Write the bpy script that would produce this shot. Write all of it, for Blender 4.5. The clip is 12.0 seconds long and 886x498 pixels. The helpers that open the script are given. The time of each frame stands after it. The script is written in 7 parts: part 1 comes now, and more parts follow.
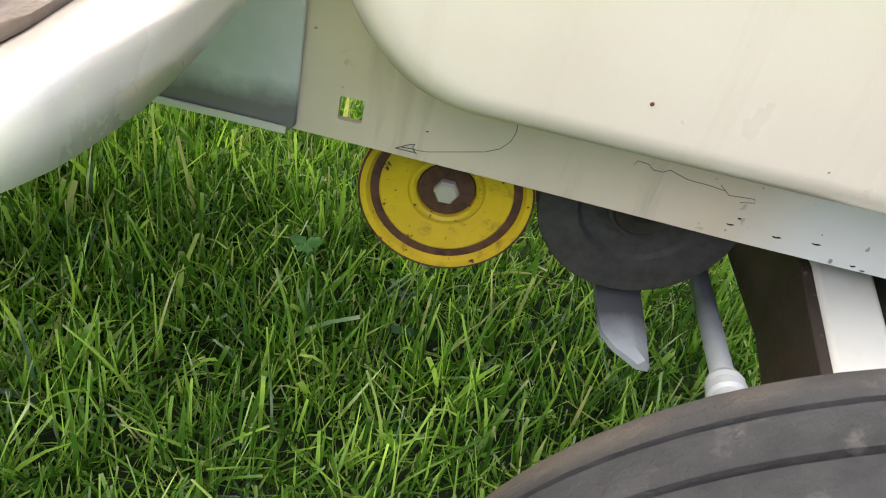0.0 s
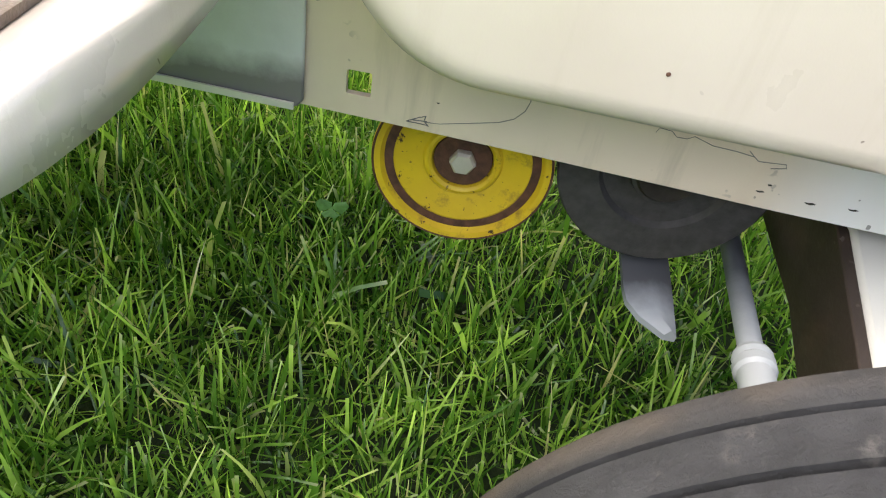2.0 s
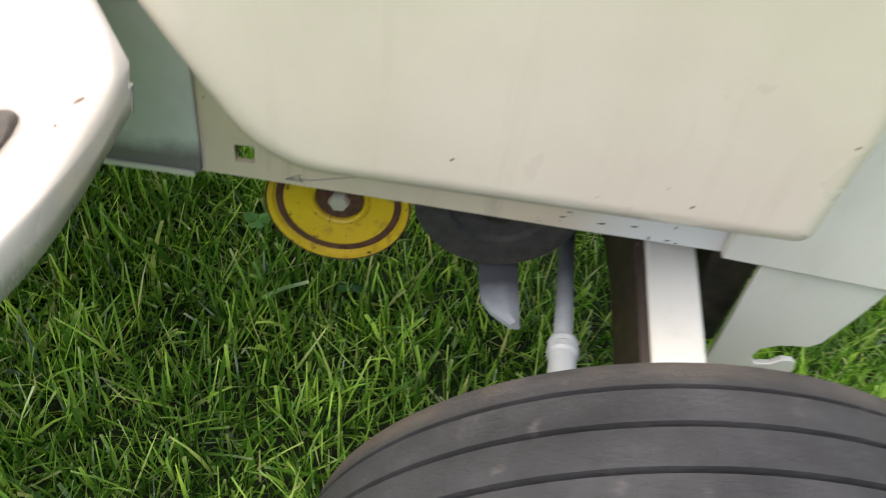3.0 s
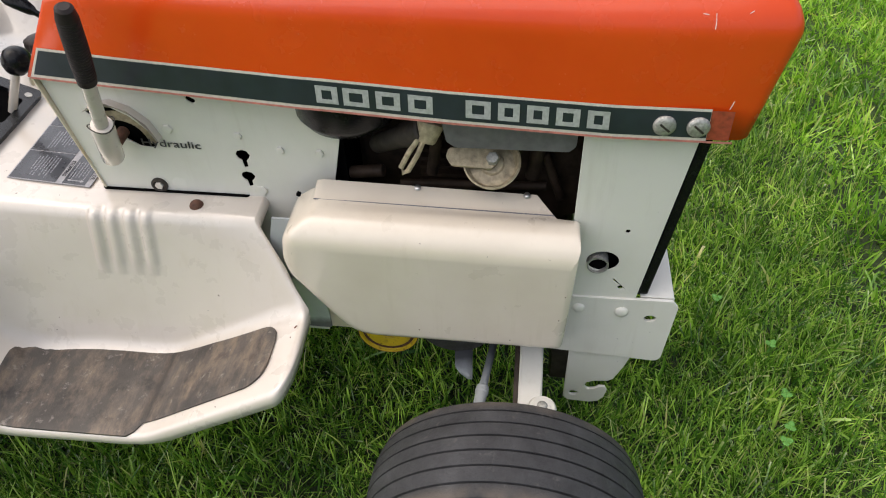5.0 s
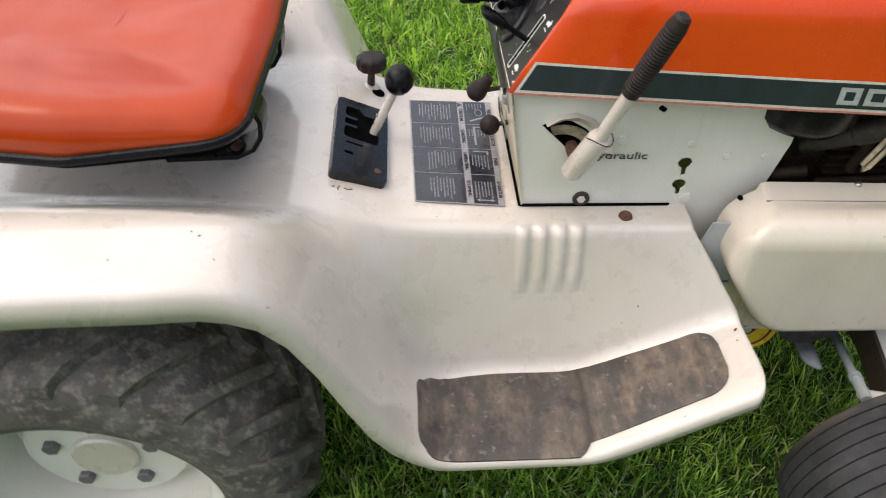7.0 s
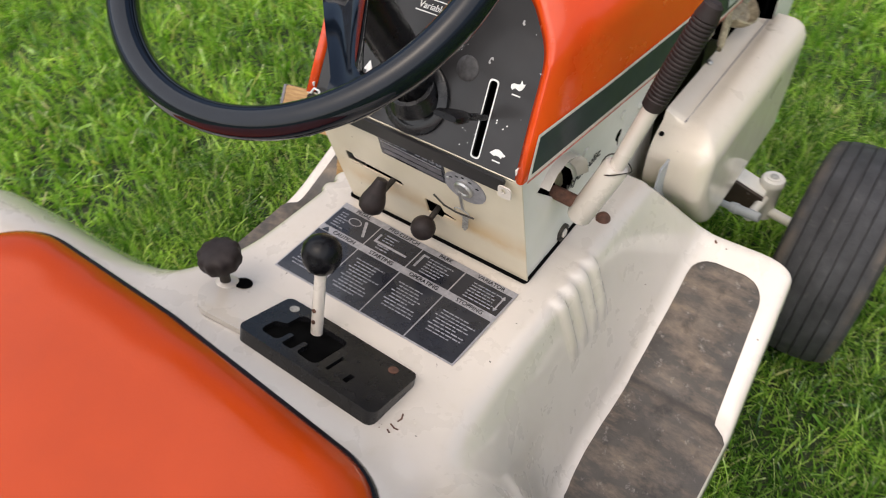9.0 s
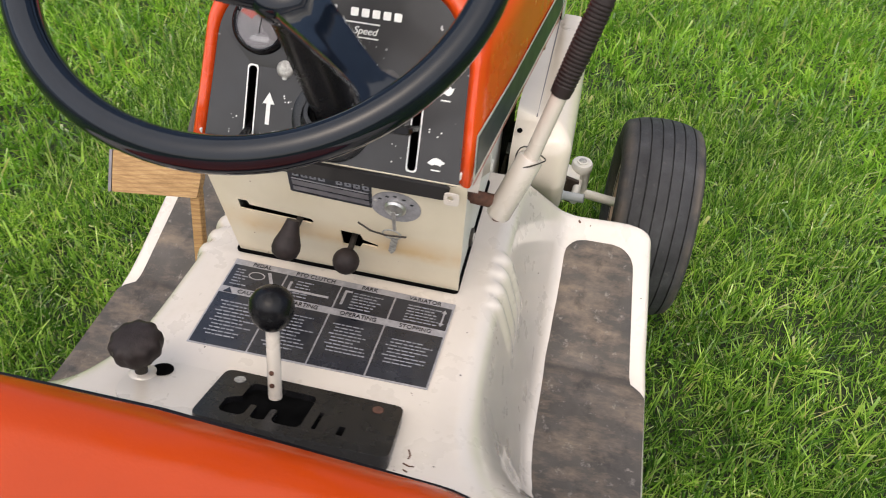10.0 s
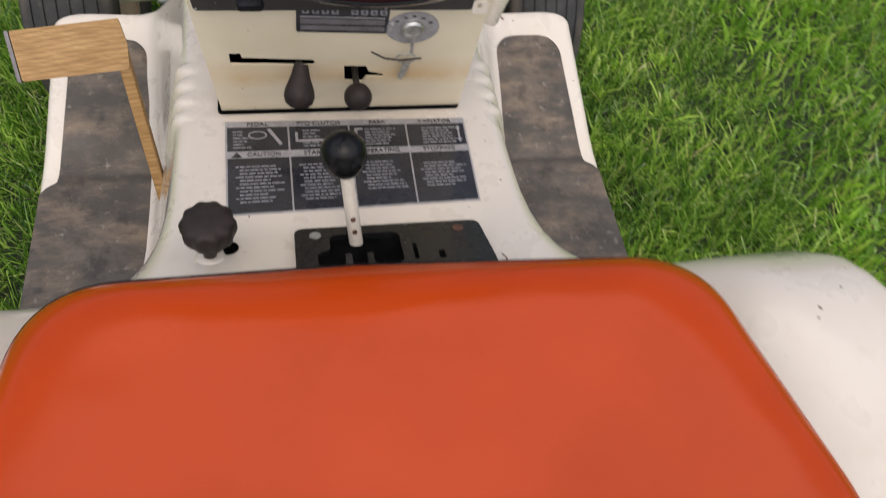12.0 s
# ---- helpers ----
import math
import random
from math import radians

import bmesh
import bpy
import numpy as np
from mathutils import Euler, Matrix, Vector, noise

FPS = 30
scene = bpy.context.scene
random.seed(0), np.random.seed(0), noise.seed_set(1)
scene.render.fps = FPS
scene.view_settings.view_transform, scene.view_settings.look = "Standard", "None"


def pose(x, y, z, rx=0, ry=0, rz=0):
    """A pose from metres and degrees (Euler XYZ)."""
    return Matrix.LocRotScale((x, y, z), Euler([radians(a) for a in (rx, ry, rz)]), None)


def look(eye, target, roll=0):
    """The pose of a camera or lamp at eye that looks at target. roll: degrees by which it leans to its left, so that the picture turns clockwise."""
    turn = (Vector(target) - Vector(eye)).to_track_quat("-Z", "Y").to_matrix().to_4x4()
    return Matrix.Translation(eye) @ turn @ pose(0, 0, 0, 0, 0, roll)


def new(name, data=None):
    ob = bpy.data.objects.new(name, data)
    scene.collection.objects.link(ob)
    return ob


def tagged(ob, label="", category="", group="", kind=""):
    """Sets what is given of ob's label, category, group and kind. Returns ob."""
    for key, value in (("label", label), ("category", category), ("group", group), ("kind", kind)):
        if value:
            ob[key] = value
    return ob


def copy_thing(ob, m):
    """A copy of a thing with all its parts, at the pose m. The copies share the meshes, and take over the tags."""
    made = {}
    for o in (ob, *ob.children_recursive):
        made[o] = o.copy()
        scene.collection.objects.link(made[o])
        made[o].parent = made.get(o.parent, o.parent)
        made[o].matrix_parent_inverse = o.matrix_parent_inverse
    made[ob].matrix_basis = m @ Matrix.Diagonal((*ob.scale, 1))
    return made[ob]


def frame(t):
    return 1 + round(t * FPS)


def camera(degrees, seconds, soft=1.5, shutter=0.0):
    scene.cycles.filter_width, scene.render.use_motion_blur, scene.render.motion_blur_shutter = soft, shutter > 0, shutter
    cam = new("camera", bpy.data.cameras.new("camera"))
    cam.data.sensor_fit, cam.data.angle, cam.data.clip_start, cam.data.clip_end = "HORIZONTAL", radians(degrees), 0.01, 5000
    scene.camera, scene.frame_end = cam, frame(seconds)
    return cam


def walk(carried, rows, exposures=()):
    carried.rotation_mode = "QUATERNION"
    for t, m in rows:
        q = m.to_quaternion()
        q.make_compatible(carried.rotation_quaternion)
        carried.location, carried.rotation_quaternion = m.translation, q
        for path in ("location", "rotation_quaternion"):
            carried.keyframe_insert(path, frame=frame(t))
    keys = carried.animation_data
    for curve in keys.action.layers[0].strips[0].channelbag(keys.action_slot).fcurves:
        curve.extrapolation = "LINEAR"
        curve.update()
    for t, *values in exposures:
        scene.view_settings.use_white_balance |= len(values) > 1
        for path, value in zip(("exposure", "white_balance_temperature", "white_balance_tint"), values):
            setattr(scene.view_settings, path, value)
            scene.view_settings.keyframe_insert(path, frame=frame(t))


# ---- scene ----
import mathutils

cam = camera(61.9, 12.0, soft=1.0, shutter=0.35)
PATH = [
    (0, (0.376, -0.499, 0.476), (0.463, 1.131, -0.68), 14.0),
    (0.5, (0.385, -0.477, 0.474), (0.434, 1.138, -0.704), 12.3),
    (1, (0.385, -0.473, 0.474), (0.405, 1.115, -0.743), 12.0),
    (1.5, (0.383, -0.472, 0.485), (0.377, 1.088, -0.767), 11.4),
    (2, (0.387, -0.482, 0.484), (0.389, 1.049, -0.803), 11.0),
    (2.5, (0.392, -0.489, 0.511), (0.435, 1.01, -0.813), 10.5),
    (2.8, (0.415, -0.509, 0.553), (0.516, 0.954, -0.806), 11.0),
    (3, (0.438, -0.529, 0.592), (0.536, 0.927, -0.775), 9.9),
    (3.2, (0.452, -0.556, 0.662), (0.59, 0.882, -0.722), 9.9),
    (4.8, (0.579, -0.866, 1.159), (0.394, 0.544, -0.248), -1.8),
    (5, (0.586, -0.883, 1.175), (0.385, 0.537, -0.219), -2.5),
    (5.5, (0.491, -0.933, 1.19), (0.333, 0.519, -0.177), -2.4),
    (6, (0.329, -1.008, 1.202), (0.215, 0.457, -0.154), -0.9),
    (6.5, (0.126, -0.99, 1.188), (0.029, 0.468, -0.177), -0.3),
    (6.7, (-0.004, -0.952, 1.17), (-0.044, 0.509, -0.195), 0.6),
    (8.3, (-0.392, -0.691, 1.196), (0.351, 0.464, -0.257), -3.7),
    (8.5, (-0.417, -0.576, 1.195), (0.39, 0.502, -0.284), -5.1),
    (9, (-0.477, -0.396, 1.189), (0.552, 0.45, -0.303), -4.4),
    (9.5, (-0.57, -0.308, 1.21), (0.715, 0.183, -0.241), 0.5),
    (10, (-0.567, -0.21, 1.153), (0.829, 0.044, -0.257), 3.5),
    (10.5, (-0.481, -0.071, 1.092), (0.949, 0.029, -0.302), 5.0),
    (11, (-0.467, -0.034, 1.082), (0.908, -0.028, -0.369), 5.7),
    (11.5, (-0.513, -0.002, 1.096), (0.723, -0.178, -0.467), 8.8),
    (12, (-0.598, 0.056, 1.14), (0.462, -0.306, -0.517), 12.2),
]
EXPOSURES = [(0.0, 1.63), (1.0, 1.72), (2.5, 1.62), (3.2, 1.06), (4.8, 0.5), (6.7, 0.5), (8.3, 0.38), (9.5, 0.38), (10.2, 0.48), (11.0, 0.48), (11.5, 0.40), (12.0, 0.12)]
walk(cam, [(t, look(eye, target, roll)) for t, eye, target, roll in PATH], EXPOSURES)

# ---------- sky, sun ----------
world = bpy.data.worlds.new("sky")
scene.world = world
world.use_nodes = True
wn = world.node_tree
bg = wn.nodes["Background"]
sky = wn.nodes.new("ShaderNodeTexSky")
sky.sky_type, sky.sun_disc = "NISHITA", False
sky.sun_elevation, sky.sun_rotation = radians(64), radians(272.5)
sky.air_density, sky.dust_density, sky.ozone_density = 1.0, 5.0, 1.0
wn.links.new(sky.outputs[0], bg.inputs[0])
bg.inputs[1].default_value = 0.13
sun_data = bpy.data.lights.new("sun", "SUN")
sun_data.energy, sun_data.angle, sun_data.color = 2.3, radians(130), (1.0, 0.955, 0.90)
sun = new("sun", sun_data)
sun.matrix_world = look((-1.1, 0.05, 2.3), (0, 0, 0))


# ---------- materials ----------
def node_material(name):
    m = bpy.data.materials.new(name)
    m.use_nodes = True
    t = m.node_tree
    return m, t, t.nodes["Principled BSDF"]


def ramp(t, source, stops):
    r = t.nodes.new("ShaderNodeValToRGB")
    while len(r.color_ramp.elements) < len(stops):
        r.color_ramp.elements.new(0.5)
    for e, (p, c) in zip(r.color_ramp.elements, stops):
        e.position, e.color = p, (*c, 1) if len(c) == 3 else c
    t.links.new(source, r.inputs[0])
    return r.outputs[0]


def noise_of(t, scale, detail=4.0, stretch=(1, 1, 1), rough=0.55):
    co = t.nodes.new("ShaderNodeTexCoord")
    mp = t.nodes.new("ShaderNodeMapping")
    mp.inputs["Scale"].default_value = stretch
    n = t.nodes.new("ShaderNodeTexNoise")
    n.inputs["Scale"].default_value, n.inputs["Detail"].default_value, n.inputs["Roughness"].default_value = scale, detail, rough
    t.links.new(co.outputs["Object"], mp.inputs[0])
    t.links.new(mp.outputs[0], n.inputs["Vector"])
    return n.outputs[0]


def mix(t, a, b, f, mode="MIX"):
    m = t.nodes.new("ShaderNodeMix")
    m.data_type, m.blend_type = "RGBA", mode
    for sock, v in ((m.inputs[0], f), (m.inputs[6], a), (m.inputs[7], b)):
        if isinstance(v, bpy.types.NodeSocket):
            t.links.new(v, sock)
        else:
            sock.default_value = (*v, 1) if isinstance(v, tuple) else v
    return m.outputs[2]


def bump(t, bsdf, height, strength, distance=0.002):
    b = t.nodes.new("ShaderNodeBump")
    b.inputs["Strength"].default_value, b.inputs["Distance"].default_value = strength, distance
    t.links.new(height, b.inputs["Height"])
    t.links.new(b.outputs[0], bsdf.inputs["Normal"])


def paint(name, base, second_tone, rough=0.35, coat=0.25, chips=None, amount=0.66, metal=0.0, grain=900, relief=0.06, streak=None, shine=0.5, lit_end=None, waves=0.0):
    """Painted metal: faint mottling, grime in soft patches, a few small chips."""
    m, t, b = node_material(name)
    patch = ramp(t, noise_of(t, 9, 6), [(0.42, (0, 0, 0)), (0.78, (1, 1, 1))])
    col = mix(t, base, second_tone, patch)
    if streak:
        run = ramp(t, noise_of(t, 14, 6, (3.5, 3.5, 0.35), 0.65), [(0.56, (0, 0, 0)), (0.80, (0.55, 0.55, 0.55))])
        col = mix(t, col, streak, run)
        rub = ramp(t, noise_of(t, 45, 8, (0.5, 1, 2.5), 0.7), [(0.66, (0, 0, 0)), (0.84, (0.06, 0.06, 0.06))])
        col = mix(t, col, tuple(c * 0.72 for c in streak), rub)
    if lit_end:
        # a light reflection painted in as paler colour, from one x to another
        tint, x0, x1 = lit_end
        co = t.nodes.new("ShaderNodeTexCoord")
        sep = t.nodes.new("ShaderNodeSeparateXYZ")
        t.links.new(co.outputs["Object"], sep.inputs[0])
        rng = t.nodes.new("ShaderNodeMapRange")
        t.links.new(sep.outputs[0], rng.inputs[0])
        rng.inputs[1].default_value, rng.inputs[2].default_value = x0, x1
        col = mix(t, col, tint, rng.outputs[0])
    if chips:
        spot = ramp(t, noise_of(t, 120, 2), [(amount + 0.08, (0, 0, 0)), (amount + 0.1, (1, 1, 1))])
        where = ramp(t, noise_of(t, 6, 3), [(0.5, (0, 0, 0)), (0.6, (1, 1, 1))])
        both = mix(t, spot, where, 1.0, "MULTIPLY")
        col = mix(t, col, chips, both)
    t.links.new(col, b.inputs["Base Color"])
    t.links.new(ramp(t, noise_of(t, 25, 5), [(0.3, (rough * 0.75,) * 3), (0.75, (rough * 1.35,) * 3)]), b.inputs["Roughness"])
    b.inputs["Coat Weight"].default_value, b.inputs["Coat Roughness"].default_value = coat, 0.08
    b.inputs["Metallic"].default_value, b.inputs["Specular IOR Level"].default_value = metal, shine
    bump(t, b, noise_of(t, grain, 2), relief, 0.001)
    if waves:
        # slack, softly rumpled cover
        soft = t.nodes.new("ShaderNodeBump")
        soft.inputs["Strength"].default_value, soft.inputs["Distance"].default_value = waves, 0.03
        t.links.new(noise_of(t, 7, 2, (1, 1, 1), 0.4), soft.inputs["Height"])
        t.links.new(soft.outputs[0], b.inputs["Normal"].links[0].from_node.inputs["Normal"])
    return m


def plain(name, base, rough, metal=0.0, vary=0.25, scale=60, relief=0.15, coat=0.0, stretch=(1, 1, 1), shine=0.5):
    m, t, b = node_material(name)
    lo, hi = tuple(c * (1 - vary) for c in base), tuple(min(1, c * (1 + vary)) for c in base)
    t.links.new(ramp(t, noise_of(t, scale, 6, stretch), [(0.3, lo), (0.7, hi)]), b.inputs["Base Color"])
    t.links.new(ramp(t, noise_of(t, scale * 0.6, 4, stretch), [(0.3, (rough * 0.8,) * 3), (0.75, (min(1, rough * 1.25),) * 3)]), b.inputs["Roughness"])
    b.inputs["Metallic"].default_value, b.inputs["Coat Weight"].default_value, b.inputs["Specular IOR Level"].default_value = metal, coat, shine
    bump(t, b, noise_of(t, scale * 6, 3, stretch), relief, 0.001)
    return m


CREAM = paint("cream_paint", (0.60, 0.540, 0.474), (0.54, 0.480, 0.410), 0.30, 1.0, (0.10, 0.05, 0.03), 0.67, streak=(0.50, 0.44, 0.35))
GUARD = paint("warm_cream_paint", (0.68, 0.600, 0.495), (0.61, 0.530, 0.425), 0.34, 0.7, (0.10, 0.05, 0.03), 0.67, streak=(0.56, 0.48, 0.37))
WHITE = paint("white_paint", (0.69, 0.665, 0.60), (0.62, 0.595, 0.52), 0.4, 0.2, (0.16, 0.15, 0.14), 0.68, streak=(0.55, 0.52, 0.44))
FRAME = paint("frame_paint", (0.76, 0.635, 0.50), (0.62, 0.51, 0.39), 0.5, 0.1, (0.05, 0.04, 0.035), 0.60, streak=(0.36, 0.295, 0.22), lit_end=((0.74, 0.73, 0.72), 0.53, 0.575))
GREYP = paint("grey_paint", (0.37, 0.39, 0.40), (0.30, 0.31, 0.32), 0.5, 0.05)
ORANGE = paint("orange_paint", (0.68, 0.066, 0.006), (0.62, 0.054, 0.004), 0.24, 0.35, (0.75, 0.5, 0.4), 0.74)
VINYL = paint("orange_vinyl", (0.39, 0.042, 0.003), (0.34, 0.036, 0.003), 0.20, 0.0, None, 0.7, 0, 420, 0.10, shine=0.30, waves=0.35)


def rusty_yellow():
    """Old yellow paint: dull patches, brown smudges and small rust pits."""
    m, t, b = node_material("rusty_yellow_paint")
    base = ramp(t, noise_of(t, 30, 6), [(0.3, (0.74, 0.52, 0.015)), (0.7, (0.58, 0.37, 0.018))])
    smudge = ramp(t, noise_of(t, 75, 7, rough=0.7), [(0.54, (0, 0, 0)), (0.70, (0.75, 0.75, 0.75))])
    col = mix(t, base, (0.20, 0.105, 0.03), smudge)
    pits = ramp(t, noise_of(t, 210, 4, rough=0.6), [(0.63, (0, 0, 0)), (0.68, (1, 1, 1))])
    t.links.new(mix(t, col, (0.05, 0.025, 0.015), pits), b.inputs["Base Color"])
    b.inputs["Roughness"].default_value = 0.48
    bump(t, b, noise_of(t, 260, 5), 0.3, 0.001)
    return m


YELLOW = rusty_yellow()
RUST = plain("rust", (0.10, 0.045, 0.028), 0.85, 0.1, 0.45, 150, 0.5)
GREASE = plain("greasy_dark_metal", (0.035, 0.028, 0.022), 0.6, 0.2, 0.5, 60, 0.4)
DISC = plain("dark_cast_disc", (0.055, 0.052, 0.05), 0.62, 0.2, 0.3, 140, 0.3)
STEEL = plain("bright_steel", (0.55, 0.54, 0.52), 0.35, 0.9, 0.2, 120, 0.2)
WORN = paint("worn_bright_bolt", (0.62, 0.58, 0.52), (0.48, 0.42, 0.36), 0.5, 0.0, (0.12, 0.06, 0.04), 0.50, 0.3, 300, 0.4)
SCREW = plain("weathered_bolt", (0.42, 0.41, 0.38), 0.5, 0.6, 0.35, 300, 0.4)
RUSTY = paint("greasy_rusty_paint", (0.050, 0.036, 0.028), (0.13, 0.075, 0.045), 0.6, 0.0, (0.45, 0.40, 0.34), 0.58, 0.1, 300, 0.4, streak=(0.03, 0.024, 0.02), shine=0.3)


def worn_rubber(name, base, dust, shoulder=0.0, mud=0.0):
    """Weathered rubber: grey bloom in patches, fine scuffs, dusty spots."""
    m, t, b = node_material(name)
    col = ramp(t, noise_of(t, 22, 8, rough=0.7), [(0.32, tuple(c * 0.55 for c in base)), (0.55, base), (0.75, tuple(c * 1.6 for c in base))])
    spots = ramp(t, noise_of(t, 70, 6, rough=0.7), [(0.60 - mud, (0, 0, 0)), (0.74 - mud, (0.6, 0.6, 0.6))])
    col = mix(t, col, dust, spots)
    if shoulder:
        # brownish scuffed band where the tread turns into the side wall
        co = t.nodes.new("ShaderNodeTexCoord")
        sep = t.nodes.new("ShaderNodeSeparateXYZ")
        t.links.new(co.outputs["Object"], sep.inputs[0])
        side = t.nodes.new("ShaderNodeMath")
        side.operation = "ABSOLUTE"
        t.links.new(sep.outputs[1], side.inputs[0])
        band = ramp(t, side.outputs[0], [(shoulder - 0.010, (0, 0, 0)), (shoulder, (1, 1, 1)), (shoulder + 0.006, (1, 1, 1)), (shoulder + 0.012, (0.2, 0.2, 0.2))])
        rub = ramp(t, noise_of(t, 16, 6), [(0.36, (0, 0, 0)), (0.58, (0.85, 0.85, 0.85))])
        col = mix(t, col, (0.105, 0.087, 0.071), mix(t, band, rub, 1.0, "MULTIPLY"))
    t.links.new(col, b.inputs["Base Color"])
    t.links.new(ramp(t, noise_of(t, 35, 5), [(0.3, (0.5,) * 3), (0.75, (0.85,) * 3)]), b.inputs["Roughness"])
    b.inputs["Specular IOR Level"].default_value = 0.3
    bump(t, b, noise_of(t, 210, 8, rough=0.7), 0.8, 0.0025)
    return m


RUBBER = worn_rubber("tyre_rubber", (0.042, 0.042, 0.044), (0.13, 0.12, 0.11), 0.062)
AGRUB = worn_rubber("rear_tyre_rubber", (0.115, 0.105, 0.093), (0.32, 0.28, 0.24), mud=0.10)
BLACKP = plain("black_plastic", (0.006, 0.006, 0.007), 0.24, 0, 0.3, 90, 0.2, shine=0.2)
GATEP = plain("satin_black_plastic", (0.008, 0.008, 0.009), 0.26, 0, 0.3, 90, 0.15, shine=0.45)
GRIP = plain("brown_black_rubber", (0.022, 0.016, 0.015), 0.55, 0, 0.3, 90, 0.25, shine=0.22)
WHEELP = plain("steering_plastic", (0.004, 0.006, 0.010), 0.07, 0, 0.2, 60, 0.0, 0.0, shine=0.34)
DASH = paint("dash_black", (0.013, 0.012, 0.012), (0.026, 0.023, 0.022), 0.40, 0.12, (0.38, 0.37, 0.36), 0.64, shine=0.5)
DECAL = plain("decal_blue_black", (0.016, 0.022, 0.030), 0.4, 0, 0.2, 40, 0.05, 0.2)
SILVER = plain("decal_silver", (0.46, 0.46, 0.46), 0.42, 0.3, 0.18, 200, 0.1)
LABELK = plain("label_black", (0.015, 0.016, 0.022), 0.28, 0, 0.25, 60, 0.05, 0.3, shine=0.5)
LABELS = plain("label_silver", (0.30, 0.29, 0.30), 0.4, 0.2, 0.2, 150, 0.05)
PRINT = plain("label_print", (0.22, 0.22, 0.24), 0.5, 0, 0.3, 300, 0.05)
WHITEI = plain("white_ink", (0.75, 0.74, 0.70), 0.5, 0, 0.1, 200, 0.05)
REDI = plain("red_ink", (0.35, 0.05, 0.03), 0.5, 0, 0.2, 200, 0.05)
PINKI = plain("faded_red_edge", (0.46, 0.17, 0.13), 0.5, 0, 0.3, 120, 0.05)
FADED = plain("worn_red_brown", (0.30, 0.055, 0.026), 0.45, 0, 0.35, 140, 0.1)
LINE = plain("cream_line", (0.62, 0.57, 0.48), 0.5, 0, 0.12, 200, 0.05)
DUSTY = plain("dusty_cream_metal", (0.40, 0.33, 0.22), 0.6, 0.2, 0.4, 110, 0.4)
DARK = plain("deep_black", (0.004, 0.004, 0.004), 0.9, 0, 0.3, 60, 0.2, shine=0.0)
ENGINE = plain("engine_dark", (0.032, 0.021, 0.014), 0.7, 0.2, 0.6, 40, 0.4, shine=0.2)
PLUG = plain("dark_plug", (0.05, 0.048, 0.048), 0.4, 0.2, 0.4, 200, 0.3, shine=0.35)
LABELC = plain("cream_ink", (0.55, 0.50, 0.30), 0.5, 0, 0.2, 200, 0.05)
SHROUD = plain("grey_shroud", (0.16, 0.15, 0.16), 0.5, 0.3, 0.2, 60, 0.2)


def mat_rubber():
    """Worn footrest rubber: grey-brown, tan blotches rubbed across, black stains and pale dusty spots."""
    m, t, b = node_material("footrest_rubber")
    base = ramp(t, noise_of(t, 14, 8), [(0.3, (0.048, 0.042, 0.037)), (0.7, (0.092, 0.080, 0.069))])
    rub = ramp(t, noise_of(t, 20, 7, (1.5, 0.6, 1), 0.7), [(0.47, (0, 0, 0)), (0.70, (0.75, 0.75, 0.75))])
    col = mix(t, base, (0.23, 0.17, 0.12), rub)
    dust = ramp(t, noise_of(t, 75, 6, (1, 1, 1), 0.65), [(0.60, (0, 0, 0)), (0.72, (0.7, 0.7, 0.7))])
    col = mix(t, col, (0.27, 0.24, 0.21), dust)
    worn = ramp(t, noise_of(t, 24, 6, (1, 1, 1), 0.65), [(0.55, (0, 0, 0)), (0.70, (0.8, 0.8, 0.8))])
    col = mix(t, col, (0.030, 0.026, 0.024), worn)
    # shade and grime painted as a dark line in the crease where the mat bends up
    co = t.nodes.new("ShaderNodeTexCoord")
    sep = t.nodes.new("ShaderNodeSeparateXYZ")
    t.links.new(co.outputs["Object"], sep.inputs[0])
    wob = t.nodes.new("ShaderNodeMath")
    wob.operation = "MULTIPLY_ADD"
    t.links.new(noise_of(t, 60, 4), wob.inputs[0])
    wob.inputs[1].default_value = 0.008
    t.links.new(sep.outputs[0], wob.inputs[2])
    crease = ramp(t, wob.outputs[0], [(0.076, (0, 0, 0)), (0.087, (0.75, 0.75, 0.75)), (0.090, (0.75, 0.75, 0.75)), (0.096, (0, 0, 0))])
    col = mix(t, col, (0.030, 0.025, 0.022), crease)
    t.links.new(col, b.inputs["Base Color"])
    t.links.new(ramp(t, noise_of(t, 20, 5), [(0.3, (0.45,) * 3), (0.75, (0.75,) * 3)]), b.inputs["Roughness"])
    b.inputs["Specular IOR Level"].default_value = 0.38
    bump(t, b, noise_of(t, 420, 4), 0.5, 0.001)
    return m


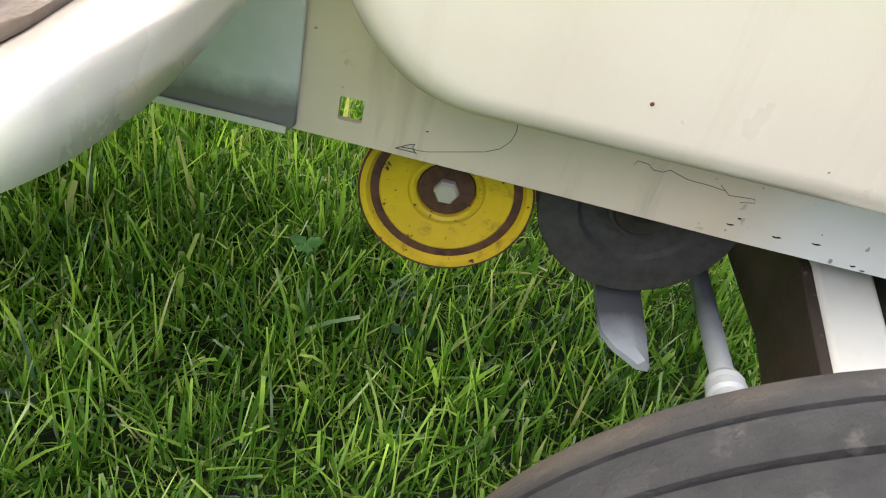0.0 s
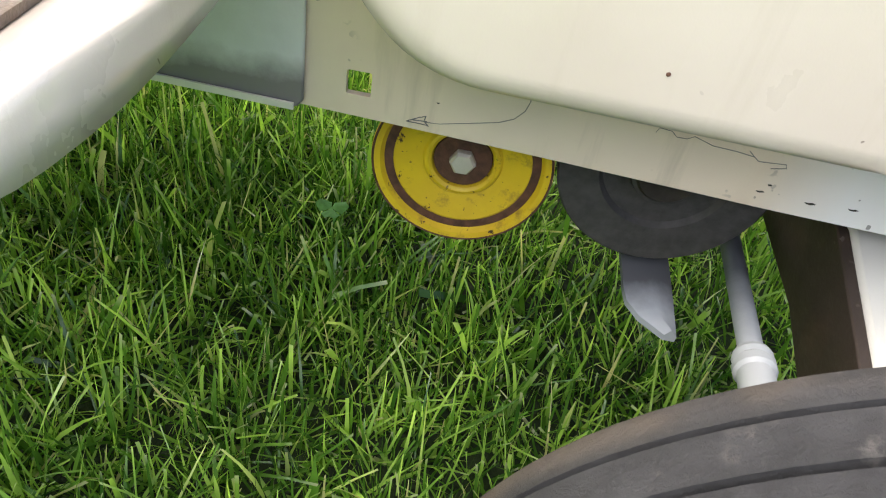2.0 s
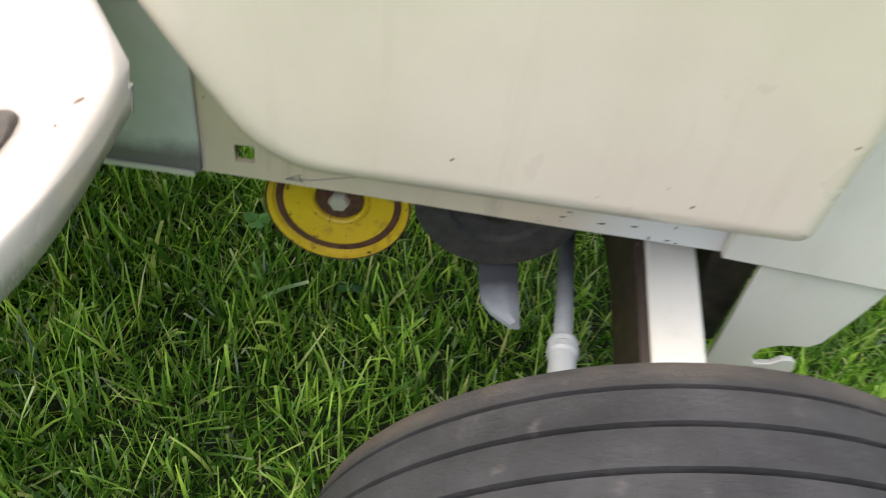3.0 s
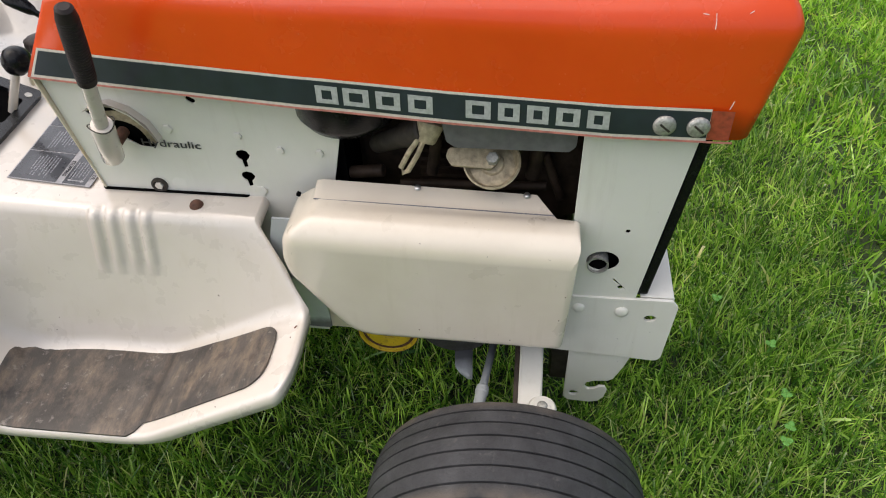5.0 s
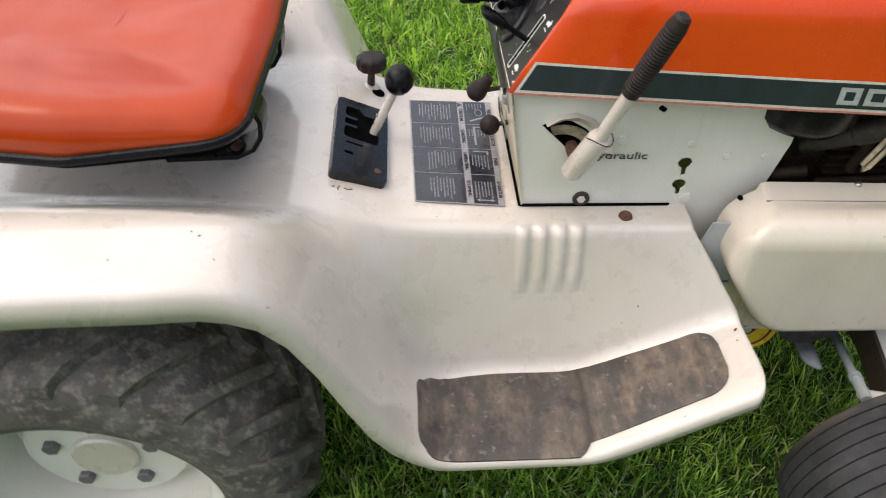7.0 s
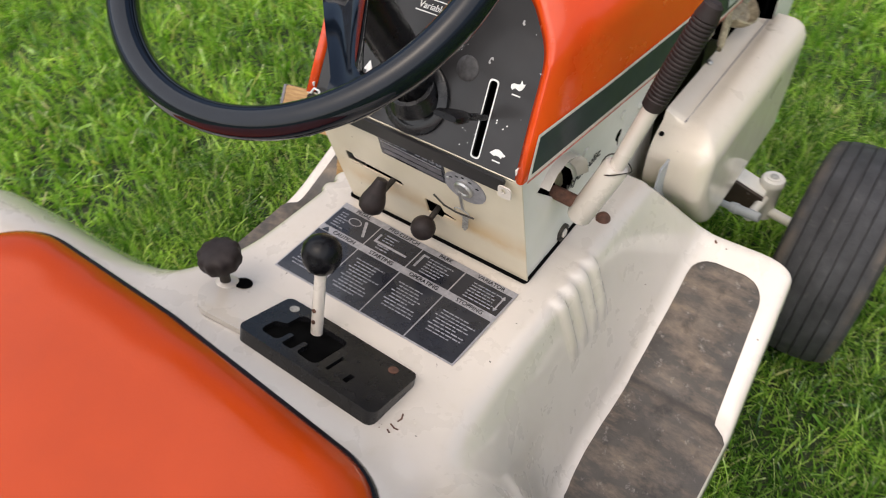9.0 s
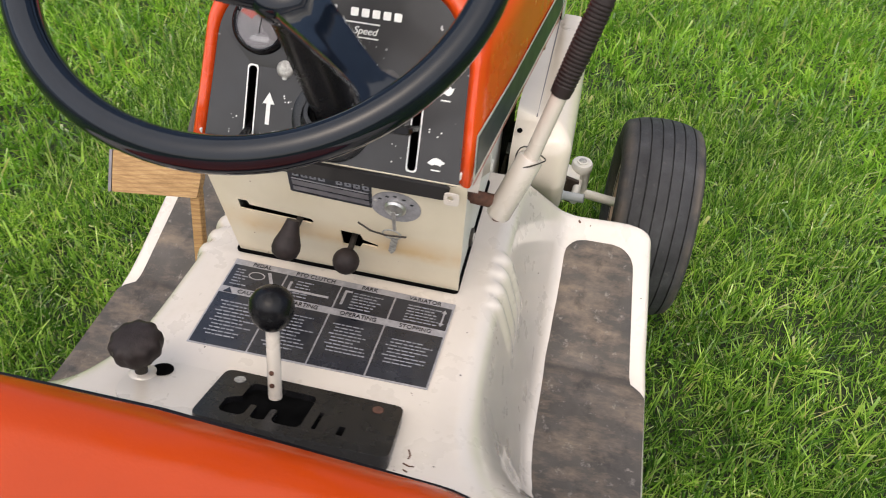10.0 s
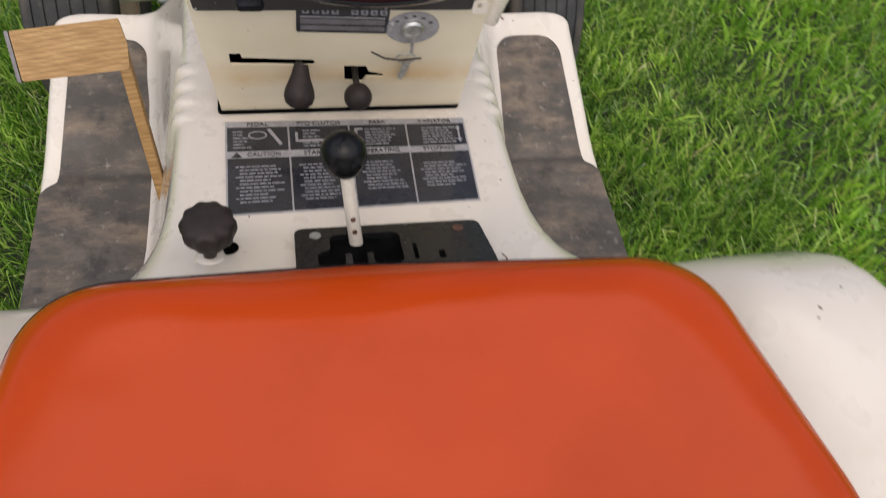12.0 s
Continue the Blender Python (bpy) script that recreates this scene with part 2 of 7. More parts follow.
def band_grime_shade(name, base, second_tone, axis, low, high, wobble, rough=0.5):
    """Paint or steel with a ragged dark band along one coordinate, grime on some parts and painted shade on others,
    full at low and gone at high.
    """
    m, t, b = node_material(name)
    co = t.nodes.new("ShaderNodeTexCoord")
    sep = t.nodes.new("ShaderNodeSeparateXYZ")
    t.links.new(co.outputs["Object"], sep.inputs[0])
    add = t.nodes.new("ShaderNodeMath")
    add.operation = "MULTIPLY_ADD"
    t.links.new(noise_of(t, 28, 7, rough=0.65), add.inputs[0])
    add.inputs[1].default_value = wobble
    t.links.new(sep.outputs[axis], add.inputs[2])
    rng = t.nodes.new("ShaderNodeMapRange")
    t.links.new(add.outputs[0], rng.inputs[0])
    rng.inputs[1].default_value, rng.inputs[2].default_value = low + wobble * 0.5, high + wobble * 0.5
    rng.inputs[3].default_value, rng.inputs[4].default_value = 0.9, 0.0
    mottle = ramp(t, noise_of(t, 40, 6), [(0.3, tuple(c * 0.88 for c in base)), (0.7, base)])
    t.links.new(mix(t, mottle, second_tone, rng.outputs[0]), b.inputs["Base Color"])
    b.inputs["Roughness"].default_value = rough
    bump(t, b, noise_of(t, 300, 4), 0.15, 0.001)
    return m


def stained_panel():
    """Cream paint with a rusty yellow tide mark across the middle and grime at the foot."""
    m, t, b = node_material("stained_cream_paint")
    co = t.nodes.new("ShaderNodeTexCoord")
    sep = t.nodes.new("ShaderNodeSeparateXYZ")
    t.links.new(co.outputs["Object"], sep.inputs[0])
    add = t.nodes.new("ShaderNodeMath")
    add.operation = "MULTIPLY_ADD"
    t.links.new(noise_of(t, 22, 6, rough=0.6), add.inputs[0])
    add.inputs[1].default_value = 0.02
    t.links.new(sep.outputs[2], add.inputs[2])
    tide = ramp(t, add.outputs[0], [(0.570, (0, 0, 0)), (0.588, (0.75, 0.75, 0.75)), (0.596, (0.5, 0.5, 0.5)), (0.618, (0, 0, 0))])
    patch = ramp(t, noise_of(t, 11, 5), [(0.38, (0.3, 0.3, 0.3)), (0.60, (1, 1, 1))])
    base = ramp(t, noise_of(t, 9, 6), [(0.35, (0.70, 0.625, 0.48)), (0.75, (0.60, 0.52, 0.38))])
    col = mix(t, base, (0.56, 0.35, 0.13), mix(t, tide, patch, 1.0, "MULTIPLY"))
    specks = ramp(t, noise_of(t, 130, 3), [(0.74, (0, 0, 0)), (0.77, (0.8, 0.8, 0.8))])
    col = mix(t, col, (0.16, 0.07, 0.035), specks)
    t.links.new(col, b.inputs["Base Color"])
    b.inputs["Roughness"].default_value, b.inputs["Coat Weight"].default_value = 0.36, 0.3
    bump(t, b, noise_of(t, 700, 2), 0.06, 0.001)
    return m


PEDESTAL = stained_panel()
PANEL = band_grime_shade("grimy_grey_paint", (0.64, 0.65, 0.66), (0.15, 0.13, 0.14), 2, 0.307, 0.321, 0.022)
# dark inner end of the tongue: shade below the pulley put into the colour
TONGUE = band_grime_shade("shaded_pale_steel", (0.36, 0.38, 0.41), (0.05, 0.05, 0.058), 1, -0.150, -0.172, 0.03)
# grease and painted shade darken the rod towards the middle
TIEROD = band_grime_shade("greasy_shaded_grey_rod", (0.40, 0.42, 0.44), (0.045, 0.050, 0.065), 1, -0.150, -0.215, 0.05)
MAT = mat_rubber()


def wood():
    """Weathered softwood: dark raised growth lines across the block, fine fibres along it."""
    m, t, b = node_material("worn_wood")
    fibre = ramp(t, noise_of(t, 18, 8, (14, 1.0, 14), 0.7), [(0.3, (0.22, 0.115, 0.035)), (0.55, (0.38, 0.225, 0.085)), (0.75, (0.50, 0.33, 0.15))])
    co = t.nodes.new("ShaderNodeTexCoord")
    dot = t.nodes.new("ShaderNodeVectorMath")
    dot.operation = "DOT_PRODUCT"
    dot.inputs[1].default_value = (0.603, 0.145, 0.771)
    t.links.new(co.outputs["Object"], dot.inputs[0])
    wob = t.nodes.new("ShaderNodeMath")
    wob.operation = "MULTIPLY_ADD"
    t.links.new(noise_of(t, 9, 3, (1, 1, 1), 0.5), wob.inputs[0])
    wob.inputs[1].default_value = 0.012
    t.links.new(dot.outputs["Value"], wob.inputs[2])
    ring = t.nodes.new("ShaderNodeMath")
    ring.operation = "PINGPONG"
    t.links.new(wob.outputs[0], ring.inputs[0])
    ring.inputs[1].default_value = 0.0027
    line = t.nodes.new("ShaderNodeMapRange")
    t.links.new(ring.outputs[0], line.inputs[0])
    line.inputs[1].default_value, line.inputs[2].default_value = 0.0004, 0.0013
    line.inputs[3].default_value, line.inputs[4].default_value = 0.30, 0.0
    t.links.new(mix(t, fibre, (0.13, 0.06, 0.025), line.outputs[0]), b.inputs["Base Color"])
    b.inputs["Roughness"].default_value = 0.6
    bump(t, b, noise_of(t, 60, 6, (10, 1, 10)), 0.5, 0.001)
    return m


WOOD = wood()


def grass(name, low, mid, high, dry):
    m, t, b = node_material(name)
    geo = t.nodes.new("ShaderNodeNewGeometry")
    col = ramp(t, geo.outputs["Random Per Island"], [(0.0, low), (0.45, mid), (0.90, high), (0.97, dry)])
    patches = ramp(t, noise_of(t, 3.5, 4), [(0.33, (0.62, 0.68, 0.55)), (0.68, (1.22, 1.14, 1.0))])
    col = mix(t, col, patches, 1.0, "MULTIPLY")
    clumps = ramp(t, noise_of(t, 16, 3), [(0.35, (0.62, 0.70, 0.62)), (0.66, (1.25, 1.18, 1.05))])
    col = mix(t, col, clumps, 1.0, "MULTIPLY")
    cut = t.nodes.new("ShaderNodeAttribute")
    cut.attribute_name = "cut_tip"
    col = mix(t, col, dry, ramp(t, cut.outputs["Fac"], [(0.35, (0, 0, 0)), (1.0, (0.8, 0.8, 0.8))]))       # dry pale ends left by the mower
    t.links.new(col, b.inputs["Base Color"])
    b.inputs["Roughness"].default_value = 0.27
    b.inputs["Specular IOR Level"].default_value = 0.75
    tr = t.nodes.new("ShaderNodeBsdfTranslucent")
    brighter = mix(t, col, (1.5, 1.6, 0.7), 1.0, "MULTIPLY")
    t.links.new(brighter, tr.inputs[0])
    sh = t.nodes.new("ShaderNodeMixShader")
    sh.inputs[0].default_value = 0.40
    out = t.nodes["Material Output"]
    t.links.new(b.outputs[0], sh.inputs[1])
    t.links.new(tr.outputs[0], sh.inputs[2])
    t.links.new(sh.outputs[0], out.inputs[0])
    return m


BLADE = grass("grass_blade", (0.040, 0.115, 0.024), (0.150, 0.31, 0.055), (0.52, 0.74, 0.20), (0.60, 0.58, 0.38))


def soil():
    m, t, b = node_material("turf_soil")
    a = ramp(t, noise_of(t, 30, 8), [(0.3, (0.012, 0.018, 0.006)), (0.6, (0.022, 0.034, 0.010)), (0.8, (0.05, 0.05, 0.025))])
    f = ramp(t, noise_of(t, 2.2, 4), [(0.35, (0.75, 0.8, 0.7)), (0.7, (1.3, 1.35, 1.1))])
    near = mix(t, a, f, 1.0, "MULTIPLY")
    # further off the ground turns green under thinner blades, darkened for their own shade
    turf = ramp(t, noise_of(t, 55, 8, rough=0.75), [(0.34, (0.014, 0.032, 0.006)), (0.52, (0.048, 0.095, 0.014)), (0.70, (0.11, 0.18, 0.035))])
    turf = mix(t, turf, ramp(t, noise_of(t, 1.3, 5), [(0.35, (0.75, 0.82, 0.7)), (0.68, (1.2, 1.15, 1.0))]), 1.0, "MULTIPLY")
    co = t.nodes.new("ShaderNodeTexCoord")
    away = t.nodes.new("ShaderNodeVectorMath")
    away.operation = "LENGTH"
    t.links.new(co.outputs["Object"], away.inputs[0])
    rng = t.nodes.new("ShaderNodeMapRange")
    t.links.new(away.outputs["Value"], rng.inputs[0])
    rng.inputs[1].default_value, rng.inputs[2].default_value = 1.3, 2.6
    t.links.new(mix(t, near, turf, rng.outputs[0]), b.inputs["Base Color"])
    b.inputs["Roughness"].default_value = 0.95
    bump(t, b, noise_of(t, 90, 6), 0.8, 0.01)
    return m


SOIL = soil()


# ---------- mesh helpers ----------
def finish(name, me, material, parent=None, label="", smooth=38, bevel=0.0, seg=2):
    me.materials.append(material)
    me.polygons.foreach_set("use_smooth", [True] * len(me.polygons))
    me.set_sharp_from_angle(angle=radians(smooth))
    ob = new(name, me)
    while parent and parent.parent and parent.parent.parent:      # parts and sub-parts only
        parent = parent.parent
    ob.parent = parent
    if label:
        tagged(ob, label)
    if bevel:
        md = ob.modifiers.new("edge", "BEVEL")
        md.width, md.segments, md.limit_method, md.angle_limit = bevel, seg, "ANGLE", radians(40)
    return ob


def part(name, bm, material, parent, label="", smooth=38, bevel=0.0, seg=2):
    me = bpy.data.meshes.new(name)
    bmesh.ops.recalc_face_normals(bm, faces=bm.faces)
    bm.to_mesh(me)
    bm.free()
    return finish(name, me, material, parent, label, smooth, bevel, seg)


def basis(direction, side=None):
    """Two unit vectors across a direction."""
    d = Vector(direction).normalized()
    s = Vector(side) if side else (Vector((0, 0, 1)) if abs(d.z) < 0.9 else Vector((1, 0, 0)))
    a = d.cross(s).normalized()
    return d, a, a.cross(d).normalized() * -1


def box(bm, centre, size, turn=None):
    m = Matrix.Translation(centre) @ (turn if turn else Matrix.Identity(4)) @ Matrix.Diagonal((*size, 1))
    bmesh.ops.create_cube(bm, size=1.0, matrix=m)


def lathe(bm, origin, axis, profile, seg=40, side=None):
    """Turns rows of (radius, height along the axis); a radius of 0 closes the end."""
    d, a, b = basis(axis, side)
    o = Vector(origin)
    rings = []
    for r, h in profile:
        if r <= 1e-6:
            rings.append([bm.verts.new(o + d * h)])
        else:
            rings.append([bm.verts.new(o + d * h + a * (r * math.cos(2 * math.pi * i / seg)) + b * (r * math.sin(2 * math.pi * i / seg))) for i in range(seg)])
    for p, q in zip(rings, rings[1:]):
        for i in range(seg):
            j = (i + 1) % seg
            if len(p) == 1 and len(q) > 1:
                bm.faces.new((p[0], q[i], q[j]))
            elif len(q) == 1 and len(p) > 1:
                bm.faces.new((p[i], p[j], q[0]))
            elif len(p) > 1:
                bm.faces.new((p[i], p[j], q[j], q[i]))


def rod(bm, p, q, r1, r2=None, seg=20):
    p, q = Vector(p), Vector(q)
    h = (q - p).length
    r2 = r1 if r2 is None else r2
    e = min(r1, r2) * 0.18
    lathe(bm, p, q - p, [(0, 0), (r1 - e, 0), (r1, e), (r2, h - e), (r2 - e, h), (0, h)], seg)


def sweep(bm, pts, r, seg=12, closed=False, squash=1.0, up=(0, 0, 1)):
    pts = [Vector(p) for p in pts]
    n = len(pts)
    rings = []
    for i, p in enumerate(pts):
        d = (pts[(i + 1) % n] - pts[i - 1]) if closed else (pts[min(i + 1, n - 1)] - pts[max(i - 1, 0)])
        d.normalize()
        a = d.cross(Vector(up)).normalized()
        b = d.cross(a).normalized()
        rr = r[i] if isinstance(r, (list, tuple)) else r
        rings.append([bm.verts.new(p + a * (rr * math.cos(2 * math.pi * k / seg)) + b * (rr * squash * math.sin(2 * math.pi * k / seg))) for k in range(seg)])
    for i in range(n if closed else n - 1):
        p, q = rings[i], rings[(i + 1) % n]
        for k in range(seg):
            bm.faces.new((p[k], p[(k + 1) % seg], q[(k + 1) % seg], q[k]))
    if not closed:
        bm.faces.new(rings[0])
        bm.faces.new(rings[-1])


def rounded(pts, radii, steps=5):
    """A closed outline with its corners rounded."""
    out = []
    n = len(pts)
    for i in range(n):
        p, a, b = Vector(pts[i]), Vector(pts[i - 1]), Vector(pts[(i + 1) % n])
        r = radii[i] if isinstance(radii, (list, tuple)) else radii
        u, v = (a - p), (b - p)
        ang = u.angle(v)
        if r <= 0 or ang > 3.1:
            out.append(tuple(p))
            continue
        cut = min(r / math.tan(ang / 2), u.length * 0.49, v.length * 0.49)
        s, e = p + u.normalized() * cut, p + v.normalized() * cut
        for k in range(steps + 1):
            f = k / steps
            out.append(tuple(s.lerp(p, f).lerp(p.lerp(e, f), f)))
    return out


def ellipse(cx, cy, rx, ry=None, n=20, turn=0.0):
    ry = rx if ry is None else ry
    c, s = math.cos(turn), math.sin(turn)
    return [(cx + rx * math.cos(2 * math.pi * i / n) * c - ry * math.sin(2 * math.pi * i / n) * s,
             cy + rx * math.cos(2 * math.pi * i / n) * s + ry * math.sin(2 * math.pi * i / n) * c) for i in range(n)]


def plate(bm, outline, place, thick, holes=()):
    """A plate with real holes. place turns (u, v, w) into a point; w runs from 0 to thick."""
    loops = [list(outline), *[list(h) for h in holes]]
    tris = mathutils.geometry.tessellate_polygon([[Vector((u, v, 0)) for u, v in lp] for lp in loops])
    flat = [p for lp in loops for p in lp]
    lo = [bm.verts.new(place(u, v, 0.0)) for u, v in flat]
    hi = [bm.verts.new(place(u, v, thick)) for u, v in flat]
    for a, b, c in tris:
        if len({a, b, c}) == 3:
            for ring in (lo, hi):
                try:
                    bm.faces.new((ring[a], ring[b], ring[c]))
                except ValueError:
                    pass
    k = 0
    for lp in loops:
        n = len(lp)
        for i in range(n):
            j = (i + 1) % n
            bm.faces.new((lo[k + i], lo[k + j], hi[k + j], hi[k + i]))
        k += n


def frame_plane(origin, across, up):
    o, a, u = Vector(origin), Vector(across).normalized(), Vector(up).normalized()
    n = a.cross(u)
    return lambda x, y, w=0.0: o + a * x + u * y + n * w


def lettering(words, size, place, material, parent, name="lettering", shear=0.0, depth=0.0004, align="CENTER", label=""):
    """Words in the built-in font, turned into a mesh and laid on a surface."""
    cu = bpy.data.curves.new("words", "FONT")
    cu.body, cu.size, cu.align_x, cu.align_y, cu.extrude, cu.shear = words, size, align, "CENTER", depth, shear
    tmp = new("words", cu)
    me = bpy.data.meshes.new_from_object(tmp.evaluated_get(bpy.context.evaluated_depsgraph_get()))
    bpy.data.objects.remove(tmp)
    for v in me.vertices:
        v.co = place(v.co.x, v.co.y, v.co.z)
    return finish(name, me, material, parent, label)


def thing(name, label, category, group="", at=(0, 0, 0)):
    ob = new(name)
    ob.empty_display_size = 0.05
    ob.location = at
    return tagged(ob, label, category, group)

# ---------- ground ----------
def ground_sheet():
    bm = bmesh.new()
    inner = 24
    xs = [-400, -60, -15] + [-6 + 12 * i / inner for i in range(inner + 1)] + [15, 60, 400]
    grid = [[bm.verts.new((x, y, 0.012 * noise.noise(Vector((x * 1.3, y * 1.3, 3))) if abs(x) < 7 and abs(y) < 7 else 0)) for y in xs] for x in xs]
    for i in range(len(xs) - 1):
        for j in range(len(xs) - 1):
            bm.faces.new((grid[i][j], grid[i + 1][j], grid[i + 1][j + 1], grid[i][j + 1]))
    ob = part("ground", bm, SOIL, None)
    return tagged(ob, "flat lawn soil covered by mown green grass", "lawn", kind="structure")


ground_sheet()


def blades(name, count, area, tall, wide, seed, rows, label, skip=None, mown=0.55, material=None):
    """Grass as bent, tapering strips, each with its own turn, lean and length."""
    rng = np.random.default_rng(seed)
    x0, x1, y0, y1 = area
    x, y = rng.uniform(x0, x1, count), rng.uniform(y0, y1, count)
    # tufts: pull part of the blades towards shared roots
    roots = rng.uniform((x0, y0), (x1, y1), (max(1, count // 14), 2))
    pick = rng.integers(0, len(roots), count)
    pull = rng.random(count) < 0.55
    x = np.where(pull, roots[pick, 0] + rng.normal(0, 0.011, count), x)
    y = np.where(pull, roots[pick, 1] + rng.normal(0, 0.011, count), y)
    keep = np.ones(count, bool)
    if skip:
        a0, a1, b0, b1 = skip
        keep &= ~((x > a0) & (x < a1) & (y > b0) & (y < b1))
    for cx, cy, rx, ry in ((0.596, -0.40, 0.07, 0.06), (0.596, 0.41, 0.07, 0.06), (-0.571, -0.315, 0.11, 0.09), (-0.571, 0.33, 0.11, 0.09)):
        keep &= ((x - cx) / rx) ** 2 + ((y - cy) / ry) ** 2 > 1
    x, y = x[keep], y[keep]
    n = len(x)
    patch = 0.85 + 0.12 * np.sin(x * 43 + 2 * np.sin(y * 31)) * np.sin(y * 39) + 0.2 * np.sin(x * 7.1 + 1.3 * np.sin(y * 5.3)) * np.sin(y * 6.3 + 0.7)
    h = tall * patch * np.where(rng.random(n) < 0.16, rng.uniform(1.2, 1.75, n), rng.uniform(0.45, 1.2, n))
    w = wide * rng.uniform(0.5, 1.3, n)
    turn = rng.uniform(0, 2 * np.pi, n)
    w *= np.where(rng.random(n) < 0.12, rng.uniform(1.5, 2.2, n), 1.0)
    lean = np.abs(rng.normal(0.55, 0.55, n))
    curl = rng.uniform(-0.35, 1.15, n) ** 2 * np.where(rng.random(n) < 0.25, -0.6, 1.0)
    blunt = np.where(rng.random(n) < mown, rng.uniform(0.35, 0.8, n), 0.06)      # cut or pointed tip
    twist = turn + np.pi / 2 + rng.normal(0, 0.6, n)
    roll = rng.normal(0, 1.1, n) / rows         # a blade turns about its own length
    tilt = rng.normal(0, 0.8, n)
    m = rows * 2 + 2
    verts = np.zeros((n, m, 3), np.float32)
    ang = lean.copy()
    px, py, pz = x.copy(), y.copy(), np.full(n, -0.004)
    step = h / rows
    for r in range(rows + 1):
        f = r / rows
        ww = w * np.maximum(1 - f ** 2.2, blunt) * 0.5 * (0.75 + 0.5 * min(f * 2.5, 1))
        dx, dy, dz = np.cos(twist + roll * r) * np.cos(tilt), np.sin(twist + roll * r) * np.cos(tilt), np.sin(tilt)
        for side, sign in ((0, -1), (1, 1)):
            verts[:, 2 * r + side, 0], verts[:, 2 * r + side, 1], verts[:, 2 * r + side, 2] = px + sign * dx * ww, py + sign * dy * ww, pz + sign * dz * ww
        px, py, pz = px + np.cos(turn) * np.sin(ang) * step, py + np.sin(turn) * np.sin(ang) * step, pz + np.cos(ang) * step
        ang = np.clip(ang + curl / rows, -1.2, 1.9)
    first = np.arange(n) * m
    quads = np.concatenate([np.stack([first + 2 * r, first + 2 * r + 1, first + 2 * r + 3, first + 2 * r + 2], 1) for r in range(rows)])
    dry = np.zeros((n, m), np.float32)
    dry[:, 2 * rows:] = np.where(blunt > 0.1, rng.uniform(0.3, 1.0, n), 0.0)[:, None]
    me = bpy.data.meshes.new(name)
    me.vertices.add(n * m)
    me.vertices.foreach_set("co", verts.reshape(-1))
    me.loops.add(quads.size)
    me.loops.foreach_set("vertex_index", quads.reshape(-1).astype(np.int32))
    me.polygons.add(len(quads))
    me.polygons.foreach_set("loop_start", (np.arange(len(quads)) * 4).astype(np.int32))
    me.update(calc_edges=True)
    me.validate()
    me.attributes.new("cut_tip", "FLOAT", "POINT").data.foreach_set("value", dry.reshape(-1))
    me.polygons.foreach_set("use_smooth", [True] * len(me.polygons))
    me.materials.append(material or BLADE)
    return tagged(new(name, me), label, "grass", kind="stuff")


NEAR = (-0.35, 1.30, -0.95, 0.95)
blades("grass", 112000, NEAR, 0.064, 0.0029, 1, 4, "thick green lawn grass with long bent blades")
LAWN = grass("lawn_blade", (0.085, 0.20, 0.028), (0.20, 0.40, 0.058), (0.48, 0.70, 0.17), (0.46, 0.46, 0.22))
blades("grass", 235000, (-1.6, 2.6, -2.2, 2.4), 0.066, 0.0050, 2, 3, "mown green lawn grass round the tractor", NEAR, 0.4, LAWN)
blades("grass", 150000, (-2.5, 6.5, -5.0, 5.5), 0.075, 0.013, 3, 2, "mown green lawn grass further off", (-1.6, 2.6, -2.2, 2.4), 0.4, LAWN)


def clover_leaf(at, size, turn):
    bm = bmesh.new()
    o = Vector(at)
    stem = [o + Vector((0, 0, -0.03)), o + Vector((0.003, 0.002, -0.012)), o]
    sweep(bm, stem, 0.0011, 6, up=(1, 0, 0))
    for k in range(3):
        a = turn + k * 2.1
        c = bm.verts.new(o)
        ring = []
        for j in range(9):
            b = a - 0.95 + 1.9 * j / 8
            r = size * (0.82 + 0.18 * math.cos((j - 4) * 0.9)) * (0.85 if j == 4 else 1)
            ring.append(bm.verts.new(o + Vector((math.cos(b) * r, math.sin(b) * r, 0.15 * r - 0.3 * r * abs(j - 4) / 4))))
        for p, q in zip(ring, ring[1:]):
            bm.faces.new((c, p, q))
    ob = part("clover", bm, CLOVER, None)
    return tagged(ob, "small pale green clover leaf among the grass", "clover")


CLOVER = plain("clover_leaf", (0.11, 0.27, 0.05), 0.75, 0, 0.25, 200, 0.3, shine=0.25)
clover_leaf((0.284, 0.029, 0.076), 0.017, 0.6)
for at, turn in (((0.984, 0.152, 0.066), 0.2), ((1.064, -0.135, 0.064), 1.1), ((1.05, -0.166, 0.066), 2.3), ((1.068, 0.045, 0.064), 0.8), ((1.07, -0.069, 0.066), 1.7)):
    clover_leaf(at, 0.012, turn)

# ---------- the tractor ----------
CY = 0.006
tractor = thing("garden_tractor", "cream garden tractor with orange hood and seat on a lawn", "tractor")


def smooth_table(rows, x):
    """Piecewise smooth look-up in rows of (x, value), x rising."""
    if x <= rows[0][0]:
        return rows[0][1]
    for (a, p), (b, q) in zip(rows, rows[1:]):
        if x <= b:
            f = (x - a) / (b - a)
            return p + (q - p) * f
    return rows[-1][1]


DECK_Z = [(-0.95, 0.57), (-0.60, 0.574), (-0.36, 0.571), (-0.30, 0.570), (-0.26, 0.563), (-0.19, 0.538), (-0.165, 0.530), (-0.14, 0.5255), (-0.05, 0.5195), (0.0, 0.5160), (0.4, 0.514)]
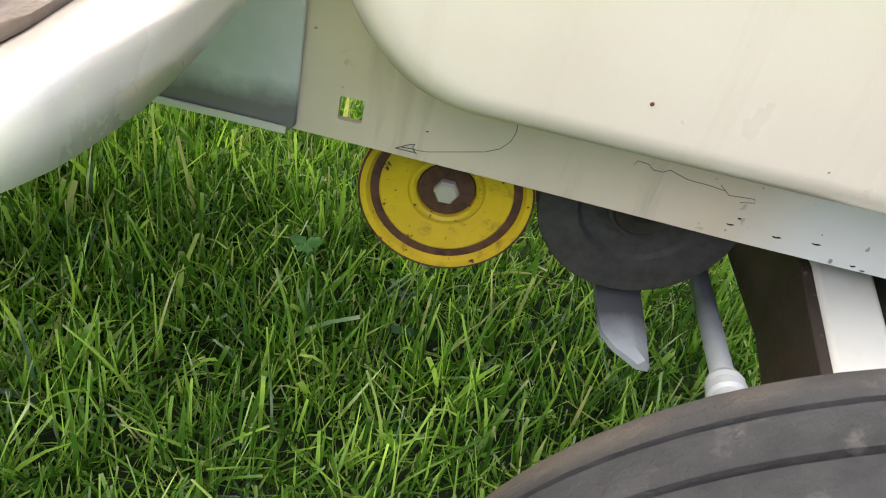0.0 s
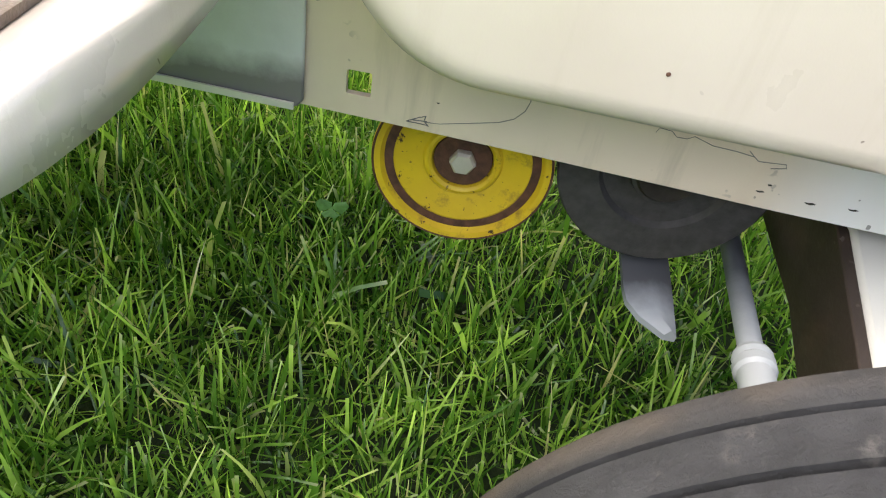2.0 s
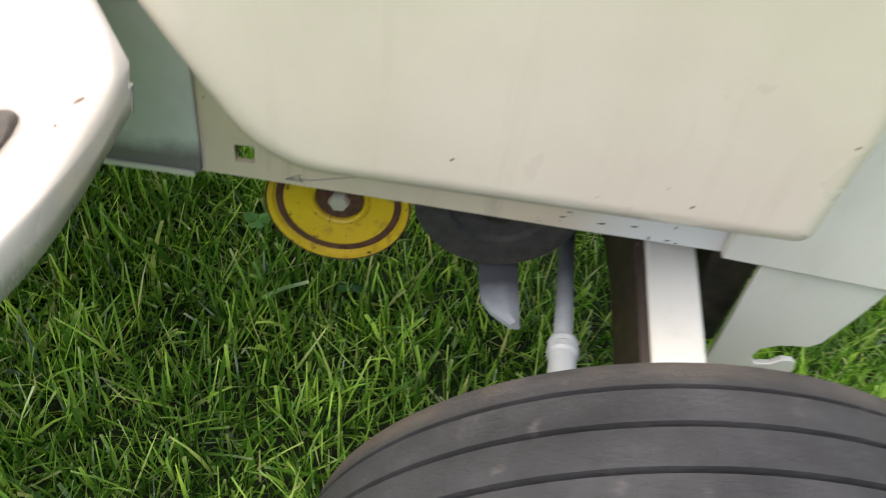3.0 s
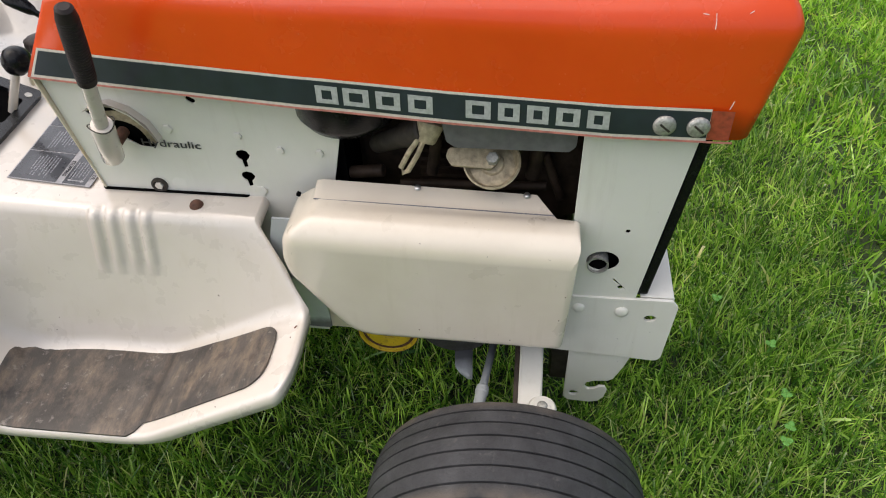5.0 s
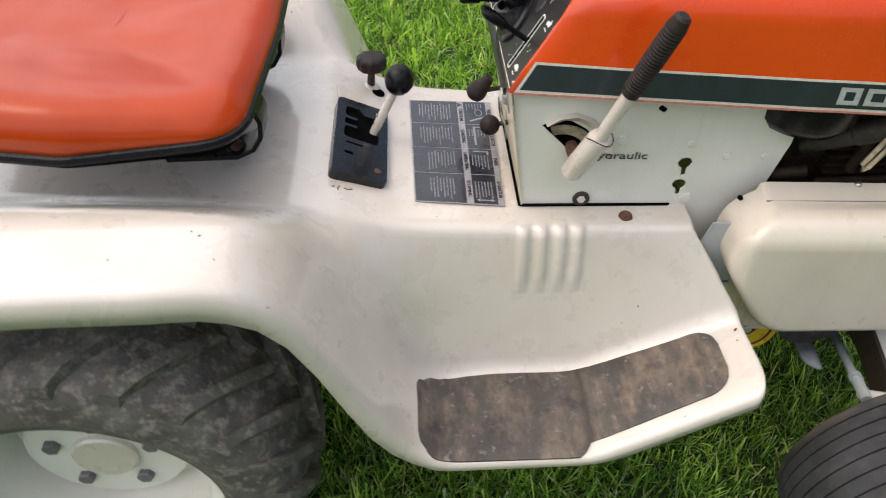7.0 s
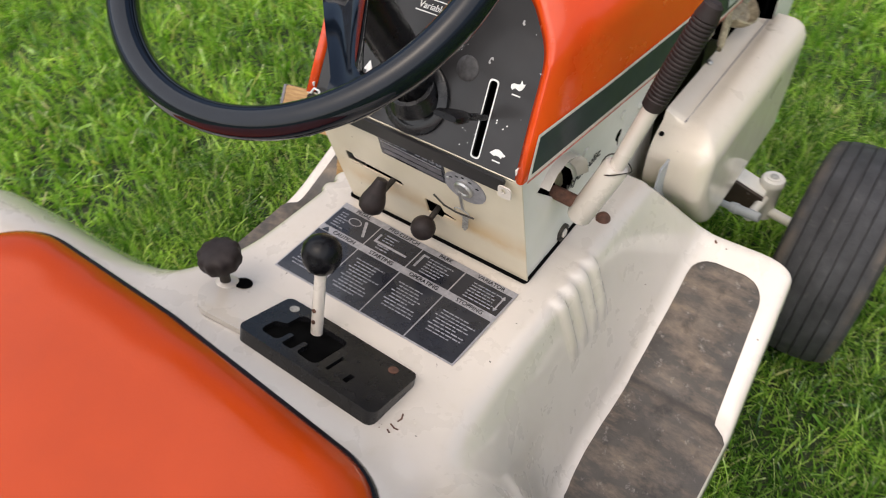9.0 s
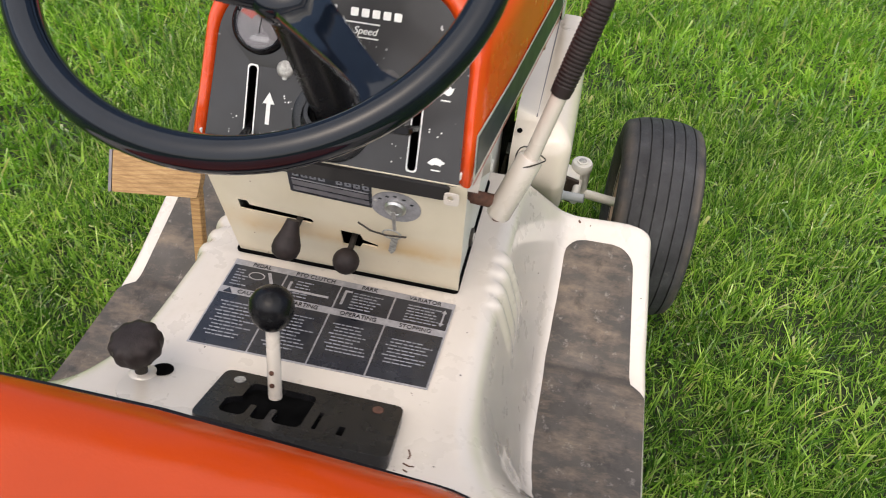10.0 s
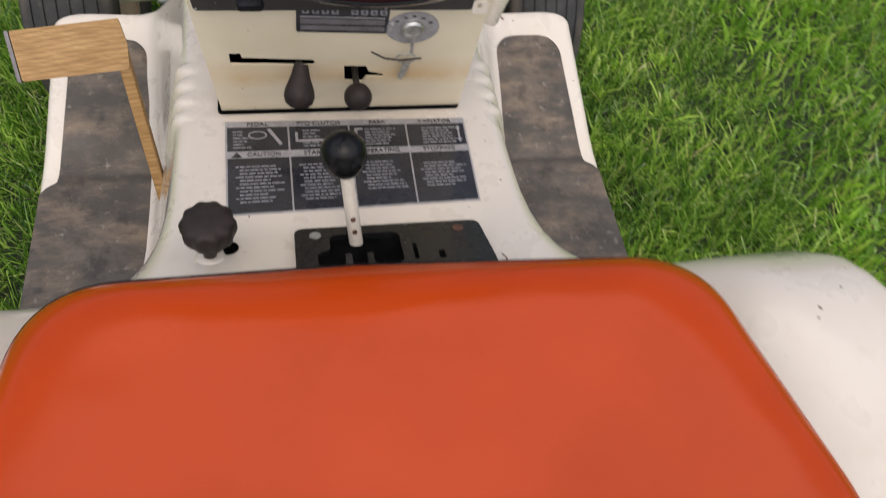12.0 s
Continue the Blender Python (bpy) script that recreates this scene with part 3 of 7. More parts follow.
FOOT_Z = [(-0.95, 0.57), (-0.80, 0.645), (-0.60, 0.672), (-0.50, 0.672), (-0.42, 0.669), (-0.355, 0.663), (-0.314, 0.646), (-0.279, 0.604), (-0.240, 0.510), (-0.202, 0.418), (-0.175, 0.363), (-0.153, 0.325), (-0.13, 0.303), (-0.105, 0.296), (0.06, 0.296), (0.085, 0.299), (0.10, 0.304), (0.33, 0.406)]
EDGE_Y = [(-0.95, 0.44), (-0.60, 0.446), (-0.42, 0.438), (-0.32, 0.425), (-0.24, 0.410), (-0.15, 0.402), (0.085, 0.400), (0.285, 0.383), (0.300, 0.3815)]
WALL_TOP = [(-0.95, 0.16), (-0.40, 0.18), (-0.27, 0.196), (-0.20, 0.186), (-0.12, 0.180), (0.4, 0.176)]
WALL_FOOT = [(-0.95, 0.30), (-0.36, 0.315), (-0.28, 0.305), (-0.20, 0.282), (-0.13, 0.258), (-0.05, 0.246), (0.4, 0.244)]


def blend(rows, x, span=0.02):
    return (smooth_table(rows, x - span) + 2 * smooth_table(rows, x) + smooth_table(rows, x + span)) / 4


def fillet_line(pts, radii, steps):
    out = [Vector(pts[0])]
    for i in range(1, len(pts) - 1):
        p, a, b = Vector(pts[i]), Vector(pts[i - 1]), Vector(pts[i + 1])
        u, v = a - p, b - p
        r = min(radii[i], u.length * 0.48, v.length * 0.48)
        s, e = p + u.normalized() * r, p + v.normalized() * r
        for k in range(steps + 1):
            f = k / steps
            out.append(s.lerp(p, f).lerp(p.lerp(e, f), f))
    out.append(Vector(pts[-1]))
    return out


def fender_pan():
    """One pressed sheet: tunnel deck, side walls with ribs, footrests that rise to the front, and rear fenders."""
    xs = [-0.95 + 0.0255 * i for i in range(32)] + [-0.13 + 0.02 * i for i in range(6)] + [-0.016 + 0.003 * i for i in range(42)] + [0.12 + 0.015 * i for i in range(12)] + [0.300 + 0.0335 * u for u in (0.0, 0.2, 0.4, 0.55, 0.67, 0.77, 0.85, 0.91, 0.95, 0.975, 0.99, 0.997, 1.0)]
    xs = sorted(set(round(x, 4) for x in xs))
    bm = bmesh.new()
    rows = []
    for x in xs:
        d, f = blend(DECK_Z, x), blend(FOOT_Z, x, 0.012)
        yo, yt, yw = smooth_table(EDGE_Y, x), blend(WALL_TOP, x), blend(WALL_FOOT, x)
        tip = max(0.0, min(1.0, (x - 0.300) / 0.0335))
        yo -= (yo - 0.2475) * (1 - (1 - tip ** 3.6) ** (1 / 3.6))      # rounded front corner
        drop = 0.010 * (1 - math.sqrt(1 - tip ** 7))
        f -= drop
        k = max(0.0, min(1.0, (-0.16 - x) / 0.14))
        lip = 0.012 + 0.024 * k + 0.040 * math.exp(-((x + 0.215) / 0.06) ** 2) + 0.010 * max(0.0, min(1.0, (x - 0.08) / 0.05)) - drop
        wall = [(yt + (yw - yt) * q, d + (f - d) * q) for q in (0.22, 0.34, 0.45)]
        line = [(0, d), (yt * 0.5, d), (yt, d), *wall, (yw, f), ((yw + yo) / 2, f), (yo - 0.004, f), (yo, f - lip)]
        rad = [0, 0.02, 0.018 + 0.035 * k, 0.004, 0.004, 0.004, 0.024 + 0.05 * k, 0.02, 0.014 + 0.025 * k, 0]
        sec = fillet_line(line, rad, 5)
        full = [(CY - y, z) for y, z in reversed(sec)] + [(CY + y, z) for y, z in sec[1:]]
        row = []
        for y, z in full:
            gx = x
            if x > 0.10:
                lim = 0.302 + 0.004 * max(0.0, min(1.0, (abs(y - CY) - 0.25) / 0.09)) - 0.074 * max(0.0, min(1.0, (z - 0.405) / 0.105))
                gx = 0.10 + (x - 0.10) * (lim - 0.10) / 0.233
            rib = 0.0
            if -0.03 < x < 0.12 and 0.420 < z < 0.5185 and abs(y - CY) > 0.166:
                for c in (-0.003, 0.022, 0.048, 0.072):
                    rib += math.exp(-((x - c) / 0.0075) ** 4)
                rib *= 0.0056 * min(1, (z - 0.420) / 0.03) * min(1, (0.5185 - z) / 0.006)
            s = 1 if y > CY else -1
            row.append(bm.verts.new((gx, y + s * rib * 0.95, z + rib * 0.3)))
        rows.append(row)
    # bullnose front edge, the same all along footrest, wall and deck
    for dx, dz in ((0.0030, 0.0015), (0.0055, 0.0055), (0.0062, 0.011), (0.0050, 0.017), (0.0010, 0.026)):
        rows.append([])
        for v in rows[len(xs) - 1]:
            k = max(0.0, min(1.0, (v.co.z - 0.400) / 0.020))        # fades out on the lip
            rows[-1].append(bm.verts.new((v.co.x + dx * k + dz * 0.02, v.co.y, v.co.z - dz * k - 0.0002)))
    for p, q in zip(rows, rows[1:]):
        for i in range(len(p) - 1):
            bm.faces.new((p[i], p[i + 1], q[i + 1], q[i]))
    ob = part("fender_deck", bm, CREAM, tractor, "cream painted one-piece deck with footrests and rear fenders", 60)
    md = ob.modifiers.new("sheet", "SOLIDIFY")
    md.thickness, md.offset = 0.0025, -1
    return ob


fender_deck = fender_pan()


def foot_mat(s):
    """Rubber pad that follows the footrest, inset from its border on the raised part."""
    bm = bmesh.new()
    inner = [(-0.150, 0.262), (-0.10, 0.256), (0.0, 0.250), (0.262, 0.252)]
    nx, ny = 60, 16
    lo, hi = [], []
    for i in range(nx + 1):
        f = i / nx
        x = -0.152 + (0.264 + 0.152) * (0.45 * f + 0.55 * (0.5 - 0.5 * math.cos(math.pi * f)))      # closer rows at the ends
        a = smooth_table(inner, x)
        b = smooth_table([(-0.152, 0.396), (0.070, 0.396), (0.084, 0.374), (0.272, 0.352)], x)
        # rounded ends
        for e, r in ((0.264 - x, 0.030), (x + 0.152, 0.028)):
            if e < r:
                k = r - math.sqrt(max(0.0, r * r - (r - e) ** 2))
                a, b = a + k, b - k
        col_lo, col_hi = [], []
        for j in range(ny + 1):
            y = a + (b - a) * j / ny
            z = blend(FOOT_Z, x if x < 0.10 else 0.10 + (x - 0.10) * 0.233 / 0.203, 0.012)
            edge = min(j, ny - j, i, nx - i)
            col_lo.append(bm.verts.new((x, CY + s * y, z - 0.0005)))
            col_hi.append(bm.verts.new((x, CY + s * y, z + (0.0045 if edge else 0.0025) + 0.0006 * noise.noise(Vector((x * 30, y * 30, s))))))
        lo.append(col_lo)
        hi.append(col_hi)
    for i in range(nx):
        for j in range(ny):
            bm.faces.new((hi[i][j], hi[i + 1][j], hi[i + 1][j + 1], hi[i][j + 1]))
    rim = [(i, 0) for i in range(nx + 1)] + [(nx, j) for j in range(1, ny + 1)] + [(i, ny) for i in range(nx - 1, -1, -1)] + [(0, j) for j in range(ny - 1, 0, -1)]
    for (i, j), (k, m) in zip(rim, rim[1:] + rim[:1]):
        bm.faces.new((lo[i][j], lo[k][m], hi[k][m], hi[i][j]))
    return part("footrest_mat", bm, MAT, fender_deck, "worn grey-brown rubber footrest mat", 50)


foot_mat(-1)
foot_mat(1)


def bolt_head(at, axis, r, h, material, parent, name="bolt", sides=6, label=""):
    bm = bmesh.new()
    lathe(bm, at, axis, [(0, 0), (r, 0), (r, h * 0.75), (r * 0.86, h), (0, h)], sides)
    return part(name, bm, material, parent, label, 30)


def button(at, axis, r, h, material, parent, name="rivet", label=""):
    bm = bmesh.new()
    lathe(bm, at, axis, [(r, -0.001), (r, h * 0.3), (r * 0.85, h * 0.7), (r * 0.45, h * 0.95), (0, h)], 16)
    return part(name, bm, material, parent, label, 60)


button((0.140, -0.150, 0.512), (0.1, -0.6, 0.8), 0.010, 0.010, RUST, fender_deck, "bolt", "rusty round bolt head")
button((0.140, 0.160, 0.512), (0.1, 0.6, 0.8), 0.010, 0.010, RUST, fender_deck, "bolt", "rusty round bolt head")

# seams, dark gap where the pedestal passes through the deck
bm = bmesh.new()
plate(bm, rounded([(-0.006, -0.1285), (-0.006, 0.143), (0.209, 0.143), (0.209, -0.1285)], 0.006), lambda u, v, w: Vector((u, v, 0.5175 - 0.015 * max(u, 0.0) + w)), 0.0025)
part("deck_opening", bm, DARK, fender_deck, "black shadowed opening round the pedestal")


# ---------- pedestal ----------
def pedestal():
    # rear face leans back towards the driver
    up = Vector((-0.031, 0, 0.188)).normalized()
    rear = frame_plane((-0.001, CY, 0.512), (0, -1, 0), up)
    # u to the right of the driver, v up the face
    tall = 0.1905

    holes = [
        [(-0.114, 0.105), (-0.103, 0.105), (-0.102, 0.0985), (-0.032, 0.0935), (-0.029, 0.089), (-0.032, 0.085), (-0.104, 0.088), (-0.114, 0.089)],
        [(0.000, 0.083), (0.023, 0.082), (0.026, 0.073), (0.042, 0.068), (0.042, 0.063), (0.024, 0.064), (0.020, 0.056), (0.001, 0.058)],
    ]
    outline = rounded([(-0.132, 0), (0.1335, 0), (0.139, tall), (-0.143, tall)], [0.004, 0.004, 0, 0], 3)
    bm = bmesh.new()
    plate(bm, outline, lambda u, v, w: rear(u, v, -w), 0.002, holes)
    body = part("pedestal", bm, PEDESTAL, tractor, "cream sheet metal pedestal below the dash", 30)
    # dark inside
    bm = bmesh.new()
    box(bm, (0.10, CY, 0.61), (0.17, 0.235, 0.17))
    part("pedestal_interior", bm, DARK, body)
    # right and left side panels
    outer = [(-0.001, 0.514), (0.209, 0.508), (0.209, 0.420), (0.335, 0.420), (0.335, 0.545), (0.350, 0.615), (0.350, 0.71), (-0.030, 0.712)]
    slots = [
        # arc slot for the lever
        [(0.014, 0.648), (0.030, 0.656), (0.050, 0.655), (0.072, 0.642), (0.090, 0.622), (0.100, 0.600), (0.092, 0.592), (0.074, 0.594), (0.052, 0.610), (0.030, 0.632)],
        [(0.2075, 0.592), (0.214, 0.594), (0.2205, 0.592), (0.224, 0.586), (0.2215, 0.580), (0.218, 0.577), (0.218, 0.566), (0.2125, 0.565), (0.2115, 0.577), (0.207, 0.580), (0.2045, 0.586)],
        [(0.2075, 0.556), (0.214, 0.558), (0.2205, 0.556), (0.224, 0.550), (0.2215, 0.545), (0.218, 0.542), (0.218, 0.533), (0.2125, 0.532), (0.2115, 0.542), (0.207, 0.545), (0.2045, 0.550)],
        rounded([(0.158, 0.671), (0.168, 0.664), (0.172, 0.670), (0.162, 0.677)], 0.004, 3),
    ]
    for s in (-1, 1):
        bm = bmesh.new()
        y = CY + s * (0.131 if s < 0 else 0.133)
        plate(bm, outer, lambda u, v, w: Vector((u, y - s * w + s * 0.022 * max(0, (v - 0.60)) * 0.3, v)), 0.002, slots if s < 0 else ())
        panel = part("side_panel", bm, WHITE, body, "cream steel pedestal side panel with slots", 30, 0.0006)
        if s < 0:
            right_panel, yr = panel, y
    # upper flange of the arc slot
    bm = bmesh.new()
    arc = [(0.018, 0.653), (0.034, 0.664), (0.056, 0.667), (0.080, 0.657), (0.100, 0.637), (0.110, 0.610)]
    low = [(0.026, 0.654), (0.044, 0.658), (0.060, 0.655), (0.078, 0.644), (0.092, 0.626), (0.100, 0.606)]
    ring = [[bm.verts.new((x, yr - w, z)) for w in (0.0, 0.012)] for x, z in arc]
    ring2 = [[bm.verts.new((x, yr - w, z)) for w in (0.0, 0.003)] for x, z in low]
    for a, b, c, d in zip(ring, ring[1:], ring2, ring2[1:]):
        bm.faces.new((a[0], b[0], b[1], a[1]))
        bm.faces.new((a[1], b[1], d[1], c[1]))
    part("slot_shield", bm, CREAM, right_panel, "curved cream lip over the lever slot", 60)
    bm = bmesh.new()
    quad = [(0.045 + r * math.cos(radians(a)), 0.590 + r * math.sin(radians(a))) for r, sweep_ in ((0.050, range(0, 111, 10)), (0.036, range(110, -1, -10))) for a in sweep_]
    plate(bm, quad, lambda u, v, w: Vector((u, yr + 0.012 + w, v)), 0.004)
    part("quadrant", bm, DUSTY, right_panel, "dusty brown toothed quadrant behind the slot", 30)
    # nuts, rivets and plugs on the right panel
    bm = bmesh.new()
    lathe(bm, (0.081, yr, 0.528), (0, -1, 0), [(0.0062, 0), (0.0118, 0.0), (0.0118, 0.003), (0.0085, 0.004), (0.0062, 0.002), (0, 0.001)], 20)
    part("washer", bm, GREASE, right_panel, "dark ring washer round a nut")
    bolt_head((0.081, yr - 0.001, 0.528), (0, -1, 0), 0.0062, 0.004, CREAM, right_panel, "nut")
    for x, z, r in ((0.121, 0.6245, 0.0075), (0.215, 0.6175, 0.006), (0.268, 0.597, 0.006), (0.321, 0.595, 0.006), (0.228, 0.526, 0.009)):
        bolt_head((x, yr, z), (0, -1, 0), r, 0.003, WHITE, right_panel, "bolt")
    button((0.112, yr + 0.001, 0.530), (0, -1, 0), 0.014, 0.0016, WHITE, right_panel, "plug")
    wide = frame_plane((0.119, yr - 0.0016, 0.600), (1, 0, -0.03), (0.03, 0, 1))
    lettering("Hydraulic", 0.0158, lambda x, y, w: wide(x * 1.36, y, w), DISC, right_panel, "lettering", label="dark grey printed word on the panel")
    # rear face fittings
    on = lambda u, v, w=0.0: rear(u, v, w)
    bm = bmesh.new()
    plate(bm, rounded([(-0.046, 0.174), (0.042, 0.170), (0.041, 0.134), (-0.047, 0.138)], 0.002, 2), on, 0.0012)
    badge = part("nameplate", bm, LABELK, body, "small black maker's plate with silver print", 30)
    slope = lambda u: 0.0455 * (u + 0.046)
    for k in range(9):
        if k == 4:
            continue
        u = -0.041 + k * 0.0092
        bm = bmesh.new()
        plate(bm, rounded([(u, 0.1705 - slope(u)), (u + 0.0068, 0.1705 - slope(u)), (u + 0.0068, 0.1640 - slope(u)), (u, 0.1640 - slope(u))], 0.0008, 2), lambda a, b, w: on(a, b, w + 0.0012), 0.0003, [[(u + 0.0022, 0.1688 - slope(u)), (u + 0.0048, 0.1688 - slope(u)), (u + 0.0048, 0.1658 - slope(u)), (u + 0.0022, 0.1658 - slope(u))]])
        part("brand_mark", bm, PRINT, badge)
    for v, h, m in ((0.1605, 0.0016, LABELS), (0.1570, 0.0070, SHROUD), (0.1475, 0.0060, SHROUD)):
        bm = bmesh.new()
        plate(bm, [(-0.043, v), (0.038, v - 0.0037), (0.038, v - 0.0037 - h), (-0.043, v - h)], lambda a, b, w: on(a, b, w + 0.0012), 0.0003)
        part("print_line", bm, m, badge)
    button(on(0.045, 0.148), rear(0, 0, 1) - rear(0, 0, 0), 0.0025, 0.002, STEEL, body, "rivet")
    # key switch
    n = rear(0, 0, 1) - rear(0, 0, 0)
    bm = bmesh.new()
    plate(bm, ellipse(0.066, 0.142, 0.0265, 0.0225, 32, 0.05), on, 0.0012)
    disc = part("key_disc", bm, LABELS, body, "oval silver ignition key plate", 30)
    bm = bmesh.new()
    lathe(bm, on(0.066, 0.142, 0.001), n, [(0.0115, 0), (0.0115, 0.003), (0.0095, 0.005), (0.0080, 0.0045), (0.0070, 0.003), (0, 0.003)], 24)
    part("key_switch", bm, STEEL, disc, "bright metal key switch", 40)
    for u, v in ((0.050, 0.152), (0.066, 0.159), (0.083, 0.150), (0.058, 0.157), (0.075, 0.156)):
        bm = bmesh.new()
        plate(bm, ellipse(u, v, 0.0022, 0.0011, 10), lambda a, b, w: on(a, b, w + 0.0012), 0.0003)
        part("print_mark", bm, LABELK, disc)
    bm = bmesh.new()
    plate(bm, rounded([(0.0640, 0.144), (0.0680, 0.144), (0.0675, 0.114), (0.0645, 0.114)], 0.001, 2), lambda u, v, w: on(u, v, 0.009 + w), 0.0015)
    key = part("key", bm, STEEL, disc, "small steel ignition key", 30)
    bm = bmesh.new()
    sweep(bm, [on(0.062 + 0.010 * math.cos(a), 0.104 + 0.010 * math.sin(a), 0.008 + 0.002 * math.sin(a)) for a in [2 * math.pi * i / 24 for i in range(24)]], 0.0009, 6, True, up=(1, 0, 0))
    part("key_ring", bm, SCREW, key, "thin wire key ring")
    bm = bmesh.new()
    sweep(bm, [on(0.026, 0.116, 0.009), on(0.040, 0.108, 0.011), on(0.056, 0.105, 0.011), on(0.078, 0.105, 0.009)], 0.0011, 6, up=(1, 0, 0))
    part("wire_tie", bm, GREASE, key, "bent dark wire tie")
    bm = bmesh.new()
    plate(bm, rounded([(0.061, 0.098), (0.068, 0.096), (0.064, 0.074), (0.059, 0.066), (0.0560, 0.072)], 0.002, 3), lambda u, v, w: on(u, v, 0.006 + w), 0.0012)
    part("key_tag", bm, SCREW, key, "worn grey key tag", 30)
    # two small levers with dark knobs through the slots
    bm = bmesh.new()
    rod(bm, on(-0.045, 0.088, -0.03), on(-0.047, 0.086, 0.022), 0.0035)
    lever = part("pto_lever", bm, GREASE, body, "thin steel lever with a pear-shaped knob")
    bm = bmesh.new()
    a, b = Vector((-0.033, 0.050, 0.616)), Vector((-0.058, 0.055, 0.583))
    lathe(bm, a, b - a, [(0, 0), (0.0068, 0.001), (0.0078, 0.005), (0.0100, 0.014), (0.0145, 0.026), (0.0155, 0.033), (0.0135, 0.040), (0.0078, 0.0445), (0, 0.046)], 24)
    part("knob", bm, GRIP, lever, "dark rubber pear-shaped knob", 60)
    bm = bmesh.new()
    rod(bm, on(0.012, 0.066, -0.03), on(0.013, 0.063, 0.024), 0.0035)
    lever = part("park_lever", bm, GREASE, body, "thin steel lever with a round knob")
    bm = bmesh.new()
    bmesh.ops.create_uvsphere(bm, u_segments=24, v_segments=16, radius=0.0148, matrix=Matrix.Translation((-0.037, -0.007, 0.571)))
    part("knob", bm, GRIP, lever, "dark rubber ball knob", 60)
    return body


pedestal()


# ---------- dash ----------
UPV = Vector((0.514, 0, 0.857))
dash_on = frame_plane((-0.031, CY, 0.700), (0, -1, 0), UPV)      # u to the right, v up the dash
DN = dash_on(0, 0, 1) - dash_on(0, 0, 0)


def dash_panel():
    def long_slot(u, v0, v1, lean=0.0, half=0.0042):
        return rounded([(u - half, v0), (u + half, v0), (u + half + lean, v1), (u - half + lean, v1)], 0.004, 4)

    outline = rounded([(-0.137, -0.002), (0.131, -0.002), (0.123, 0.130), (0.100, 0.167), (-0.106, 0.167), (-0.131, 0.130)], [0.004, 0.004, 0.020, 0.016, 0.016, 0.020], 6)
    holes = [long_slot(-0.085, 0.002, 0.080), long_slot(0.082, 0.006, 0.082, -0.002), ellipse(-0.001, 0.040, 0.016, None, 24)]
    bm = bmesh.new()
    plate(bm, outline, lambda u, v, w: dash_on(u, v, -w), 0.003, holes)
    dash = part("dash_panel", bm, DASH, tractor, "scuffed black dash panel", 30, 0.001)
    bm = bmesh.new()
    plate(bm, rounded([(-0.12, 0.0), (0.115, 0.0), (0.10, 0.155), (-0.11, 0.155)], 0.02, 4), lambda u, v, w: dash_on(u, v, -0.03 - w), 0.01)
    part("dash_backing", bm, DARK, dash)
    # lower black lip of the dash
    bm = bmesh.new()
    plate(bm, rounded([(-0.136, -0.016), (0.118, -0.016), (0.124, 0.0), (-0.138, 0.0)], 0.004, 3), lambda u, v, w: Vector((-0.034 - 0.004 + w, CY - u, 0.700 + v)), 0.004)
    part("dash_lip", bm, DASH, dash)
    for u, lean in ((-0.085, 0.0), (0.082, -0.002)):
        v0, v1 = (0.002, 0.080) if u < 0 else (0.006, 0.082)
        bm = bmesh.new()
        plate(bm, long_slot(u, v0 - 0.0015, v1 + 0.0015, lean, 0.0055), lambda a, b, w: dash_on(a, b, w), 0.0006, [long_slot(u, v0, v1, lean)])
        part("slot_outline", bm, WHITEI, dash, "thin white painted slot outline", 30)
    # choke and throttle levers: thin blades out of the slots with flared flat grips
    for name, root, tip, flare, label in (("choke_lever", Vector((-0.020, 0.091, 0.716)), Vector((-0.080, 0.090, 0.720)), 0.012, "black choke lever with a flared flat grip"),
                                          ("throttle_lever", Vector((-0.004, -0.076, 0.738)), Vector((-0.064, -0.070, 0.777)), 0.014, "black throttle lever with a flared flat grip")):
        d = tip - root
        across = Vector((0, 1, 0))
        thick = d.normalized().cross(across).normalized()
        bm = bmesh.new()
        prev = None
        for f, half, th in ((-0.35, 0.0028, 0.0028), (0.0, 0.0030, 0.0028), (0.48, 0.0034, 0.0028), (0.54, 0.0060, 0.0044), (0.72, flare * 0.72, 0.0048), (0.92, flare, 0.0042), (1.0, flare * 0.86, 0.0026)):
            c = root + d * f
            cur = [bm.verts.new(c + across * sx * half + thick * sy * th) for sx, sy in ((-1, -0.5), (-0.8, -1), (0.8, -1), (1, -0.5), (1, 0.5), (0.8, 1), (-0.8, 1), (-1, 0.5))]
            if prev:
                for k in range(8):
                    bm.faces.new((prev[k], prev[(k + 1) % 8], cur[(k + 1) % 8], cur[k]))
            else:
                bm.faces.new(cur)
            prev = cur
        bm.faces.new(prev)
        part(name, bm, BLACKP, dash, label, 50)
    # arrow
    bm = bmesh.new()
    arrow = [(-0.0685, 0.026), (-0.0645, 0.026), (-0.0645, 0.046), (-0.0605, 0.046), (-0.0665, 0.057), (-0.0725, 0.046), (-0.0685, 0.046)]
    plate(bm, arrow, dash_on, 0.0005)
    part("arrow_mark", bm, WHITEI, dash, "white printed arrow", 30)
    lettering("CHOKE", 0.0038, frame_plane(dash_on(-0.068, 0.006, 0.0004), (0, -1, 0), UPV), WHITEI, dash, label="small white printed word")
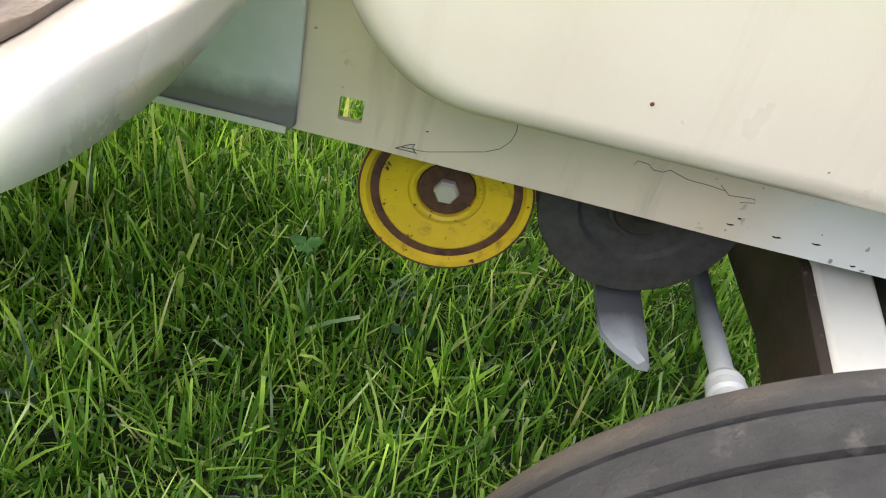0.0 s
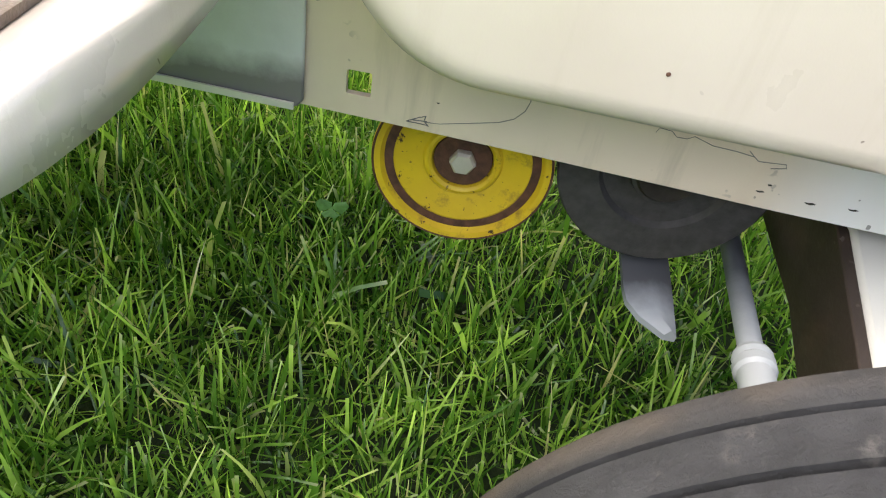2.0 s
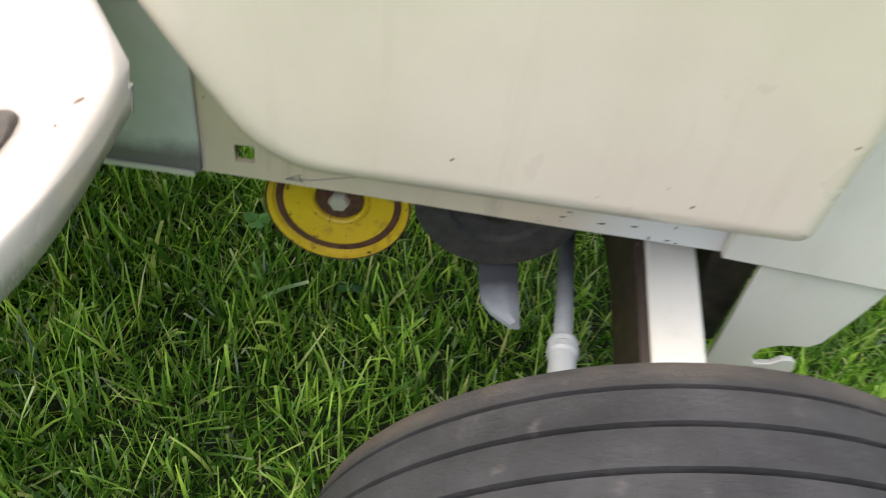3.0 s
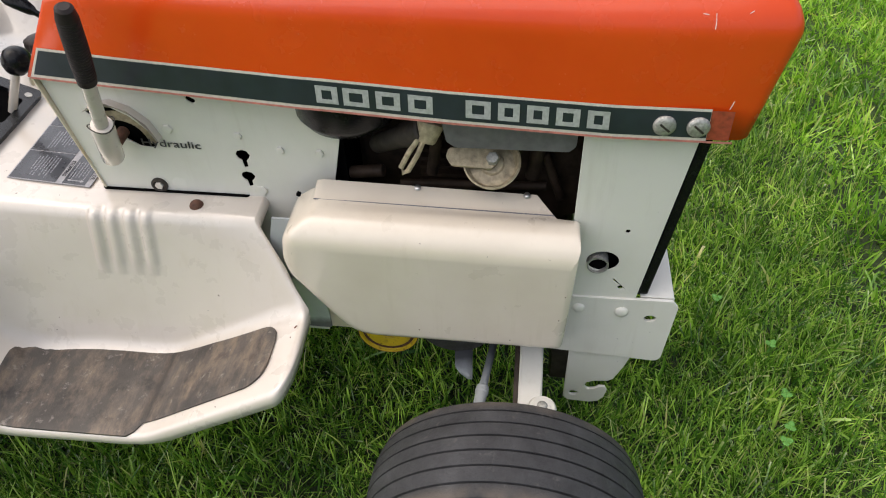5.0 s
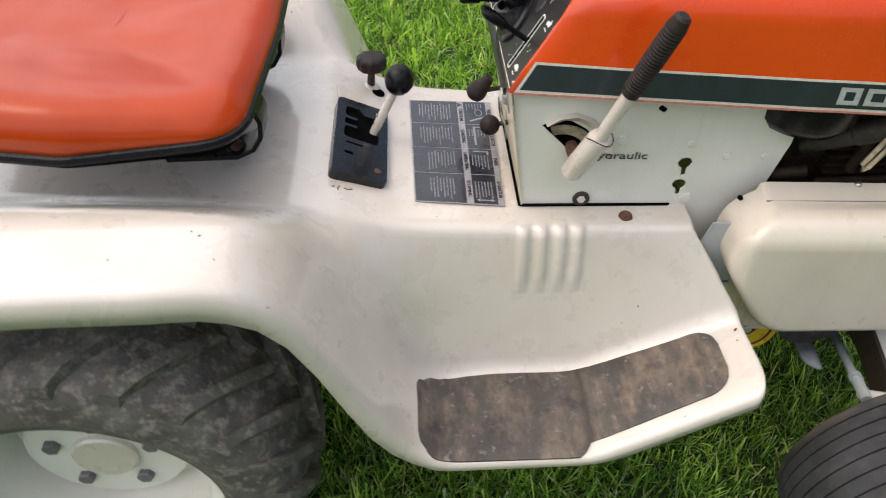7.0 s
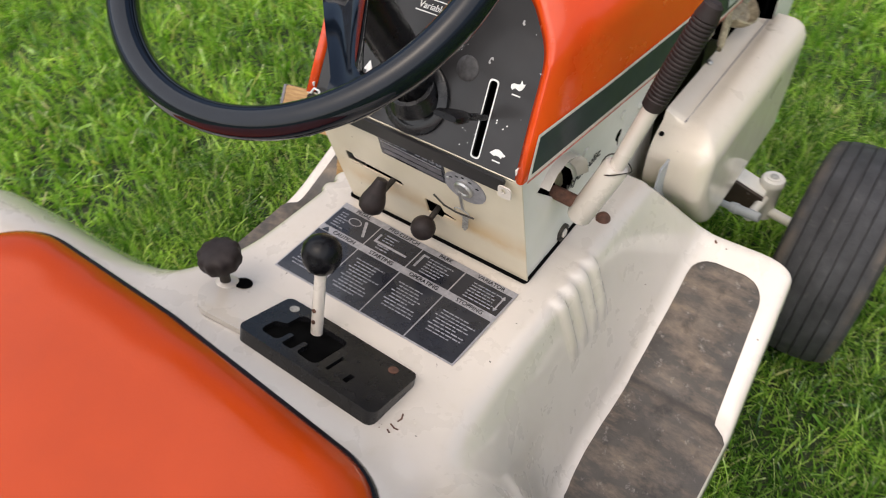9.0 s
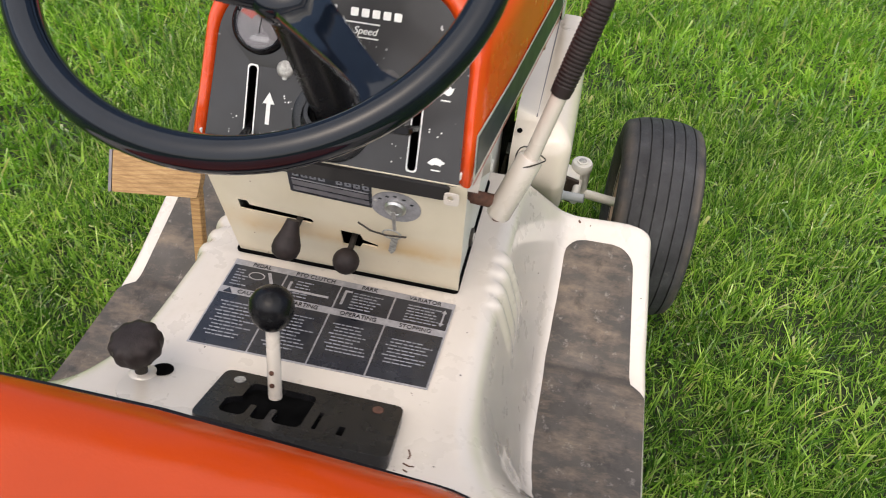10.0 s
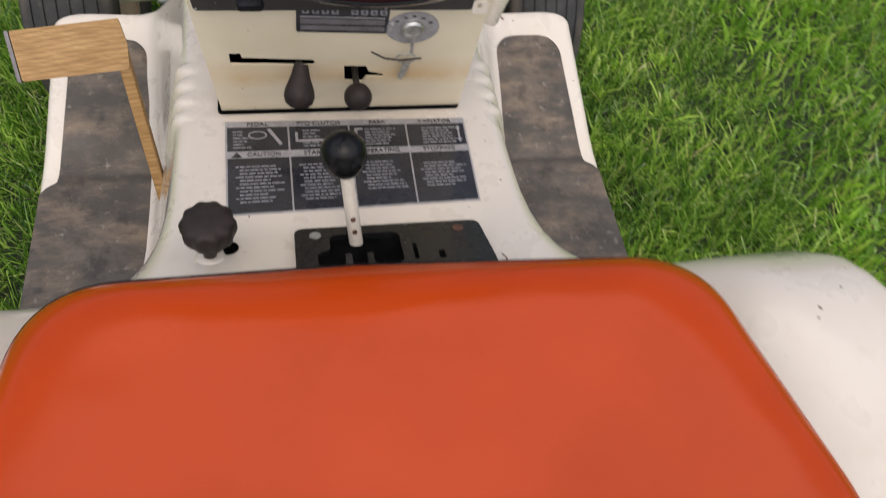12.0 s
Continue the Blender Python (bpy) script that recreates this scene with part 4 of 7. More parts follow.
    # white marks at the ends of the throttle slot: fast (long ears) above, slow (domed shell) below
    fast = [(-0.009, -0.003), (-0.006, -0.005), (-0.003, -0.002), (0.003, -0.004), (0.006, -0.002), (0.008, 0.002), (0.009, 0.006), (0.006, 0.005), (0.003, 0.009), (0.002, 0.004), (-0.002, 0.003), (-0.006, 0.003), (-0.009, 0.001)]
    slow = [(-0.011, -0.002), (-0.007, -0.0035), (-0.004, -0.0045), (-0.002, -0.003), (0.003, -0.003), (0.006, -0.0045), (0.007, -0.002), (0.010, -0.001), (0.011, 0.001), (0.008, 0.002), (0.005, 0.004), (0.000, 0.0055), (-0.005, 0.004), (-0.008, 0.001)]
    for v, shape in ((0.084, fast), (0.018, slow)):
        bm = bmesh.new()
        plate(bm, [(0.105 + a * 0.78, v + b * 0.78) for a, b in shape], dash_on, 0.0005)
        part("print_mark", bm, WHITEI, dash, "white printed mark")
        bm = bmesh.new()
        plate(bm, [(0.101, v - 0.0085), (0.110, v - 0.0085), (0.110, v - 0.0072), (0.101, v - 0.0072)], dash_on, 0.0005)
        part("print_line", bm, WHITEI, dash)
    # brand row as plain blocks, and the line under it
    for k in range(10):
        if k == 4:
            continue
        u = -0.047 + k * 0.0104
        bm = bmesh.new()
        plate(bm, rounded([(u, 0.1395), (u + 0.0072, 0.1395), (u + 0.0072, 0.1470), (u, 0.1470)], 0.0012, 2), dash_on, 0.0005)
        part("brand_mark", bm, WHITEI, dash)
    lettering("Variable Speed", 0.0094, frame_plane(dash_on(0.004, 0.127, 0.0004), (0, -1, 0), UPV), WHITEI, dash, shear=0.25, label="white printed words with lines above and below")
    for v in (0.1335, 0.1205):
        bm = bmesh.new()
        plate(bm, [(-0.027, v), (0.034, v), (0.034, v + 0.0011), (-0.027, v + 0.0011)], dash_on, 0.0005)
        part("print_line", bm, WHITEI, dash)
    # round gauge: ring, white face with red zone, glass
    bm = bmesh.new()
    g = dash_on(-0.081, 0.119)
    lathe(bm, g, DN, [(0.0225, 0.001), (0.0225, 0.006), (0.0245, 0.0075), (0.027, 0.006), (0.0285, 0.0)], 40)
    gauge = part("gauge", bm, BLACKP, dash, "round ammeter gauge with white and red face", 50)
    bm = bmesh.new()
    lathe(bm, g, DN, [(0, 0.0015), (0.0225, 0.0015)], 32)
    part("gauge_face", bm, SHROUD, gauge, "dull silver gauge face")
    bm = bmesh.new()
    plate(bm, [(-0.081 + r * math.cos(radians(d)), 0.119 + r * math.sin(radians(d))) for r, ds in ((0.0215, range(92, 161, 8)), (0.0085, range(156, 91, -8))) for d in ds], lambda u, v, w: dash_on(u, v, 0.0018 + w), 0.0004)
    part("red_zone", bm, REDI, gauge)
    bm = bmesh.new()
    plate(bm, [(-0.081 + r * math.cos(radians(d)), 0.119 + r * math.sin(radians(d))) for r, ds in ((0.0215, range(20, 87, 8)), (0.0115, range(84, 19, -8))) for d in ds], lambda u, v, w: dash_on(u, v, 0.0018 + w), 0.0004)
    part("cream_zone", bm, LABELC, gauge)
    bm = bmesh.new()
    plate(bm, rounded([(-0.090, 0.103), (-0.072, 0.103), (-0.070, 0.108), (-0.088, 0.108)], 0.002, 3), lambda u, v, w: dash_on(u, v, 0.0018 + w), 0.0004)
    part("white_zone", bm, LABELS, gauge)
    bm = bmesh.new()
    rod(bm, dash_on(-0.081, 0.110, 0.003), dash_on(-0.078, 0.134, 0.003), 0.0006, None, 6)
    part("needle", bm, BLACKP, gauge)
    bm = bmesh.new()
    lathe(bm, g, DN, [(0.0235, 0.0066), (0.015, 0.0074), (0, 0.0078)], 32)
    glass = part("gauge_glass", bm, GLASS, gauge, "clear gauge glass", 60)
    glass.visible_shadow = False
    # two plugs
    for u, v, r in ((-0.053, 0.081, 0.0085), (0.048, 0.084, 0.0125)):
        button(dash_on(u, v), DN, r, 0.0025, SCREW if u < 0 else PLUG, dash, "dash_plug", "worn grey round plug on the dash")
    bm = bmesh.new()
    plate(bm, rounded([(-0.055, 0.071), (-0.050, 0.071), (-0.051, 0.078), (-0.054, 0.078)], 0.001, 2), dash_on, 0.0015)
    part("dash_plug_tab", bm, SCREW, dash)
    # pale scuffs and nicks in the black paint
    rng = random.Random(11)
    for u, v, n, spread in ((-0.046, 0.050, 7, 0.006), (-0.098, 0.030, 3, 0.006), (-0.036, 0.078, 3, 0.006), (0.066, 0.020, 5, 0.010), (0.030, 0.108, 4, 0.012), (-0.100, 0.012, 3, 0.008), (0.100, 0.050, 5, 0.010)):
        bm = bmesh.new()
        for _ in range(n):
            cu, cv, r = u + rng.uniform(-spread, spread), v + rng.uniform(-spread, spread), rng.uniform(0.0003, 0.0010)
            plate(bm, [(cu - r, cv - r * 0.4), (cu + r * 0.2, cv - r), (cu + r, cv + r * 0.3), (cu - r * 0.1, cv + r * 1.1)], dash_on, 0.0003)
        part("scuff", bm, WHITEI, dash)
    # folded cream corner tab at the lower right
    bm = bmesh.new()
    plate(bm, rounded([(0.118, -0.018), (0.133, -0.018), (0.133, -0.003), (0.118, -0.003)], 0.004, 3), lambda a, b, w: Vector((-0.040 - w * 1.0, CY - a, 0.700 + b)), 0.0015, [ellipse(0.1245, -0.009, 0.003, None, 12)])
    part("corner_tab", bm, CREAM, dash, "small folded cream corner tab", 30)
    bm = bmesh.new()
    sweep(bm, [dash_on(-0.134, -0.001, 0.003), dash_on(-0.128, 0.006, 0.006), dash_on(-0.120, 0.006, 0.007), dash_on(-0.116, -0.004, 0.005)], 0.0013, 8, up=(1, 0, 0))
    part("edge_wire", bm, WHITEI, dash, "bent pale wire at the dash edge")
    return dash


def glass_material():
    m, _, b = node_material("clear_glass")
    b.inputs["Transmission Weight"].default_value, b.inputs["Roughness"].default_value, b.inputs["Base Color"].default_value = 1.0, 0.03, (1, 1, 1, 1)
    b.inputs["IOR"].default_value = 1.45
    return m


GLASS = glass_material()
dash = dash_panel()


# ---------- steering ----------
def steering():
    c = Vector((-0.1116, 0.0088, 0.9565))
    th = radians(29.7)
    u, v, n = Vector((math.cos(th), 0, math.sin(th))), Vector((0, 1, 0)), Vector((-math.sin(th), 0, math.cos(th)))
    R = 0.1625
    base = dash_on(-0.001, 0.040, 0.0)
    # boot and column
    bm = bmesh.new()
    lathe(bm, base, DN, [(0.040, 0.0005), (0.0395, 0.004), (0.036, 0.006), (0.030, 0.006), (0.0300, 0.003), (0.022, 0.003)], 40)
    wheel_at = c - n * 0.075
    lathe(bm, base, wheel_at - base, [(0.0300, 0.001), (0.0290, 0.006), (0.0260, 0.011), (0.0240, 0.018), (0.0200, 0.019)], 40)
    part("column_boot", bm, GATEP, dash, "black rubber boot round the steering column", 50)
    bm = bmesh.new()
    rod(bm, base - DN * 0.02, wheel_at, 0.0203, 0.0218, 32)
    part("steering_column", bm, BLACKP, tractor, "black steering column")
    bm = bmesh.new()
    ring = [c + u * (R * math.cos(a)) + v * (R * math.sin(a)) for a in [2 * math.pi * i / 96 for i in range(96)]]
    rings = []
    for i, p in enumerate(ring):
        a = 2 * math.pi * i / 96
        d = u * math.cos(a) + v * math.sin(a)
        rings.append([bm.verts.new(p + d * (0.0118 * math.cos(2 * math.pi * k / 16)) + n * (0.0128 * math.sin(2 * math.pi * k / 16) - (0.0012 if k in (10, 11, 13, 14) and i % 4 < 2 else 0))) for k in range(16)])
    for i in range(96):
        p, q = rings[i], rings[(i + 1) % 96]
        for k in range(16):
            bm.faces.new((p[k], p[(k + 1) % 16], q[(k + 1) % 16], q[k]))
    rim = part("steering_wheel", bm, WHEELP, tractor, "glossy black plastic steering wheel with three spokes", 60)
    bm = bmesh.new()
    lathe(bm, c - n * 0.082, n, [(0.0, 0), (0.022, 0.0), (0.027, 0.006), (0.030, 0.018), (0.030, 0.026), (0.026, 0.031), (0.020, 0.033), (0, 0.034)], 32)
    hub = part("hub", bm, WHEELP, rim, "black steering wheel hub", 40)
    bm = bmesh.new()
    lathe(bm, c - n * 0.048, n, [(0.019, -0.001), (0.019, 0.002), (0.015, 0.005), (0, 0.007)], 28)
    part("hub_cap", bm, SCREW, hub, "dull metal cap at the hub", 60)
    for deg in (226, 106, 346):
        a = radians(deg)
        d = u * math.cos(a) + v * math.sin(a)
        e = d.cross(n).normalized()
        bm = bmesh.new()
        secs = []
        for f in (0.0, 0.12, 0.3, 0.5, 0.7, 0.85, 0.95, 1.0):
            rr = 0.018 + (R - 0.018 - 0.004) * f
            half = 0.0215 - 0.0105 * min(1, f * 1.3) + 0.010 * max(0, (f - 0.85) / 0.15) ** 2
            thick = 0.0125 - 0.003 * f
            mid = c + d * rr + n * (-0.062 + 0.062 * f ** 0.85)
            sec = []
            for k in range(12):
                t = 2 * math.pi * k / 12
                x, y = half * math.cos(t), thick * math.sin(t)
                if y > 0:
                    y *= (1.0, 1.3, 0.55, 0.25, 0.9, 1.5, 1.0)[k]
                sec.append(bm.verts.new(mid + e * x + n * y))
            secs.append(sec)
        for p, q in zip(secs, secs[1:]):
            for k in range(12):
                bm.faces.new((p[k], p[(k + 1) % 12], q[(k + 1) % 12], q[k]))
        bm.faces.new(secs[0])
        bm.faces.new(secs[-1])
        part("spoke", bm, WHEELP, rim, "", 60)


steering()


# ---------- hood ----------
HOOD_HALF_LOW = [(-0.04, 0.1405), (0.33, 0.184), (0.50, 0.194), (0.68, 0.199), (0.84, 0.199)]
HOOD_LOW_Z = [(-0.04, 0.702), (0.35, 0.699), (0.68, 0.686), (0.84, 0.684)]
HOOD_TOP_Z = [(-0.04, 0.860), (0.10, 0.866), (0.50, 0.874), (0.84, 0.872)]


def hood_section(x, raise_low=0.0):
    """Half outline from the lower edge to the middle of the top: rounded upper corner, slight crown."""
    w, z0, z1 = smooth_table(HOOD_HALF_LOW, x), smooth_table(HOOD_LOW_Z, x), smooth_table(HOOD_TOP_Z, x)
    top = w - 0.020
    shoulder = z0 + 0.70 * (z1 - z0)
    pts = [(w, z0), (w - 0.004, z0 + 0.05), (w - 0.008, shoulder), (top - 0.022, z1 - 0.006), (top * 0.5, z1 + 0.003), (0, z1 + 0.005)]
    return fillet_line(pts, [0, 0.01, 0.018, 0.030, 0.02, 0], 8)


def hood():
    bm = bmesh.new()
    stations = [-0.033 + 0.0449 * i for i in range(20)]
    rows = []
    for i, x in enumerate(stations):
        sec = hood_section(x)
        full = [(CY - y, z) for y, z in sec] + [(CY + y, z) for y, z in reversed(sec[:-1])]
        k = max(0.0, 1 - i / 3)
        f = max(0.0, (i - 16) / 3)
        row = []
        for y, z in full:
            # the rear edge lies in the dash plane, the nose leans forward with height and rounds in
            gx = x + k * 0.6 * (z - 0.702)
            gx += f * (0.024 * min(1, (z - 0.685) / 0.12) - 0.038 * max(0.0, (z - 0.805) / 0.060) ** 2)
            row.append(bm.verts.new((gx, CY + (y - CY) * (1 - 0.03 * f * f), z)))
        rows.append(row)
    for p, q in zip(rows, rows[1:]):
        for i in range(len(p) - 1):
            bm.faces.new((p[i], p[i + 1], q[i + 1], q[i]))
    # nose face, pulled in with a rounded edge
    n = len(rows[-1])
    last = [v.co.copy() for v in rows[-1]]
    mid = Vector((0, CY, 0.77))
    prev = rows[-1]
    for sc, dx in ((0.994, 0.005), (0.980, 0.010), (0.955, 0.0135), (0.92, 0.015)):
        cur = [bm.verts.new((p.x + dx, CY + (p.y - CY) * sc, mid.z + (p.z - mid.z) * sc)) for p in last]
        for i in range(n - 1):
            bm.faces.new((prev[i], prev[i + 1], cur[i + 1], cur[i]))
        prev = cur
    bm.faces.new(prev)
    # rear return flange towards the dash
    prev = rows[0]
    for sc, dx in ((0.985, -0.0025), (0.955, -0.0015), (0.92, 0.003)):
        cur = [bm.verts.new((p.co.x + dx - 0.6 * (p.co.z - 0.70) * (1 - sc), CY + (p.co.y - CY) * sc, 0.70 + (p.co.z - 0.70) * sc)) for p in rows[0]]
        for i in range(n - 1):
            bm.faces.new((prev[i], prev[i + 1], cur[i + 1], cur[i]))
        prev = cur
    ob = part("hood", bm, ORANGE, tractor, "glossy orange sheet metal hood", 50)
    md = ob.modifiers.new("sheet", "SOLIDIFY")
    md.thickness, md.offset = 0.002, -1
    # stripe with a silver border along each side
    for s in (-1, 1):
        def on(x, h, lift):
            sec = hood_section(x)
            z0 = sec[0][1]
            z = z0 + h
            y = sec[0][0]
            for (ya, za), (yb, zb) in zip(sec, sec[1:]):
                if za <= z <= zb:
                    y = ya + (yb - ya) * (z - za) / max(1e-6, zb - za)
                    break
            k = max(0.0, 1 - (x + 0.033) / 0.1365)
            return Vector((x + k * 0.6 * (z - 0.702), CY + s * (y + lift), z))

        def band(x0, x1, h0, h1, lift, cuts=40, slant=0.0):
            b = bmesh.new()
            g = [[b.verts.new(on(x0 + (x1 - x0) * i / cuts + slant * (h - h0), h, lift)) for h in (h0, (h0 + h1) / 2, h1)] for i in range(cuts + 1)]
            for p, q in zip(g, g[1:]):
                for j in range(2):
                    b.faces.new((p[j], p[j + 1], q[j + 1], q[j]))
            return b

        part("stripe_border", band(-0.029, 0.784, 0.0015, 0.0405, 0.0012), LINE, ob, "thin cream border of the side stripe")
        stripe = part("side_stripe", band(-0.025, 0.7835, 0.0055, 0.0375, 0.0018), DECAL, ob, "blue-black side stripe with a silver brand row")
        part("faded_patch", band(0.7845, 0.808, 0.003, 0.0385, 0.0010, 6), FADED, ob, "worn red-brown patch at the end of the stripe")
        part("red_edge", band(-0.030, 0.812, -0.0005, 0.0022, 0.0020), PINKI, ob, "thin faded red lower edge line")
        # brand row as plain silver blocks
        if s < 0:
            for k, (a, b_) in enumerate(((0.348, 0.374), (0.380, 0.410), (0.418, 0.446), (0.455, 0.483), (0.520, 0.548), (0.556, 0.580), (0.588, 0.612), (0.620, 0.646), (0.654, 0.678))):
                bm = bmesh.new()
                stroke = 0.0072
                for x0, x1, h0, h1 in ((a, a + stroke, 0.0105, 0.0325), (b_ - stroke, b_, 0.0105, 0.0325), (a + stroke, b_ - stroke, 0.0105, 0.0160), (a + stroke, b_ - stroke, 0.0270, 0.0325)):
                    g = [[bm.verts.new(on(x, h, 0.0026)) for h in (h0, h1)] for x in (x0, x1)]
                    bm.faces.new((g[0][0], g[0][1], g[1][1], g[1][0]))
                part("brand_mark", bm, SILVER, stripe)
        for x in (0.737, 0.773):
            p = on(x, 0.019, 0.0018)
            bm = bmesh.new()
            lathe(bm, p, (0, s, 0), [(0.0125, 0), (0.0125, 0.002), (0.0115, 0.0035), (0.0085, 0.0048), (0.0, 0.0058)], 20)
            sc = part("hood_screw", bm, SCREW, ob, "weathered domed screw head", 60)
            bm = bmesh.new()
            box(bm, p + Vector((0, s * 0.0055, 0)), (0.014, 0.0016, 0.0022), Euler((0, 0.7, 0)).to_matrix().to_4x4())
            part("screw_slot", bm, GREASE, sc)
    return ob


hood()


# ---------- front housing, frame, guard ----------
def front_housing():
    for s in (-1, 1):
        y = CY + s * 0.180
        place = lambda u, v, w: Vector((u, y - s * w, v))
        bm = bmesh.new()
        holes = [ellipse(0.699, 0.4725, 0.0215, 0.0175, 24), ellipse(0.7245, 0.528, 0.0032, None, 10), ellipse(0.728, 0.424, 0.0036, None, 10)]
        plate(bm, [(0.655, 0.403), (0.752, 0.403), (0.786, 0.690), (0.655, 0.690)], place, 0.002, holes)
        side = part("radiator_side", bm, WHITE, tractor, "white painted steel side panel of the front housing", 30, 0.0006)
        bm = bmesh.new()
        lathe(bm, (0.693, y + s * 0.004, 0.467), (0, -s, 0), [(0.0145, 0.018), (0.0145, 0.0), (0.0125, 0.0), (0.0125, 0.018)], 24)
        part("exhaust_pipe", bm, SCREW, side, "pale metal pipe end in a round hole")
        bm = bmesh.new()
        lathe(bm, (0.693, y - s * 0.002, 0.467), (0, -s, 0), [(0.0124, 0.0), (0, 0.0)], 20)
        part("pipe_bore", bm, DARK, side)
        bm = bmesh.new()
        plate(bm, [(0.660, 0.408), (0.748, 0.408), (0.780, 0.685), (0.660, 0.685)], lambda u, v, w: Vector((u, y - s * (0.016 + w), v)), 0.003)
        part("pipe_backing", bm, DARK, side)
        # black mesh grille edge
        bm = bmesh.new()
        plate(bm, [(0.7545, 0.408), (0.768, 0.408), (0.802, 0.690), (0.788, 0.690)], lambda u, v, w: Vector((u, y - s * (0.004 + w), v)), 0.01)
        part("grille_edge", bm, BLACKP, side, "black grille edge", 30, 0.002)
        # frame bracket with a hooked lower plate
        bm = bmesh.new()
        outline = rounded([(0.640, 0.404), (0.803, 0.404), (0.812, 0.392), (0.806, 0.271), (0.640, 0.285)], [0, 0.006, 0.008, 0.014, 0], 5)
        plate(bm, outline, lambda u, v, w: Vector((u, y - s * (w - 0.0035), v)), 0.005, [ellipse(0.777, 0.3665, 0.0085, 0.0065, 18)])
        br = part("front_bracket", bm, WHITE, tractor, "white painted steel bracket at the front frame", 30, 0.0015)
        for x, z, r in ((0.736, 0.3785, 0.0095), (0.676, 0.382, 0.0085)):
            button((x, y + s * 0.0035, z), (0, s, 0), r, 0.005, WHITE, br, "bolt", "white painted bolt head")
        bm = bmesh.new()
        hook = [(0.672, 0.285), (0.768, 0.281), (0.757, 0.240), (0.746, 0.210), (0.738, 0.204), (0.718, 0.202), (0.706, 0.196), (0.703, 0.186), (0.709, 0.179), (0.720, 0.181), (0.726, 0.187), (0.736, 0.187), (0.740, 0.178), (0.737, 0.160), (0.729, 0.148), (0.716, 0.144), (0.680, 0.147), (0.672, 0.155)]
        plate(bm, hook, lambda u, v, w: Vector((u, y - s * (w + 0.003), v)), 0.005, [ellipse(0.688, 0.166, 0.0075, 0.006, 14)])
        part("hook_plate", bm, WHITE, br, "white hooked lower plate", 30, 0.001)
    # nose plate across the front and dark grille behind
    bm = bmesh.new()
    box(bm, (0.803, CY, 0.352), (0.006, 0.352, 0.10))
    part("front_plate", bm, WHITE, tractor, "white painted cross plate at the front", 30, 0.001)
    bm = bmesh.new()
    box(bm, (0.782, CY, 0.4015), (0.045, 0.352, 0.005))
    part("front_shelf", bm, WHITE, tractor, "white painted ledge below the grille", 30, 0.001)
    bm = bmesh.new()
    plate(bm, [(-0.165, 0.0), (0.165, 0.0), (0.165, 0.285), (-0.165, 0.285)], frame_plane((0.754, CY, 0.408), (0, 1, 0), (0.034, 0, 0.285)), 0.004)
    grille = part("grille", bm, DARK, tractor, "black front grille")
    for i in range(16):
        bm = bmesh.new()
        f = (i + 0.5) / 16
        box(bm, (0.762 + 0.034 * f, CY, 0.408 + 0.285 * f), (0.008, 0.33, 0.004))
        part("slat", bm, BLACKP, grille)


front_housing()


